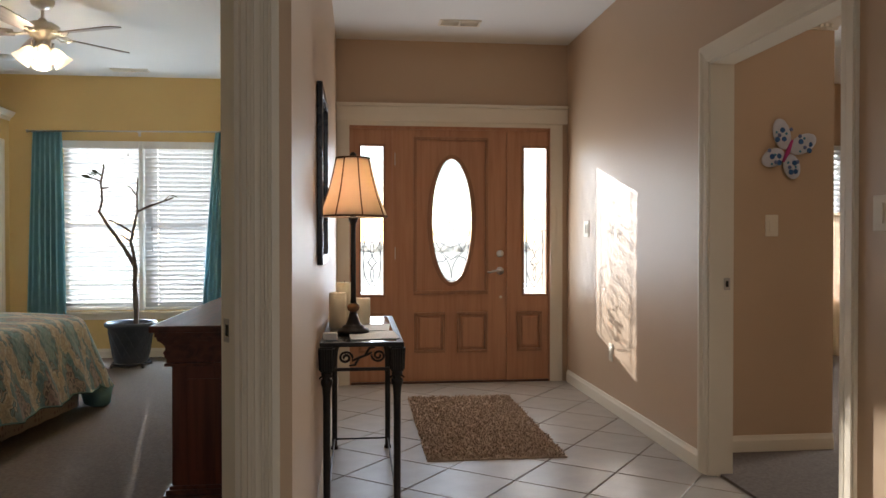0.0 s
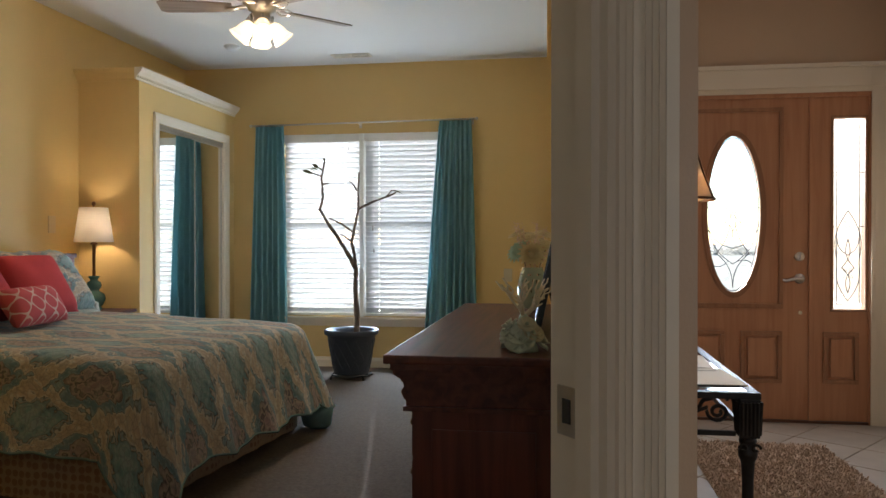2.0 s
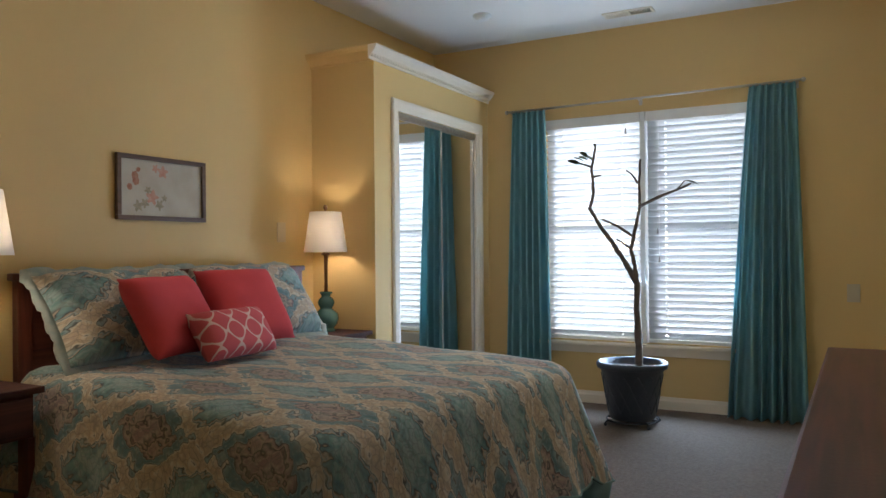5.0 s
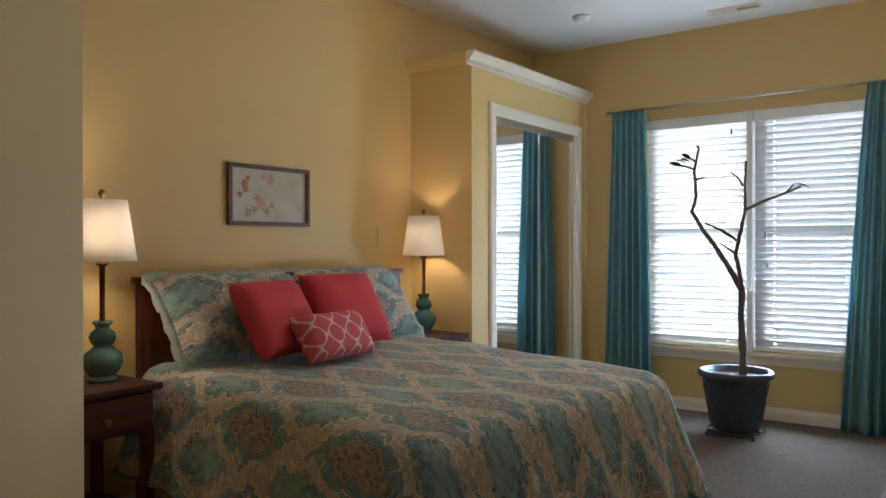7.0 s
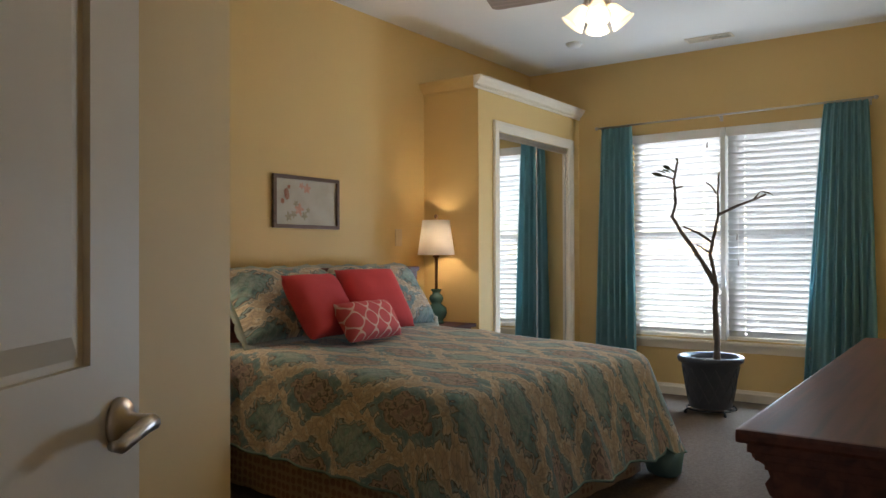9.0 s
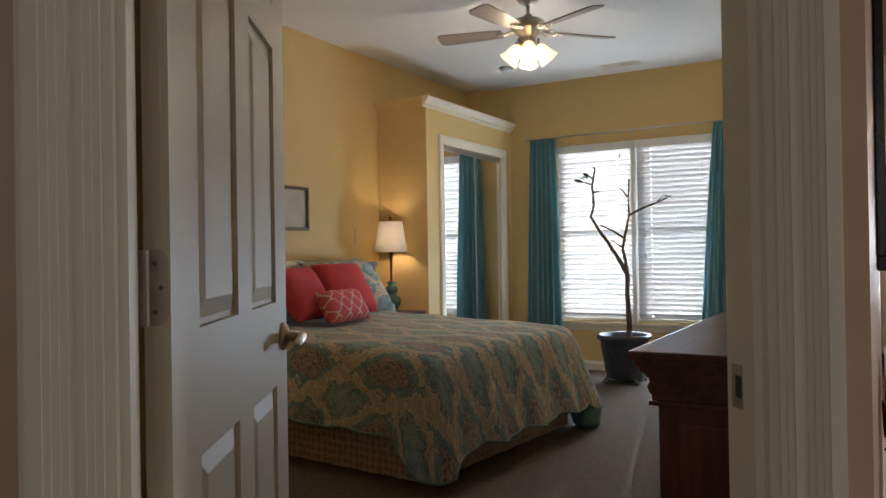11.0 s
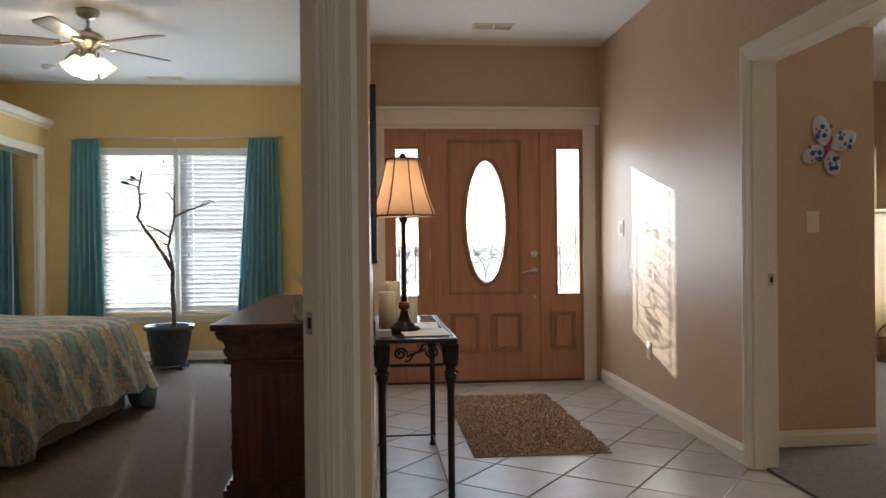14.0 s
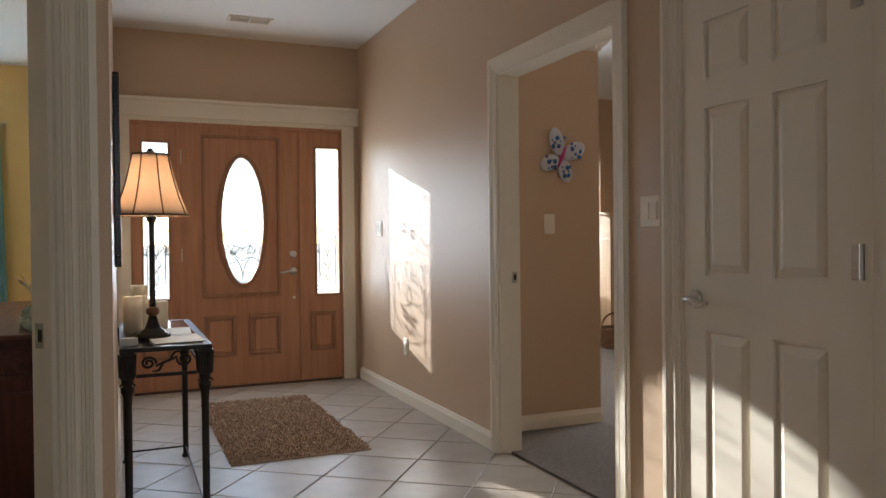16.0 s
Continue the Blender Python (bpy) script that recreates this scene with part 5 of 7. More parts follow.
for k, (cy, cz, r, mm) in enumerate(((0.0, 0.085, 0.034, rose), (-0.045, 0.10, 0.022, rose), (-0.065, -0.045, 0.040, rose), (-0.11, -0.075, 0.026, sage), (-0.02, -0.08, 0.028, sage),
                                     (-0.15, -0.09, 0.030, sage), (0.01, -0.045, 0.018, sage), (-0.09, -0.01, 0.022, sage))):
    blot(cy, cz, r, mm, k)
blot(-0.165, 0.045, 0.034, rust, 40, "bird_shape", 2)
blot(-0.195, 0.005, 0.020, rust, 41, "bird_shape", 1)
blot(-0.145, 0.085, 0.016, rust, 42, "bird_shape", 1)


# ---- dresser and what stands on it ----
dr = thing("dresser", (0.045, -1.93, 0.012), "long dark cherry dresser with a polished overhanging top", "dresser")
dx, dy = 0.045, -1.93
part("top", boxed(-0.21 - dx, 0.305 - dx, -2.91 - dy, -0.95 - dy, 0.772, 0.800, 0.008), M["cherry"], dr, "polished dark cherry top")
for o, z0, z1 in ((0.018, 0.752, 0.772), (0.030, 0.735, 0.752), (0.045, 0.715, 0.735), (0.058, 0.640, 0.715), (0.050, 0.625, 0.640)):
    part("frieze" if z1 == 0.715 else "moulding", boxed(-0.21 + o - dx, 0.300 - dx, -2.91 + o - dy, -0.95 - o - dy, z0, z1, 0.003), M["cherry"], dr)
part("carcass", boxed(-0.135 - dx, 0.295 - dx, -2.835 - dy, -1.025 - dy, 0.10, 0.625, 0.003), M["cherry_z"], dr)
bm = bmesh.new()
for o, z0, z1 in ((0.040, 0.0, 0.085), (0.052, 0.085, 0.105), (0.064, 0.105, 0.12)):
    box(bm, -0.21 + o - dx, 0.297 - dx, -2.91 + o - dy, -0.95 - o - dy, z0, z1, 0.004)
part("plinth", bm, M["cherry"], dr, "stepped dark cherry plinth")
for y in (-2.835, -1.085):
    bm = bmesh.new()
    prof = [(0.0, 0.0), (0.0, 0.105), (-0.062, 0.105), (-0.058, 0.085), (-0.030, 0.07), (-0.024, 0.05), (-0.034, 0.035), (-0.026, 0.015), (-0.010, 0.0)]
    prism(bm, prof, Matrix(((1, 0, 0, -0.137 - dx), (0, 0, 1, y - dy), (0, 1, 0, 0.645), (0, 0, 0, 1))), 0.06)
    part("corbel", bm, M["cherry_z"], dr, "carved scroll corbel")
part("end_panel", boxed(-0.075 - dx, 0.235 - dx, -2.843 - dy, -2.8352 - dy, 0.18, 0.57, 0.004), M["cherry_z"], dr)
for c in range(3):
    for r in range(3):
        y0 = -2.76 + c * 0.575 - dy
        z0 = 0.135 + r * 0.165
        d = part("drawer", boxed(-0.152 - dx, -0.136 - dx, y0, y0 + 0.55, z0, z0 + 0.15, 0.004), M["cherry"], dr)
        for k in (0.14, 0.41):
            bm = bmesh.new()
            lathe(bm, [(0, 0), (0.009, 0), (0.007, 0.012), (0.016, 0.022), (0.010, 0.03), (0, 0.031)], 12, Matrix.Translation((-0.152 - dx, y0 + k, z0 + 0.075)) @ pose(0, 0, 0, 0, -90), False)
            part("knob", bm, M["bronze"], d, "antique bronze knob")

TOPZ = 0.812
mi = thing("standing_mirror", (0.205, -2.05, TOPZ), "dark blue framed mirror leaning on the wall above the dresser", "mirror")
frame_blue = mat("dark_blue_frame", (0.012, 0.022, 0.035), 0.32, 0, (0.02, 0.035, 0.05), 14, 0.6, coat=0.3)
mh, mw = 0.60, 0.40
bm = bmesh.new()
for a, b, c, e in ((-mw, mw, 0, 0.075), (-mw, mw, mh - 0.075, mh), (-mw, -mw + 0.075, 0.075, mh - 0.075), (mw - 0.075, mw, 0.075, mh - 0.075)):
    box(bm, 0.0, 0.026, a, b, c, e, 0.004)
for a, b, c, e in ((-mw + 0.07, mw - 0.07, 0.065, 0.08), (-mw + 0.07, mw - 0.07, mh - 0.08, mh - 0.065), (-mw + 0.065, -mw + 0.08, 0.08, mh - 0.08), (mw - 0.08, mw - 0.065, 0.08, mh - 0.08)):
    box(bm, -0.005, 0.004, a, b, c, e, 0.002)
part("mirror_frame", bm, frame_blue, mi, "dark blue painted frame")
part("mirror_glass", boxed(0.008, 0.012, -mw + 0.07, mw - 0.07, 0.07, mh - 0.07), M["mirror"], mi, "mirror glass")
bm = bmesh.new()
tube(bm, [(0.03, -0.33, 0.17), (0.09, -0.33, 0.04)], 0.008, 6)
part("easel_leg", bm, M["black"], mi)
mi.rotation_euler = (0, radians(12.2), 0)

M["celadon_pale"] = mat("pale_celadon_glaze", (0.52, 0.62, 0.53), 0.25, 0, (0.43, 0.53, 0.45), 14, 0.7, coat=0.5)
va = thing("vase", (0.165, -1.20, TOPZ), "pale green pierced ceramic vase of dried flowers on the dresser", "vase")


def pierced_vase(r_of_z, h, n=32, rows=20):
    """A pot whose wall is pierced by staggered oval holes, with real thickness."""
    bm = bmesh.new()
    outer, inner = [], []
    for k in range(rows + 1):
        z = h * k / rows
        r = r_of_z(z / h)
        outer.append([bm.verts.new((r * math.cos(2 * math.pi * i / n), r * math.sin(2 * math.pi * i / n), z)) for i in range(n)])
        inner.append([bm.verts.new(((r - 0.006) * math.cos(2 * math.pi * i / n), (r - 0.006) * math.sin(2 * math.pi * i / n), max(z, 0.006))) for i in range(n)])

    def hole(k, i):
        if k < 3 or k > rows - 4:
            return False
        band, ph = divmod(k - 3, 4)
        return ph in (1, 2) and (i + 2 * (band % 2)) % 4 in (0, 1)

    for k in range(rows):
        for i in range(n):
            j = (i + 1) % n
            if hole(k, i):
                for (kk, ii, e) in ((k - 1, i, 0), (k + 1, i, 1), (k, i - 1, 2), (k, i + 1, 3)):
                    if not hole(kk, ii % n):
                        a, b = ((k, i), (k, j)) if e == 0 else ((k + 1, i), (k + 1, j)) if e == 1 else ((k, i), (k + 1, i)) if e == 2 else ((k, j), (k + 1, j))
                        bm.faces.new((outer[a[0]][a[1]], outer[b[0]][b[1]], inner[b[0]][b[1]], inner[a[0]][a[1]]))
                continue
            bm.faces.new((outer[k][i], outer[k][j], outer[k + 1][j], outer[k + 1][i]))
            bm.faces.new((inner[k][i], inner[k + 1][i], inner[k + 1][j], inner[k][j]))
    for i in range(n):
        j = (i + 1) % n
        bm.faces.new((outer[rows][i], outer[rows][j], inner[rows][j], inner[rows][i]))
    bm.faces.new(outer[0][::-1])
    return bm


part("pot", pierced_vase(lambda t: 0.055 + 0.022 * math.sin(math.pi * min(1, t * 1.05)) ** 0.8 - 0.004 * t, 0.205), M["celadon_pale"], va, "pierced pale green pot")
petal_m = {"cream": mat("cream_petal", (0.86, 0.76, 0.52), 0.8, 0, (0.80, 0.66, 0.40), 40, 0.7, translucent=0.35),
           "mint": mat("mint_petal", (0.56, 0.72, 0.58), 0.8, 0, (0.46, 0.62, 0.50), 40, 0.7, translucent=0.35),
           "blush": mat("blush_plume", (0.80, 0.62, 0.50), 0.85, 0, (0.72, 0.50, 0.38), 40, 0.7, translucent=0.4),
           "stem": mat("dry_stem", (0.14, 0.12, 0.05), 0.8, 0, (0.20, 0.13, 0.07), 40, 0.7)}


def daisy(parent, loc, r, material, tilt, turn, petals=16, layers=2):
    bm = bmesh.new()
    for L in range(layers):
        for k in range(petals):
            q = 2 * math.pi * (k + 0.5 * L) / petals
            rr = r * (1 - 0.25 * L)
            w = rr * 0.17
            c, s = math.cos(q), math.sin(q)
            pts = [(0.15 * rr, 0, 0.0), (0.6 * rr, w, 0.16 * rr + 0.1 * L * rr), (rr, 0, 0.05 * rr + 0.2 * L * rr), (0.6 * rr, -w, 0.16 * rr + 0.1 * L * rr)]
            vs = [bm.verts.new((x * c - y * s, x * s + y * c, z)) for x, y, z in pts]
            lo = [bm.verts.new((x * c - y * s, x * s + y * c, z - 0.0012)) for x, y, z in pts]
            bm.faces.new(vs)
            bm.faces.new(lo[::-1])
            for i in range(4):
                bm.faces.new((vs[i], vs[(i + 1) % 4], lo[(i + 1) % 4], lo[i]))
    bmesh.ops.create_uvsphere(bm, u_segments=10, v_segments=6, radius=r * 0.22, matrix=Matrix.Translation((0, 0, 0.03 * r)) @ Matrix.Diagonal((1, 1, 0.6, 1)))
    bmesh.ops.transform(bm, matrix=Matrix.Translation(loc) @ pose(0, 0, 0, 0, 0, turn) @ pose(0, 0, 0, tilt), verts=bm.verts)
    return part("flower", bm, material, parent)


for k, (x, y, z, r, mm, tilt, turn) in enumerate(((-0.055, -0.02, 0.275, 0.058, "mint", 55, -35), (0.0, -0.05, 0.262, 0.062, "cream", 62, 5), (0.065, -0.02, 0.30, 0.055, "cream", 40, 60),
                                                  (-0.02, 0.03, 0.345, 0.050, "cream", 30, -20), (0.05, 0.03, 0.36, 0.045, "cream", 25, 40), (-0.07, 0.03, 0.36, 0.04, "cream", 25, -60))):
    daisy(va, (x * 1.2, y * 1.3, z + 0.01), r * 1.25, petal_m[mm], tilt, turn)
    bm = bmesh.new()
    tube(bm, [(x * 0.3, y * 0.3, 0.05), (x * 0.5, y * 0.5, 0.2), (x, y, z - 0.004)], 0.0025, 5)
    part("stem", bm, petal_m["stem"], va)
rnd = random.Random(5)
for k in range(15):
    bm = bmesh.new()
    q = rnd.uniform(0, 6.28)
    ex, ey, ez = 0.11 * math.cos(q) * rnd.uniform(0.4, 1), 0.10 * math.sin(q) * rnd.uniform(0.4, 1), rnd.uniform(0.28, 0.42)
    p0, p1 = Vector((ex * 0.3, ey * 0.3, 0.15)), Vector((ex, ey, ez))
    tube(bm, [p0, (p0 + p1) / 2 + Vector((0, 0, 0.015)), p1], [0.002, 0.0018, 0.001], 5)
    for i in range(44):
        t = rnd.uniform(0.55, 1.05)
        c = p0.lerp(p1, t)
        d = Vector((rnd.gauss(0, 1), rnd.gauss(0, 1), rnd.gauss(0.6, 0.6))).normalized() * rnd.uniform(0.012, 0.03)
        s = d.orthogonal().normalized() * 0.002
        bm.faces.new([bm.verts.new(c - s), bm.verts.new(c + s), bm.verts.new(c + d)])
    part("plume", bm, petal_m["blush"], va)

co = thing("coral_ornament", (0.195, -2.76, TOPZ), "pale coral branch ornament with sea-green cloth roses", "ornament")
coral_m = mat("pale_coral", (0.86, 0.80, 0.66), 0.85, 0, (0.66, 0.58, 0.46), 60, 0.7, 0.5, 200)
seafoam = mat("seafoam_cloth", (0.58, 0.70, 0.65), 0.85, 0, (0.72, 0.76, 0.68), 30, 0.7, 0.3, 300)
bm = bmesh.new()
lathe(bm, [(0.0, 0), (0.045, 0), (0.04, 0.02), (0.020, 0.05), (0.012, 0.085), (0.016, 0.10), (0.010, 0.112), (0, 0.114)], 16, None, False)
part("stand", bm, seafoam, co, smooth=True)
rnd = random.Random(11)


def sprig(p, d, r, depth):
    bm_pts = [p]
    q = p.copy()
    for i in range(3):
        q = q + d * 0.011 + Vector((rnd.uniform(-1, 1), rnd.uniform(-1, 1), rnd.uniform(-0.3, 1))) * 0.008
        bm_pts.append(q.copy())
    tube(cb, bm_pts, [r, r * 0.85, r * 0.75, r * 0.6], 6)
    if depth:
        for s in (-1, 1):
            e = (d + Vector((rnd.uniform(-0.5, 0.5), s * rnd.uniform(0.3, 0.8), rnd.uniform(-0.2, 0.4)))).normalized()
            sprig(bm_pts[-1], e, r * 0.72, depth - 1)
            if rnd.random() < 0.6:
                sprig(bm_pts[2], (e + Vector((0, -s * 0.4, 0.3))).normalized(), r * 0.6, 0)


for vx, vy in ((-0.65, -0.1), (0.0, 0.25), (0.75, -0.2), (0.35, 0.4), (-0.2, -0.5)):
    cb = bmesh.new()
    sprig(Vector((0, 0, 0.105)), Vector((vx, vy, 0.75)).normalized(), 0.0065, 2)
    part("coral_branch", cb, coral_m, co, smooth=True)
cream_cloth = mat("cream_cloth", (0.76, 0.73, 0.60), 0.85, 0, (0.66, 0.64, 0.52), 30, 0.7, 0.3, 300)


def petal(bm, m, r, cup, rr):
    """A cupped cloth petal with a wavy rim, from a fan of small faces."""
    rings = []
    for a in range(4):
        row = []
        for b in range(7):
            u, v = a / 3, -1 + b / 3
            x, y = r * u * (1.0 - 0.28 * v * v), r * 0.62 * v * (0.25 + 0.75 * u)
            row.append(bm.verts.new(m @ Vector((x, y, cup * r * u * u + 0.10 * r * v * v * u + rr.uniform(-0.05, 0.05) * r * u))))
        rings.append(row)
    for p, q in zip(rings, rings[1:]):
        for b in range(6):
            bm.faces.new((p[b], q[b], q[b + 1], p[b + 1]))


rr = random.Random(31)
for k, (ang, up, size) in enumerate(((-100, 0.035, 0.050), (-50, 0.055, 0.036), (-150, 0.050, 0.040), (0, 0.030, 0.042), (50, 0.040, 0.040), (100, 0.035, 0.045), (150, 0.030, 0.042), (-75, 0.080, 0.030), (180, 0.072, 0.030))):
    bm = bmesh.new()
    q = radians(ang)
    m = Matrix.Translation((0.040 * math.cos(q), 0.040 * math.sin(q), up)) @ pose(0, 0, 0, 0, 0, ang) @ pose(0, 0, 0, 0, 62 - 300 * up)
    for L, n in ((0, 6), (1, 4)):
        for p in range(n):
            petal(bm, m @ pose(0, 0, 0.004 * L, 0, 0, 360 * (p + 0.4 * L) / n), size * (1 - 0.35 * L), 0.25 + 0.55 * L, rr)
    rose = part("cloth_rose", bm, (seafoam, cream_cloth, seafoam)[k % 3], co, smooth=True)
    sol = rose.modifiers.new("thick", "SOLIDIFY")
    sol.thickness = 0.0016
    bm = bmesh.new()
    bmesh.ops.create_uvsphere(bm, u_segments=10, v_segments=6, radius=0.0055, matrix=m @ Matrix.Translation((0, 0, 0.010)))
    part("bead", bm, M["celadon_pale"], rose, "small green bead", True)
sw0 = thing("switch_plate", (0.352, -3.765, 1.238), "white rocker switch plate on the bedroom wall", "switch")
part("plate", boxed(-0.007, 0, -0.043, 0.043, -0.059, 0.059, 0.003), M["white"], sw0)
part("rocker", boxed(-0.011, -0.006, -0.017, 0.017, -0.033, 0.033, 0.002), M["white"], sw0)
tagged(part("outlet_plate", boxed(-0.19, -0.115, 1.643, 1.65, 0.80, 0.915, 0.003), mat("ivory_plate", (0.55, 0.48, 0.34), 0.4)), "ivory outlet plate on the yellow wall", "outlet")

# ---- potted bare tree ----
PX, PY = -1.425, 1.10
tr = thing("potted_tree", (PX, PY, 0.012), "nearly bare tree in a dark ribbed planter on a stand", "plant")
pot_m = mat("dark_slate_planter", (0.040, 0.047, 0.062), 0.45, 0, (0.06, 0.068, 0.084), 18, 0.7, 0.3, 80)
bm = bmesh.new()
lathe(bm, [(0.0, 0.040), (0.140, 0.040), (0.148, 0.054), (0.198, 0.350), (0.203, 0.355), (0.203, 0.363), (0.222, 0.367), (0.228, 0.380), (0.228, 0.398), (0.220, 0.408), (0.206, 0.406), (0.198, 0.375), (0.190, 0.360), (0.0, 0.360)], 40, None, False)
pot = part("pot", bm, pot_m, tr, "dark slate planter", True)
bm = bmesh.new()
for k in range(14):
    for s in (-1, 1):
        pts = []
        for i in range(7):
            t = i / 6
            q = 2 * math.pi * (k + s * t * 1.5) / 14
            r = 0.1535 + 0.0415 * t + 0.001
            pts.append((r * math.cos(q), r * math.sin(q), 0.085 + 0.245 * t))
        tube(bm, pts, 0.0036, 5)
part("lattice", bm, pot_m, pot, "raised lattice on the planter")
bm = bmesh.new()
lathe(bm, [(0.0, 0.363), (0.10, 0.371), (0.185, 0.363), (0.190, 0.361)], 30, None, False)
part("soil", bm, mat("potting_soil", (0.035, 0.022, 0.014), 0.95, 0, (0.08, 0.05, 0.03), 50, 0.8, 0.9, 90), tr, "dark potting soil")
bm = bmesh.new()
tube(bm, [(0.165 * math.cos(2 * math.pi * i / 30), 0.165 * math.sin(2 * math.pi * i / 30), 0.033) for i in range(31)], 0.006, 6)
tube(bm, [(-0.165, 0, 0.033), (0.165, 0, 0.033)], 0.006, 6)
tube(bm, [(0, -0.165, 0.033), (0, 0.165, 0.033)], 0.006, 6)
STAND = mat("black_painted_wire", (0.018, 0.017, 0.018), 0.7, 0, (0.03, 0.026, 0.024), 30, 0.5)
part("stand_ring", bm, STAND, tr, "black iron plant stand")
for k in range(4):
    q = math.pi / 4 + math.pi / 2 * k
    bm = bmesh.new()
    c, s = math.cos(q), math.sin(q)
    tube(bm, [(0.15 * c, 0.15 * s, 0.033), (0.180 * c, 0.180 * s, 0.036), (0.195 * c, 0.195 * s, 0.024), (0.193 * c, 0.193 * s, 0.006)], 0.007, 6)
    bmesh.ops.create_uvsphere(bm, u_segments=8, v_segments=6, radius=0.012, matrix=Matrix.Translation((0.195 * c, 0.195 * s, 0.012)))
    part("stand_foot", bm, STAND, tr)
bark = mat("grey_brown_bark", (0.085, 0.062, 0.048), 0.9, 0, (0.15, 0.115, 0.09), 30, 0.8, 0.9, 70)


def near_place(x, y, z):
    """From the tree's full-size outline to its place above the planter."""
    return Vector((0.953 * x + 0.0094 - PX, y, 0.953 * z + 0.0536 - 0.012))


def limb(pts, r0, r1, name="limb"):
    bm = bmesh.new()
    rr = random.Random(len(pts) * 7 + int(r0 * 1e4))
    P, R = [], []
    for i, (x, z) in enumerate(pts):
        t = i / (len(pts) - 1)
        P.append(near_place(x, 0.02 * math.sin(3 * z + x * 5), z))
        R.append(1.02 * (r0 + (r1 - r0) * t))
    Q, S = [], []
    for i in range(len(P) - 1):
        for s in range(4):
            t = s / 4
            Q.append(P[i].lerp(P[i + 1], t) + Vector((rr.uniform(-1, 1), rr.uniform(-1, 1), 0)) * 0.003)
            S.append((R[i] + (R[i + 1] - R[i]) * t) * rr.uniform(0.88, 1.14))
    Q.append(P[-1])
    S.append(R[-1])
    tube(bm, Q, S, 8)
    return part(name, bm, bark, tr, smooth=True)


limb([(-1.46, 0.32), (-1.46, 0.54), (-1.475, 0.73), (-1.47, 0.92)], 0.024, 0.019, "trunk")
limb([(-1.47, 0.91), (-1.54, 1.04), (-1.63, 1.18), (-1.72, 1.31), (-1.80, 1.44), (-1.77, 1.55), (-1.78, 1.71), (-1.75, 1.86)], 0.019, 0.007)
limb([(-1.47, 0.92), (-1.485, 1.04), (-1.51, 1.15), (-1.47, 1.31), (-1.44, 1.44), (-1.44, 1.58), (-1.43, 1.76)], 0.016, 0.006)
limb([(-1.44, 1.44), (-1.31, 1.50), (-1.19, 1.54), (-1.10, 1.58)], 0.011, 0.006)
limb([(-1.19, 1.54), (-1.14, 1.60)], 0.006, 0.003)
limb([(-1.50, 1.15), (-1.56, 1.19), (-1.61, 1.22)], 0.009, 0.004)
limb([(-1.50, 1.24), (-1.60, 1.31), (-1.71, 1.36)], 0.010, 0.006)
limb([(-1.45, 1.60), (-1.49, 1.66), (-1.53, 1.69)], 0.007, 0.004)
limb([(-1.77, 1.66), (-1.71, 1.67)], 0.009, 0.004)
limb([(-1.78, 1.73), (-1.86, 1.76), (-1.96, 1.79)], 0.007, 0.003)
leaf_m = mat("olive_leaf", (0.045, 0.055, 0.018), 0.6, 0, (0.09, 0.07, 0.02), 30, 0.7, translucent=0.25)
for x, y, z, tx, tz in ((-1.87, 0.0, 1.79, 20, 30), (-1.85, 0.03, 1.80, -30, -20), (-1.90, -0.02, 1.77, 50, 10), (-1.83, 0.0, 1.82, 70, 60), (-1.75, 0.0, 1.87, 80, 90), (-1.80, 0.02, 1.80, 10, 80), (-1.10, 0, 1.59, 20, 20)):
    bm = bmesh.new()
    pts = [(-0.045, 0, 0), (-0.02, 0.016, 0.004), (0.015, 0.018, 0.004), (0.05, 0, -0.006), (0.015, -0.018, 0.004), (-0.02, -0.016, 0.004)]
    up = [bm.verts.new(p) for p in pts]
    lo = [bm.verts.new((p[0], p[1], p[2] - 0.0012)) for p in pts]
    bm.faces.new(up)
    bm.faces.new(lo[::-1])
    for i in range(6):
        bm.faces.new((up[i], up[(i + 1) % 6], lo[(i + 1) % 6], lo[i]))
    bmesh.ops.transform(bm, matrix=Matrix.Translation(near_place(x, y, z)) @ pose(0, 0, 0, tx, 15, tz), verts=bm.verts)
    part("leaf", bm, leaf_m, tr)

# ---- ceiling fan ----
fan = thing("ceiling_fan", (-1.45, -0.77, H), "nickel ceiling fan with five blades and a lit lamp cluster", "ceiling fan")
bm = bmesh.new()
lathe(bm, [(0.0, 0.0), (0.075, 0.0), (0.078, -0.012), (0.066, -0.040), (0.045, -0.058), (0.022, -0.066), (0.014, -0.07), (0, -0.071)], 28, None, False)
part("canopy", bm, M["nickel"], fan, smooth=True)
bm = bmesh.new()
tube(bm, [(0, 0, -0.06), (0, 0, -0.15)], 0.012, 12)
part("downrod", bm, M["nickel"], fan, smooth=True)
bm = bmesh.new()
lathe(bm, [(0.0, -0.125), (0.022, -0.125), (0.030, -0.145), (0.075, -0.155), (0.105, -0.175), (0.112, -0.205), (0.104, -0.225), (0.085, -0.235), (0.080, -0.250), (0.050, -0.262),
           (0.046, -0.300), (0.054, -0.315), (0.050, -0.335), (0.030, -0.345), (0, -0.346)], 36, None, False)
part("motor", bm, M["nickel"], fan, "brushed nickel motor housing", True)
blade_m = wood("grey_maple_blade", (0.20, 0.155, 0.125), (0.30, 0.235, 0.195), 0.32, 0)
rv, fv = Vector((0.93, 0.368, 0)), Vector((-0.368, 0.93, 0))
bm = bmesh.new()
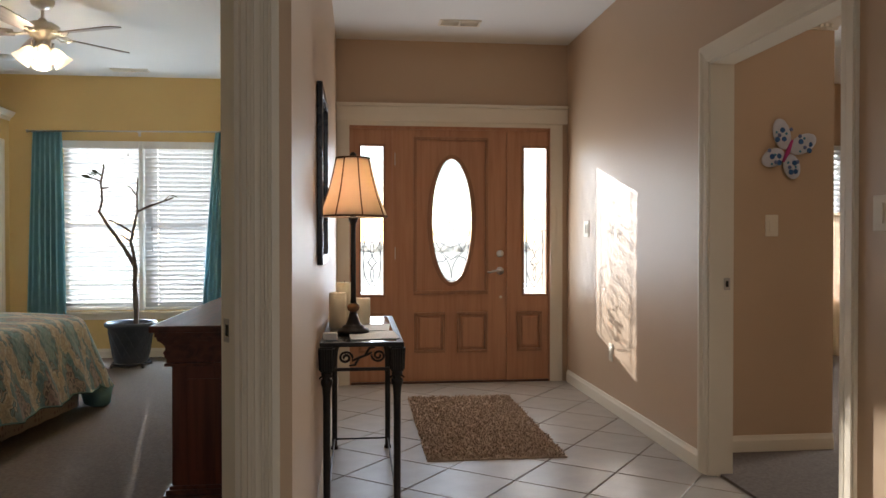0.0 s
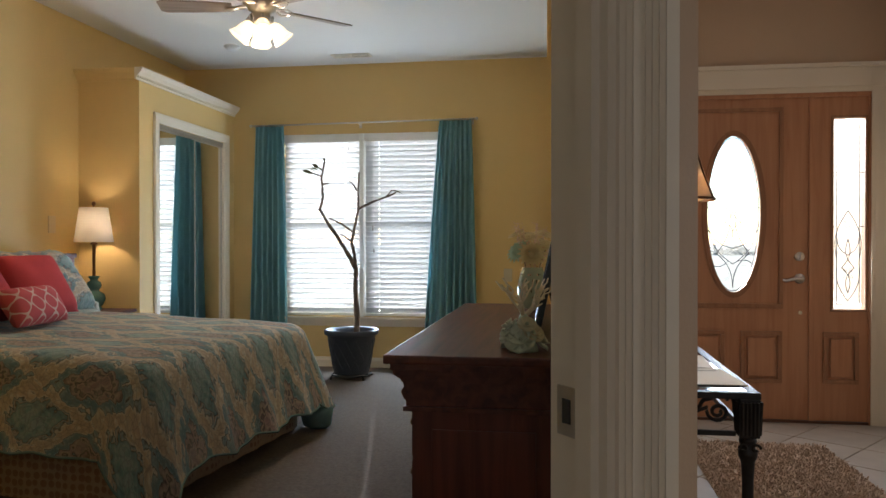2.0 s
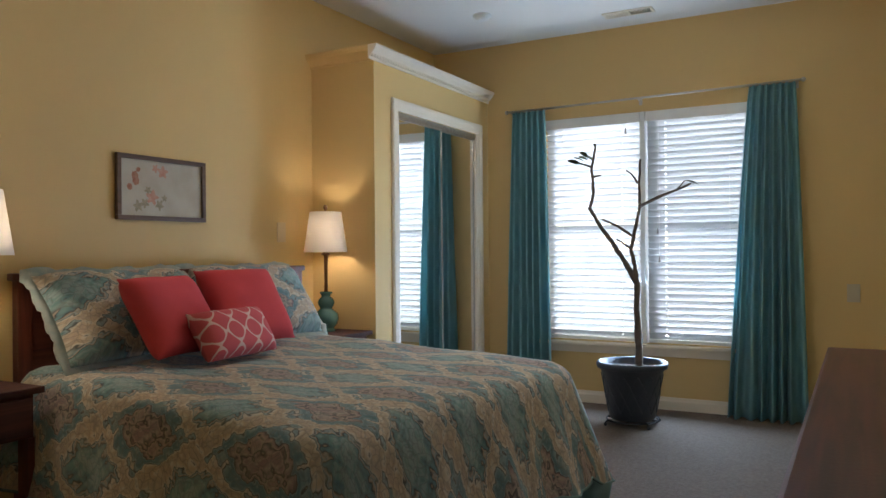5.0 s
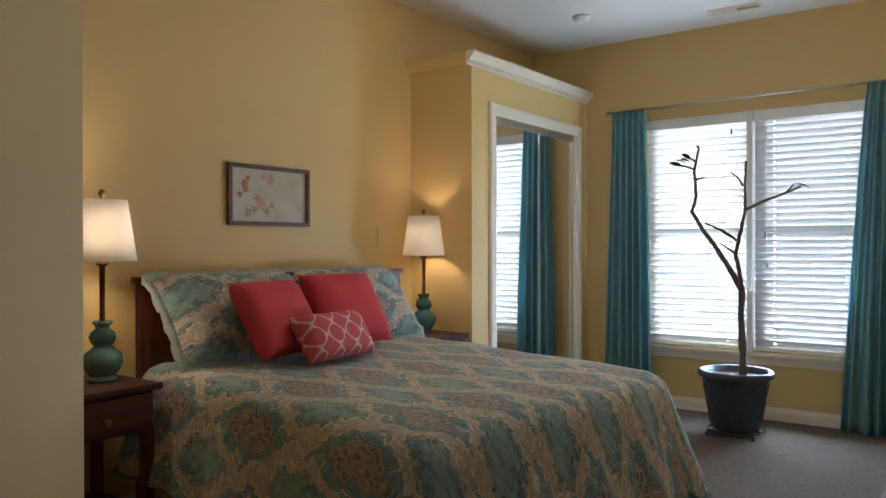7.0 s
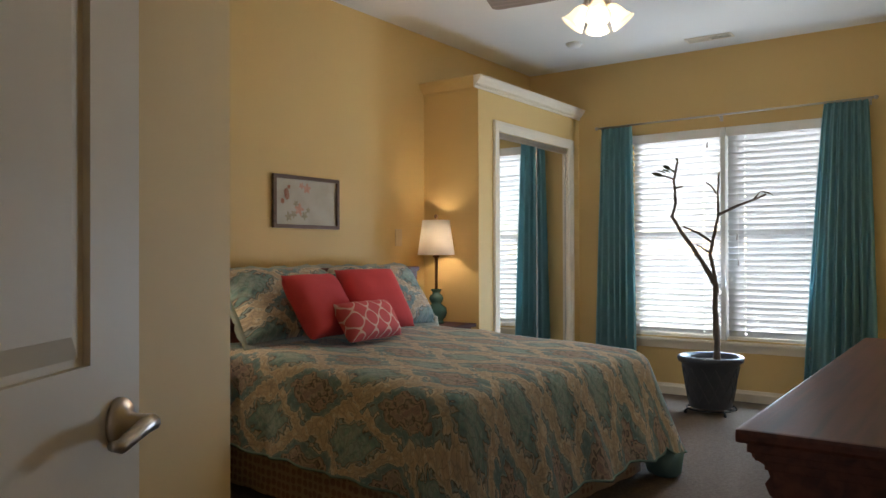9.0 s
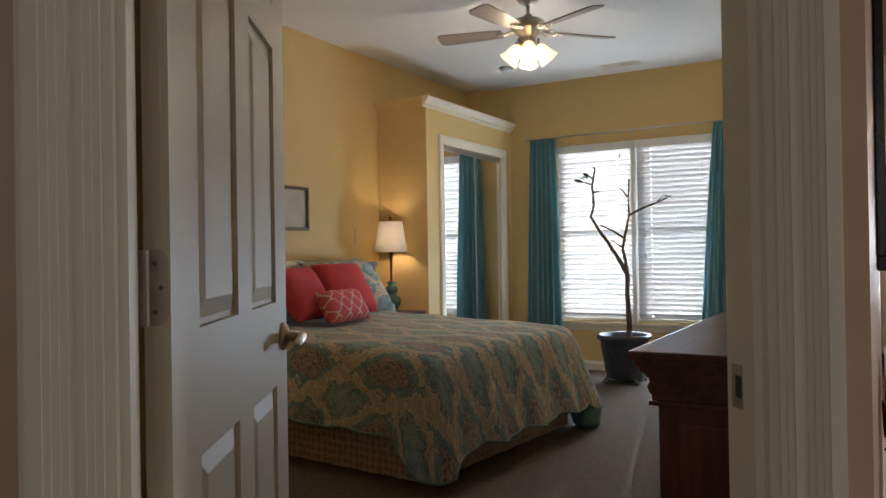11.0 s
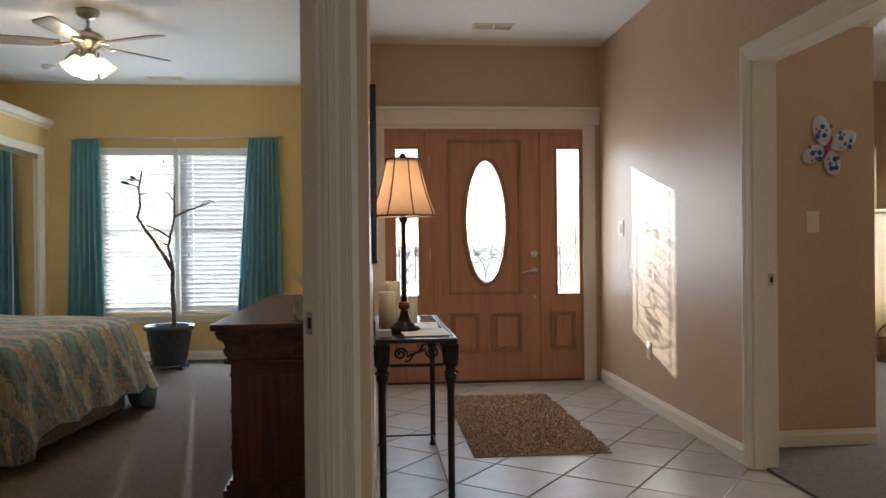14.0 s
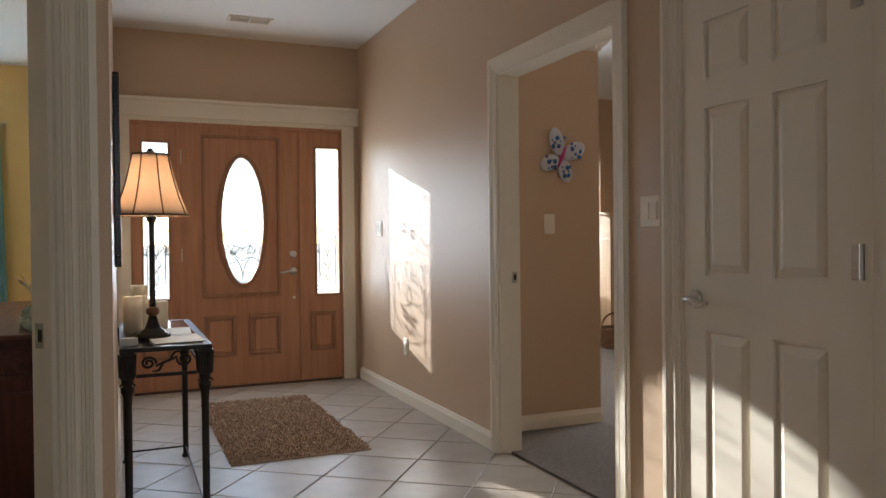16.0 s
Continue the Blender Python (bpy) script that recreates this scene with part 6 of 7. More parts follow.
out = [(0.17, -0.045), (0.30, -0.058), (0.57, -0.068), (0.60, -0.05), (0.60, 0.05), (0.57, 0.068), (0.30, 0.058), (0.17, 0.045)]
prism(bm, out, pose(0, 0, -0.235, 12, 0, 0), 0.007)
blade_mesh = None
bm2 = bmesh.new()
for s in (-1, 1):
    tube(bm2, [(0.085, 0.0, -0.228), (0.11, s * 0.028, -0.232), (0.145, s * 0.040, -0.236 - s * 0.008), (0.185, s * 0.022, -0.236 - s * 0.004), (0.20, 0, -0.237)], 0.006, 6)
tube(bm2, [(0.085, 0.0, -0.228), (0.14, 0, -0.232), (0.215, 0, -0.238)], 0.007, 6)
arm_mesh = None
for k in range(5):
    q = radians(64 + 72 * k)
    d = fv * math.cos(q) + rv * math.sin(q)
    ang = math.atan2(d.y, d.x)
    if blade_mesh is None:
        bo, ao = part("blade", bm, blade_m, fan, "grey-brown wooden blade"), part("blade_arm", bm2, M["nickel"], fan, "scrolled nickel blade arm")
        blade_mesh, arm_mesh = bo.data, ao.data
    else:
        bo, ao = new("blade", blade_mesh), new("blade_arm", arm_mesh)
        bo.parent = ao.parent = fan
        tagged(bo, "grey-brown wooden blade")
        tagged(ao, "scrolled nickel blade arm")
    bo.rotation_euler.z = ao.rotation_euler.z = ang
opal = mat("lit_opal_glass", (0.90, 0.84, 0.72), 0.4, 0, (0.86, 0.80, 0.68), 10, 0.4, translucent=0.6)
pb = opal.node_tree.nodes["Principled BSDF"]
pb.inputs["Emission Color"].default_value, pb.inputs["Emission Strength"].default_value = (1.0, 0.86, 0.62, 1), 0.45
for k in range(4):
    q = radians(25 + 90 * k)
    m = pose(0, 0, -0.315, 0, 0, math.degrees(q)) @ Matrix.Translation((0.052, 0, 0)) @ pose(0, 0, 0, 0, 142, 0)
    bm = bmesh.new()
    tube(bm, [(-0.03, 0, -0.02), (-0.01, 0, 0.0), (0, 0, 0.02)], 0.009, 8)
    bmesh.ops.transform(bm, matrix=m, verts=bm.verts)
    arm = part("lamp_arm", bm, M["nickel"], fan, smooth=True)
    bm = bmesh.new()
    prof = [(0.022, 0.015), (0.034, 0.03), (0.043, 0.06), (0.048, 0.09), (0.060, 0.12), (0.068, 0.13)]
    lathe(bm, prof + [(r - 0.003, z) for r, z in prof[::-1]], 24, m, False)
    part("glass_shade", bm, opal, arm, "lit frosted tulip glass shade", True)
    bm = bmesh.new()
    bmesh.ops.create_uvsphere(bm, u_segments=12, v_segments=8, radius=0.022, matrix=m @ Matrix.Translation((0, 0, 0.075)))
    part("bulb", bm, BULB, arm, smooth=True).visible_shadow = False
bm = bmesh.new()
tube(bm, [(0.035, -0.03, -0.34), (0.035, -0.03, -0.44)], 0.0012, 4)
bmesh.ops.create_uvsphere(bm, u_segments=8, v_segments=6, radius=0.008, matrix=Matrix.Translation((0.035, -0.03, -0.445)))
part("pull_chain", bm, M["nickel"], fan)


def vent(x, y, w, d, label, tilts):
    v = thing("ceiling_vent", (x, y, H), label, "ceiling vent", "ceiling vents")
    # black sheet under the ceiling stands in for the shade between the slats
    part("backing", boxed(-w + 0.01, w - 0.01, -d + 0.01, d - 0.01, -0.003, -0.001), M["black"], v)
    bm = bmesh.new()
    for a, b, c, e in ((-w, w, d - 0.018, d), (-w, w, -d, -d + 0.018), (-w, -w + 0.018, -d + 0.018, d - 0.018), (w - 0.018, w, -d + 0.018, d - 0.018), (-0.008, 0.008, -d + 0.018, d - 0.018)):
        box(bm, a, b, c, e, -0.009, -0.0005, 0.002)
    part("frame", bm, M["white"], v)
    k = -d + 0.026
    while k < d - 0.02:
        for a, b in ((-w + 0.018, -0.008), (0.008, w - 0.018)):
            part("slat", boxed(a, b, -0.0012, 0.0012, -0.008, 0.004, m=Matrix.Translation((0, k, -0.003)) @ pose(0, 0, 0, tilts[0] if a < 0 else tilts[1])), M["white"], v)
        k += 0.015
    return v


vent(-1.49, 1.33, 0.17, 0.06, "white metal ceiling vent in the bedroom", (40, -65))
vent(1.39, -0.55, 0.155, 0.075, "white metal ceiling vent in the foyer", (-40, -40))
sd = thing("smoke_detector", (-2.38, 0.88, H), "round white smoke detector on the ceiling", "smoke detector")
bm = bmesh.new()
lathe(bm, [(0.0, 0.0), (0.062, 0.0), (0.064, -0.012), (0.050, -0.022), (0.046, -0.034), (0.0, -0.036)], 28, None, False)
part("body", bm, M["vinyl"], sd, smooth=True)

# ---- foyer: console table ----
tb = thing("console_table", (0.66, -2.40, 0.004), "dark iron console table with a glass top and scrollwork", "table")
tx0, tx1, ty0, ty1, tz = -0.175, 0.175, -0.555, 0.555, 0.735
bm = bmesh.new()
for a, b, c, e in ((tx0, tx1, ty0, ty0 + 0.03), (tx0, tx1, ty1 - 0.03, ty1), (tx0, tx0 + 0.03, ty0 + 0.03, ty1 - 0.03), (tx1 - 0.03, tx1, ty0 + 0.03, ty1 - 0.03)):
    box(bm, a, b, c, e, tz - 0.018, tz, 0.003)
part("top_frame", bm, M["iron"], tb)
part("glass_top", boxed(tx0 + 0.028, tx1 - 0.028, ty0 + 0.028, ty1 - 0.028, tz - 0.010, tz - 0.001), mat("smoked_glass", (0.03, 0.032, 0.035), 0.05, 0, (0.035, 0.036, 0.04), 5, 0.4, coat=1.0), tb, "dark glass top")
for a, b, c, e in ((tx0 + 0.06, tx1 - 0.06, ty0 + 0.02, ty0 + 0.032), (tx0 + 0.06, tx1 - 0.06, ty1 - 0.032, ty1 - 0.02), (tx1 - 0.03, tx1 - 0.018, ty0 + 0.06, ty1 - 0.06), (tx0 + 0.018, tx0 + 0.03, ty0 + 0.06, ty1 - 0.06)):
    part("rail", boxed(a, b, c, e, tz - 0.122, tz - 0.108, 0.002), M["iron"], tb)
for sx in (tx0 + 0.028, tx1 - 0.028):
    for sy in (ty0 + 0.028, ty1 - 0.028):
        bm = bmesh.new()
        lathe(bm, [(0.0, 0.0), (0.020, 0.0), (0.020, 0.012), (0.014, 0.02), (0.014, 0.05), (0.017, 0.055), (0.0145, 0.06), (0.0155, 0.50), (0.0185, 0.545), (0.025, 0.56), (0.026, 0.575), (0.018, 0.585),
                   (0.024, 0.60), (0.022, 0.612), (0, 0.613)], 14, Matrix.Translation((sx, sy, 0)), False)
        leg = part("leg", bm, M["iron"], tb, "turned dark iron leg", True)
        bm = bmesh.new()
        box(bm, sx - 0.026, sx + 0.026, sy - 0.026, sy + 0.026, 0.613, tz - 0.018, 0.002)
        for k in range(5):
            o = -0.02 + 0.01 * k
            for side in (-1, 1):
                tube(bm, [(sx + o, sy + side * 0.027, 0.62), (sx + o, sy + side * 0.031, tz - 0.026)], 0.0042, 5)
                tube(bm, [(sx + side * 0.027, sy + o, 0.62), (sx + side * 0.031, sy + o, tz - 0.026)], 0.0042, 5)
        part("fluted_block", bm, M["iron"], leg, "fluted iron corner block")
        bm = bmesh.new()
        for side in (-1, 1):
            pts = []
            for i in range(15):
                t = i / 14 * 3.6 * math.pi / 2
                r = 0.012 * (1 - 0.6 * i / 14)
                pts.append((sx + side * (0.016 + r * math.cos(t)), sy - 0.024, 0.585 + r * math.sin(t)))
            tube(bm, pts, 0.004, 5)
        part("capital", bm, M["iron"], leg)


def scroll(cx, y, cz, w, parent, m=None):
    bm = bmesh.new()
    pts = []
    for s in (-1, 1):
        arm = []
        for i in range(24):
            t = i / 23
            q = t * 3.4 * math.pi
            r = 0.030 * (1 - 0.78 * t)
            arm.append((cx + s * (w * 0.62 - r * math.sin(q + 1.1) * 1.0), y, cz + s * (0.004 + r * math.cos(q + 1.1) * 0.9)))
        pts.append(arm)
    tube(bm, pts[0][::-1] + [(cx, y, cz)] + pts[1], 0.0055, 6)
    for s in (-1, 1):
        tube(bm, [(cx + s * 0.01, y, cz), (cx + s * 0.03, y, cz + s * 0.035), (cx + s * 0.055, y, cz + s * 0.038)], [0.005, 0.006, 0.003], 5)
    if m:
        bmesh.ops.transform(bm, matrix=m, verts=bm.verts)
    return part("scrollwork", bm, M["iron"], parent, "scrolled iron ornament", True)


scroll(0, ty0 + 0.026, tz - 0.062, 0.11, tb)
scroll(0, ty1 - 0.026, tz - 0.062, 0.11, tb)
for k in (-0.32, 0.0, 0.32):
    scroll(0, 0, tz - 0.062, 0.13, tb, Matrix.Translation((tx1 - 0.024, k, 0)) @ pose(0, 0, 0, 0, 0, 90))
for a, b in (((tx0 + 0.028, ty1 - 0.028), (tx1 - 0.028, ty1 - 0.028)), ((tx1 - 0.028, ty0 + 0.028), (tx1 - 0.028, ty1 - 0.028)), ((tx0 + 0.028, ty0 + 0.028), (tx0 + 0.028, ty1 - 0.028))):
    bm = bmesh.new()
    tube(bm, [(*a, 0.055), (*b, 0.055)], 0.005, 6)
    part("stretcher", bm, M["iron"], tb)
TT = 0.740

# buffet lamp on the console
bl = thing("table_lamp", (0.622, -2.62, TT), "lit buffet lamp with a dark column and beige bell shade", "lamp")
bm = bmesh.new()
lathe(bm, [(0, 0), (0.072, 0), (0.074, 0.008), (0.070, 0.018), (0.052, 0.022), (0.050, 0.032), (0.036, 0.038), (0.030, 0.050), (0.022, 0.075), (0.016, 0.095), (0.0, 0.096)], 28, None, False)
part("base", bm, M["iron"], bl, "dark bronze stepped base", True)
bm = bmesh.new()
lathe(bm, [(0.014, 0.095), (0.026, 0.105), (0.029, 0.118), (0.024, 0.130), (0.014, 0.136)], 24)
part("knop", bm, M["bronze"], bl, "antique gold knop", True)
bm = bmesh.new()
lathe(bm, [(0.014, 0.136), (0.0125, 0.16), (0.0115, 0.48), (0.013, 0.50), (0.022, 0.522), (0.024, 0.53), (0.012, 0.535), (0.009, 0.60)], 18)
part("column", bm, M["iron"], bl, "dark slender column", True)
shade_m = mat("tan_silk_shade", (0.72, 0.58, 0.46), 0.85, 0, (0.66, 0.52, 0.41), 14, 0.5, 0.2, 300, translucent=0.55)
trim_m = mat("brown_braid", (0.10, 0.045, 0.022), 0.85, 0, (0.16, 0.08, 0.04), 60, 0.6)
prof = [(0.155, 0.535), (0.146, 0.56), (0.128, 0.605), (0.110, 0.66), (0.094, 0.72), (0.082, 0.775), (0.077, 0.800)]
bm = bmesh.new()
lathe(bm, prof + [(r - 0.002, z) for r, z in prof[::-1]] + [prof[0]], 48, None, False)
sh = part("shade", bm, shade_m, bl, "beige silk bell shade", True)
for k in range(8):
    q = 2 * math.pi * (k + 0.35) / 8
    bm = bmesh.new()
    tube(bm, [((r + 0.0015) * math.cos(q), (r + 0.0015) * math.sin(q), z) for r, z in prof], 0.0032, 5)
    part("rib", bm, trim_m, sh, "brown braid rib")
for r, z in (prof[0], prof[-1]):
    bm = bmesh.new()
    tube(bm, [(r * math.cos(2 * math.pi * i / 40), r * math.sin(2 * math.pi * i / 40), z) for i in range(41)], 0.0042, 6)
    part("braid", bm, trim_m, sh, "brown braid edge")
bm = bmesh.new()
bmesh.ops.create_uvsphere(bm, u_segments=14, v_segments=10, radius=0.02, matrix=Matrix.Translation((0, 0, 0.65)))
part("bulb", bm, BULB, bl, smooth=True).visible_shadow = False
bm = bmesh.new()
for k in range(3):
    q = 2 * math.pi * k / 3
    tube(bm, [(0, 0, 0.795), (0.076 * math.cos(q), 0.076 * math.sin(q), 0.798)], 0.002, 5)
lathe(bm, [(0.004, 0.79), (0.004, 0.808), (0.016, 0.812), (0.016, 0.818), (0.008, 0.828), (0, 0.83)], 12, None, False)
part("finial", bm, M["iron"], bl)

wax = mat("ivory_wax", (0.74, 0.66, 0.52), 0.5, 0, (0.70, 0.61, 0.46), 20, 0.5, translucent=0.25)
for x, y, r, h in ((0.575, -2.30, 0.040, 0.215), (0.545, -2.40, 0.042, 0.17), (0.665, -2.28, 0.040, 0.135)):
    cn = thing("candle", (x, y, TT), "ivory wax pillar candle on the console table", "candle", "pillar candles")
    bm = bmesh.new()
    lathe(bm, [(0, 0), (r, 0), (r, h - 0.004), (r - 0.004, h), (r * 0.5, h - 0.004), (0, h - 0.006)], 28, None, False)
    part("wax", bm, wax, cn, smooth=True)
    bm = bmesh.new()
    tube(bm, [(0, 0, h - 0.006), (0.001, 0, h + 0.008)], 0.0012, 5)
    part("wick", bm, M["black"], cn)
paper = mat("white_paper", (0.80, 0.79, 0.76), 0.7, 0, (0.76, 0.75, 0.72), 10, 0.5)
for x, y, rz in ((0.71, -2.72, 4), (0.69, -2.42, -3)):
    o = tagged(part("paper_sheet", boxed(-0.105, 0.105, -0.14, 0.14, 0, 0.002), paper), "white printed sheet lying on the console table", "paper", "papers on the console")
    o.location, o.rotation_euler = (x, y, TT + 0.0005), (0, 0, radians(rz))
    part("text_bars", boxed(-0.08, 0.08, 0.09, 0.10, 0.0021, 0.0026), mat("grey_ink", (0.35, 0.35, 0.36), 0.8), o)
o = tagged(part("card_stack", boxed(-0.03, 0.03, -0.022, 0.022, 0, 0.03, 0.002), paper), "small stack of white cards on the console table", "cards")
o.location = (0.525, -2.86, TT + 0.0005)

# framed mirror on the foyer wall
fp = thing("wall_mirror", (0.472, -2.62, 1.445), "black framed mirror on the beige foyer wall", "mirror")
bm = bmesh.new()
for a, b, c, e in ((-0.30, 0.30, 0.345, 0.385), (-0.30, 0.30, -0.385, -0.345), (-0.30, -0.26, -0.345, 0.345), (0.26, 0.30, -0.345, 0.345)):
    box(bm, 0.002, 0.026, a, b, c, e, 0.004)
part("mirror_frame", bm, M["black"], fp, "black frame")
part("mirror_glass", boxed(0.004, 0.010, -0.262, 0.262, -0.347, 0.347), M["mirror"], fp)

# rug
rug = thing("rug", (1.378, -1.38, 0.004), "shaggy brown and tan rug before the front door", "rug")
rug_m = mat("shaggy_brown_pile", (0.70, 0.54, 0.40), 0.95, 0, (0.44, 0.31, 0.21), 22, 0.9, 0.9, 160, translucent=0.3)
rw, rl = 0.375, 0.80
part("backing", boxed(-rw, rw, -rl, rl, 0, 0.006), rug_m, rug)
rnd = random.Random(2)
verts, faces = [], []
for k in range(9000):
    x, y = rnd.uniform(-rw, rw), rnd.uniform(-rl, rl)
    h, a = rnd.uniform(0.012, 0.024), rnd.uniform(0, 6.28)
    c, s = math.cos(a) * 0.004, math.sin(a) * 0.004
    lx, ly = rnd.gauss(0, 0.009), rnd.gauss(0, 0.009)
    i = len(verts)
    verts += [(x - c, y - s, 0.005), (x + c, y + s, 0.005), (x + s, y - c, 0.005), (x + lx + c * 0.7, y + ly + s * 0.7, h), (x + lx - c * 0.7, y + ly - s * 0.7, h)]
    faces += [(i, i + 1, i + 3, i + 4), (i + 1, i + 2, i + 3), (i + 2, i, i + 4, i + 3)]
me = bpy.data.meshes.new("pile")
me.from_pydata(verts, [], faces)
me.materials.append(rug_m)
pile = tagged(new("pile", me), "", kind="stuff")
pile.parent = rug


def plate(name, y, z, w, h, label, category, rockers, material):
    p = thing(name, (2.36, y, z), label, category)
    part("plate", boxed(-0.006, 0, -w / 2, w / 2, -h / 2, h / 2, 0.002), material, p)
    for k in range(rockers):
        c = (k - (rockers - 1) / 2) * 0.046
        part("rocker", boxed(-0.010, -0.004, c - 0.016, c + 0.016, -0.033, 0.033, 0.002), material, p)
    return p


plate("light_switch", -3.825, 1.255, 0.118, 0.118, "white double rocker switch by the closet door", "switch", 2, M["white"])
plate("light_switch", -0.545, 1.25, 0.118, 0.118, "white double rocker switch beside the front door", "switch", 2, M["white"])
plate("wall_outlet", -1.11, 0.40, 0.072, 0.118, "white wall outlet plate above the foyer baseboard", "outlet", 1, M["white"])

# ---- next room ----
nc = thing("closet_box", (2.48, -2.2, 0), "beige closet box with a white crown in the next room", "closet", kind="structure")
part("closet_wall", boxed(0.0, 0.77, 0.0, 1.4, 0.0, 2.33), M["beige"], nc)
part("crown", crown([(0.0, 0.0), (0.77, 0.0), (0.77, 1.4)], 2.318), M["white"], nc, "white crown moulding")
bf = thing("butterfly_ornament", (2.965, -2.2, 1.645), "white plush butterfly with blue dots on the wall", "wall ornament")
cloth_w = mat("white_plush", (0.60, 0.60, 0.64), 0.95, 0, (0.52, 0.53, 0.58), 30, 0.6, 0.5, 200)
dots = [mat("blue_dot_cloth", (0.05, 0.13, 0.30), 0.95), mat("teal_dot_cloth", (0.06, 0.26, 0.36), 0.95), mat("slate_dot_cloth", (0.16, 0.20, 0.36), 0.95)]
rnd = random.Random(4)
tiltb = radians(-24)


def bf_pose(x, z):
    return (x * math.cos(tiltb) - z * math.sin(tiltb), x * math.sin(tiltb) + z * math.cos(tiltb))


for cx, cz, rx, rz2, rot in ((-0.066, 0.078, 0.050, 0.086, 38), (0.066, 0.078, 0.050, 0.086, -38), (-0.058, -0.060, 0.048, 0.070, -40), (0.058, -0.060, 0.048, 0.070, 40)):
    bm = bmesh.new()
    pc = bf_pose(cx, cz)
    bmesh.ops.create_uvsphere(bm, u_segments=24, v_segments=12, radius=1.0)
    bmesh.ops.transform(bm, matrix=Matrix.Translation((pc[0], -0.016, pc[1])) @ pose(0, 0, 0, 0, -math.degrees(tiltb) - rot) @ Matrix.Diagonal((rx, 0.015, rz2, 1)), verts=bm.verts)
    w = part("wing", bm, cloth_w, bf, smooth=True)
    for k in range(7):
        a, rr = 0.9 * k + rnd.uniform(-0.3, 0.3), (0.62, 0.30)[k % 2] + rnd.uniform(-0.08, 0.12)
        u, v = rr * math.cos(a), rr * math.sin(a)
        ro = radians(-rot)
        ex, ez = u * rx, v * rz2
        px, pz = cx + ex * math.cos(ro) + ez * math.sin(ro) * -1, cz + ex * math.sin(ro) + ez * math.cos(ro)
        p2 = bf_pose(px, pz)
        bm = bmesh.new()
        yy = -0.016 - 0.015 * math.sqrt(max(0.05, 1 - rr * rr)) - 0.0012
        lathe(bm, [(0, 0), ((0.015, 0.007, 0.011)[k % 3], 0), ((0.012, 0.005, 0.008)[k % 3], 0.003), (0, 0.003)], 12, Matrix.Translation((p2[0], yy + 0.001, p2[1])) @ pose(0, 0, 0, 90), False)
        part("dot", bm, dots[k % 3], w)
bm = bmesh.new()
p1, p2, p0 = bf_pose(0, 0.07), bf_pose(0, -0.06), bf_pose(0, 0)
tube(bm, [(p2[0], -0.022, p2[1]), (p0[0], -0.028, p0[1]), (p1[0], -0.022, p1[1])], [0.006, 0.012, 0.007], 10)
part("body", bm, mat("pink_cloth", (0.50, 0.06, 0.22), 0.9), bf, "bright pink body", True)
sw = thing("light_switch", (2.888, -2.2, 1.245), "white rocker switch under the butterfly", "switch")
part("plate", boxed(-0.036, 0.036, -0.006, 0, -0.059, 0.059, 0.002), M["white"], sw)
part("rocker", boxed(-0.016, 0.016, -0.010, -0.004, -0.033, 0.033, 0.002), M["white"], sw)

w2 = thing("window_2", (0, 0, 0), "white window of the next room", "window", kind="structure")
bm = bmesh.new()
for a, b, c, e in ((4.18, 4.23, 0.6, 2.14), (5.58, 5.63, 0.6, 2.14), (4.18, 5.63, 2.09, 2.14), (4.18, 5.63, 0.6, 0.65), (4.88, 4.93, 0.6, 2.14)):
    box(bm, a, b, 1.27, 1.33, c, e, 0.003)
part("window_frame", bm, M["vinyl"], w2)
g = part("pane", boxed(4.2, 5.6, 1.30, 1.304, 0.62, 2.12), M["glass"], w2)
g.visible_shadow = False
b2 = thing("blind", (4.905, 1.235, 2.14), "white horizontal blind in the next room's window", "window blind")
bm = boxed(-0.70, 0.70, -0.025, 0.025, -0.0013, 0.0013, m=pose(0, 0, 0, 55))
s0 = None
for k in range(27):
    if s0 is None:
        s0 = part("slat", bm, M["slat"], b2)
        s0.location.z = -0.08
    else:
        o = new("slat", s0.data)
        o.parent, o.location = b2, (0, 0, -0.08 - 0.053 * k)
part("headrail", boxed(-0.71, 0.71, -0.03, 0.03, -0.05, -0.003, 0.003), M["vinyl"], b2)

pine = wood("light_pine", (0.50, 0.33, 0.17), (0.62, 0.44, 0.25), 0.45, 2)
ca = thing("cabinet", (5.72, 0.92, 0.012), "tall light pine cabinet against the far wall", "cabinet")
part("body", boxed(-0.33, 0.33, -0.24, 0.24, 0.0, 1.40, 0.004), pine, ca)
part("top", boxed(-0.36, 0.36, -0.27, 0.25, 1.40, 1.43, 0.006), pine, ca)
for a, b in ((-0.315, -0.005), (0.005, 0.315)):
    d = part("door", boxed(a, b, -0.258, -0.241, 0.08, 1.37, 0.004), pine, ca)
    bm = bmesh.new()
    lathe(bm, [(0, 0), (0.008, 0), (0.014, 0.015), (0, 0.022)], 12, Matrix.Translation((b - 0.03 if a < 0 else a + 0.03, -0.258, 0.75)) @ pose(0, 0, 0, 90), False)
    part("knob", bm, M["bronze"], d)
bk = thing("basket", (5.26, 0.45, 0.012), "brown woven basket with a bow handle on the carpet", "basket")
wick = mat("brown_wicker", (0.22, 0.10, 0.05), 0.8, 0, (0.32, 0.17, 0.08), 50, 0.8, 0.5, 100)
bm = bmesh.new()
for k in range(12):
    z, r = 0.012 + 0.018 * k, 0.13 + 0.035 * k / 11
    tube(bm, [((r + 0.006 * (-1) ** (i + k)) * math.cos(2 * math.pi * i / 32), (r + 0.006 * (-1) ** (i + k)) * 0.75 * math.sin(2 * math.pi * i / 32), z) for i in range(33)], 0.0095, 6)
part("weave", bm, wick, bk)
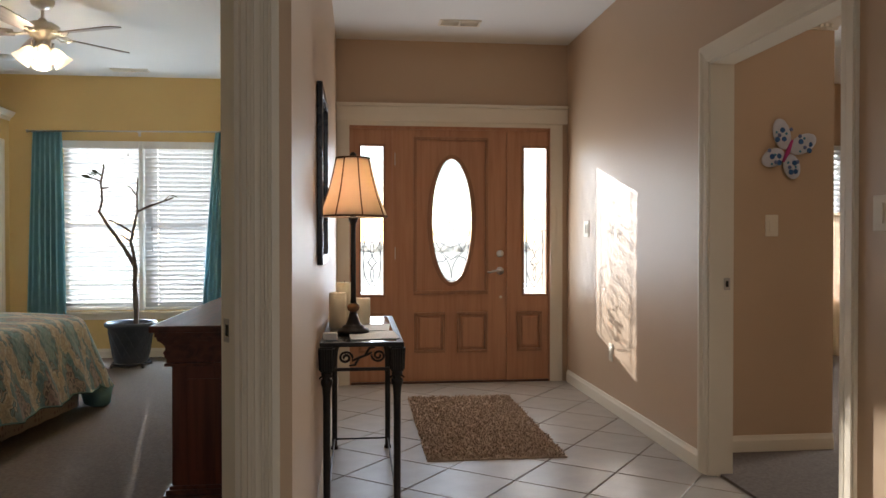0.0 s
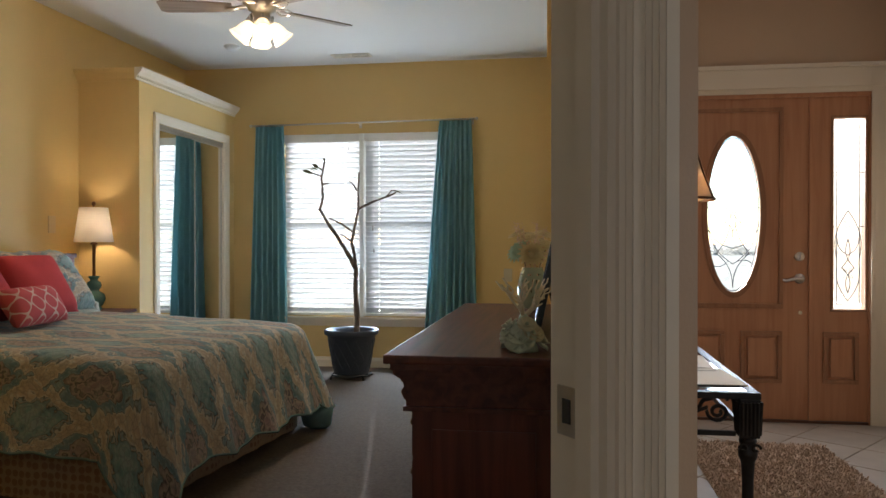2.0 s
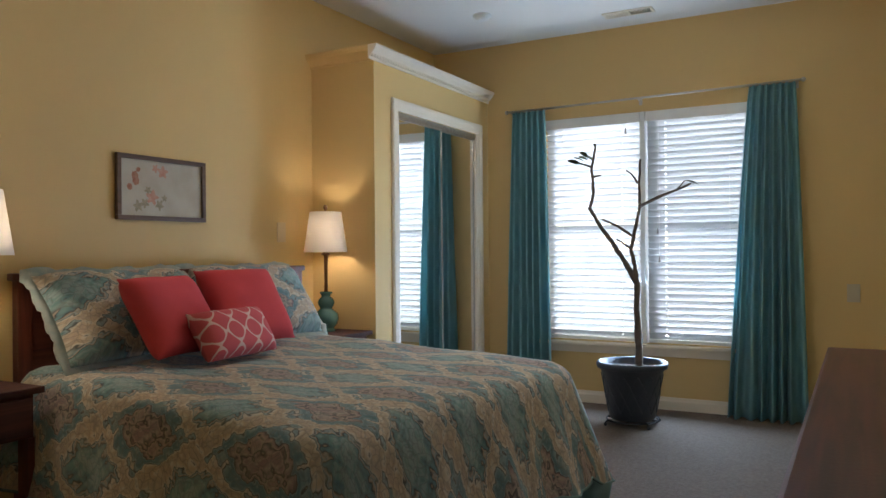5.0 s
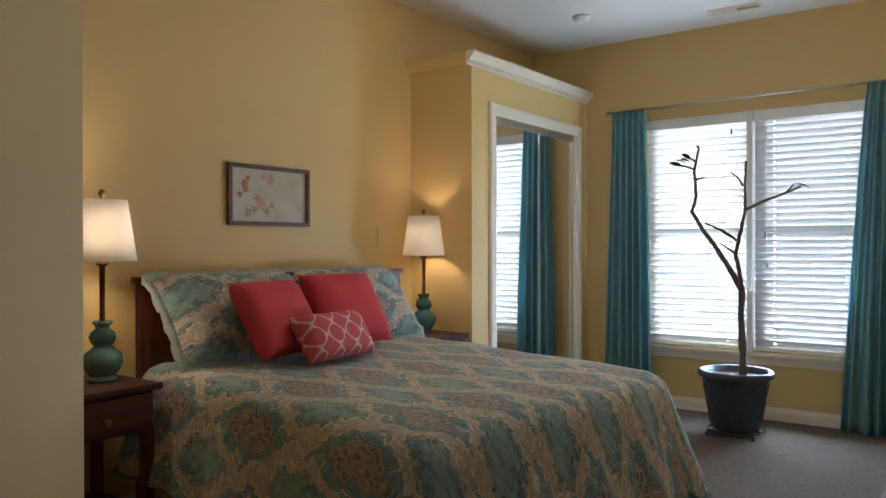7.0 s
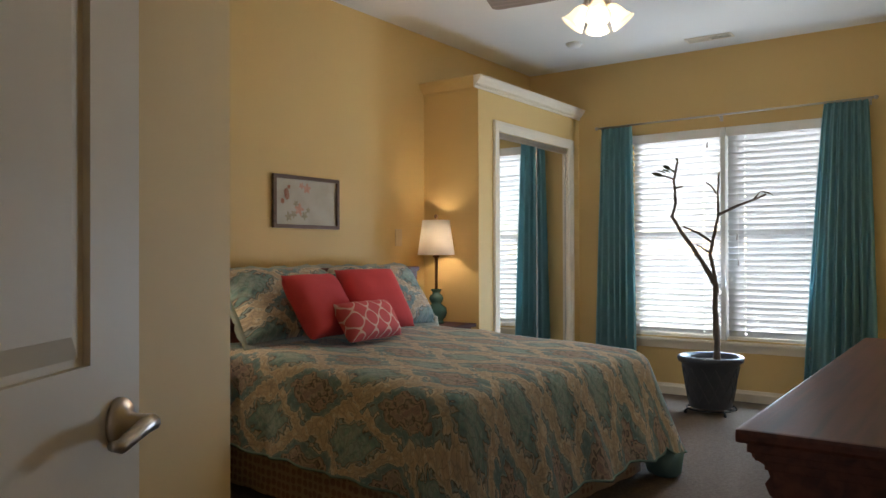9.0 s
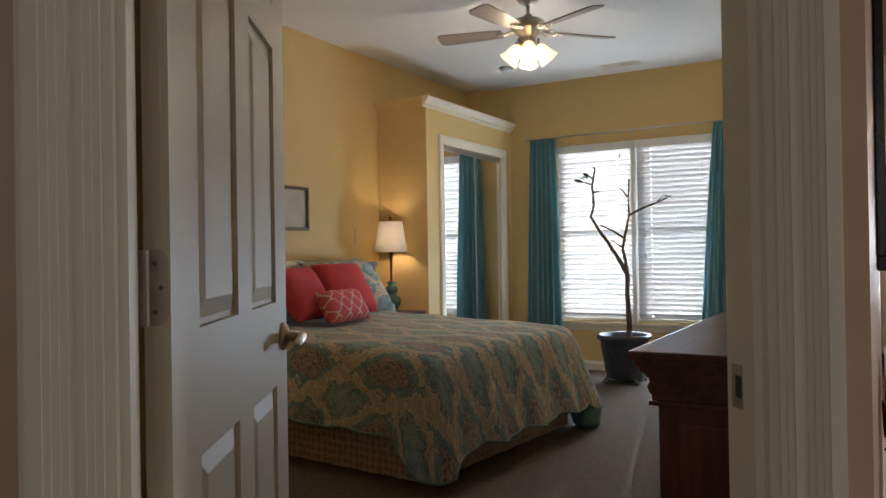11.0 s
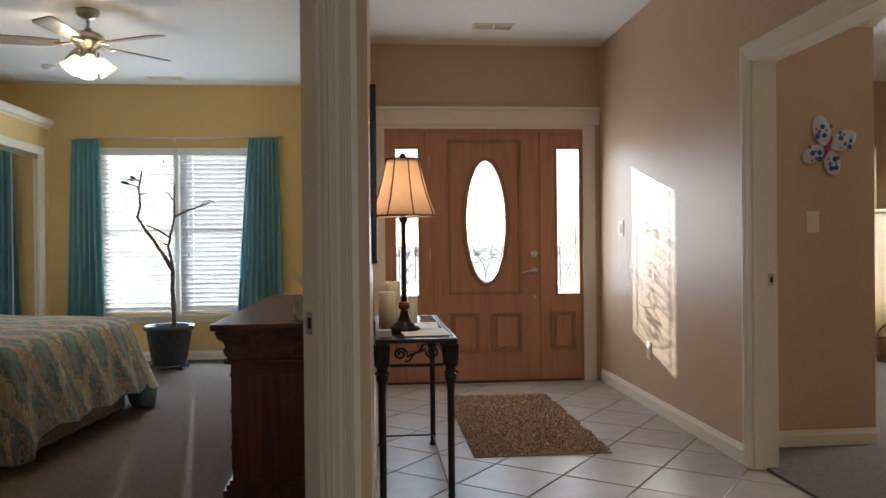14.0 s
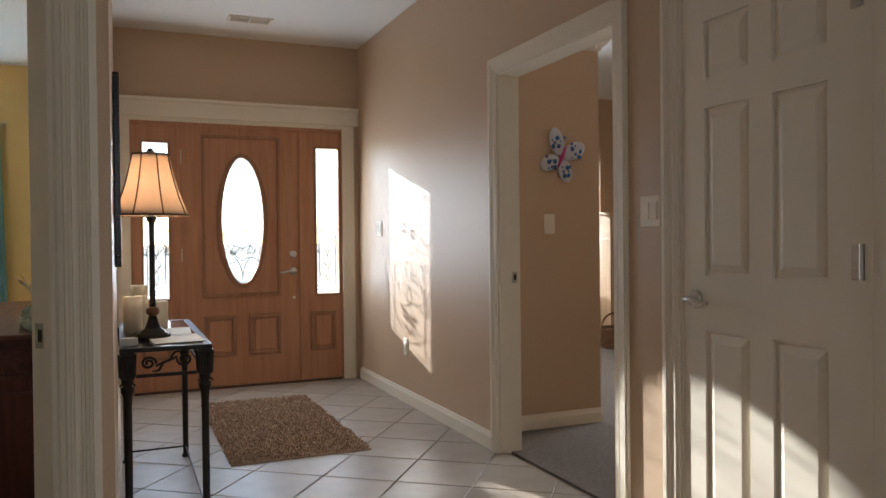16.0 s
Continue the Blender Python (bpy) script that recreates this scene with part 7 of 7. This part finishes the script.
bm = bmesh.new()
lathe(bm, [(0, 0), (0.13, 0), (0.13, 0.008), (0, 0.008)], 24, Matrix.Diagonal((1, 0.75, 1, 1)), False)
part("bottom", bm, wick, bk)
bm = bmesh.new()
tube(bm, [(0.16 * math.cos(math.pi * i / 16), 0, 0.21 + 0.15 * math.sin(math.pi * i / 16)) for i in range(17)], 0.009, 8)
part("handle", bm, wick, bk)


# ---- floor tiles ----
def lay_tiles():
    base = Vector((1.395, -2.53))
    whole = None
    for i in range(-16, 17):
        for j in range(-16, 17):
            c = base + tu * (SIDE * (i + 0.5)) + tv * (SIDE * (j + 0.5))
            if not (-0.95 < c.x < 2.6 and -6.7 < c.y < 0.25):
                continue
            k = (SIDE - GAP) / 2
            poly = [c + tu * k + tv * k, c - tu * k + tv * k, c - tu * k - tv * k, c + tu * k - tv * k]
            n0 = list(poly)
            poly = clip(poly, Vector((2.40, 0)), Vector((-1, 0)))
            poly = clip(poly, Vector((0, -0.002)), Vector((0, -1))) if poly else poly
            if poly and c.y > -4.2:
                poly = clip(poly, Vector((0.45, 0)), Vector((1, 0)))
            elif poly:
                poly = clip(poly, E - N * 0.05, N)
                poly = clip(poly, Vector((-0.80, 0)), Vector((1, 0))) if poly else poly
            if len(poly) < 3:
                continue
            if poly == n0 and whole:
                ob = new("tile", whole)
                ob.parent, ob.location = floor, (c.x, c.y, 0)
                continue
            bm = bmesh.new()
            o = [p - c for p in poly]
            mid = sum(o, Vector((0, 0))) / len(o)
            top = [bm.verts.new((*(mid + (p - mid) * 0.988), 0.004)) for p in o]
            edge = [bm.verts.new((*p, 0.0015)) for p in o]
            low = [bm.verts.new((*p, -0.004)) for p in o]
            bm.faces.new(top)
            for q in range(len(o)):
                w = (q + 1) % len(o)
                bm.faces.new((edge[q], edge[w], top[w], top[q]))
                bm.faces.new((low[q], low[w], edge[w], edge[q]))
            ob = part("tile", bm, M["tile"], floor)
            ob.location = (c.x, c.y, 0)
            if poly == n0:
                whole = ob.data


lay_tiles()
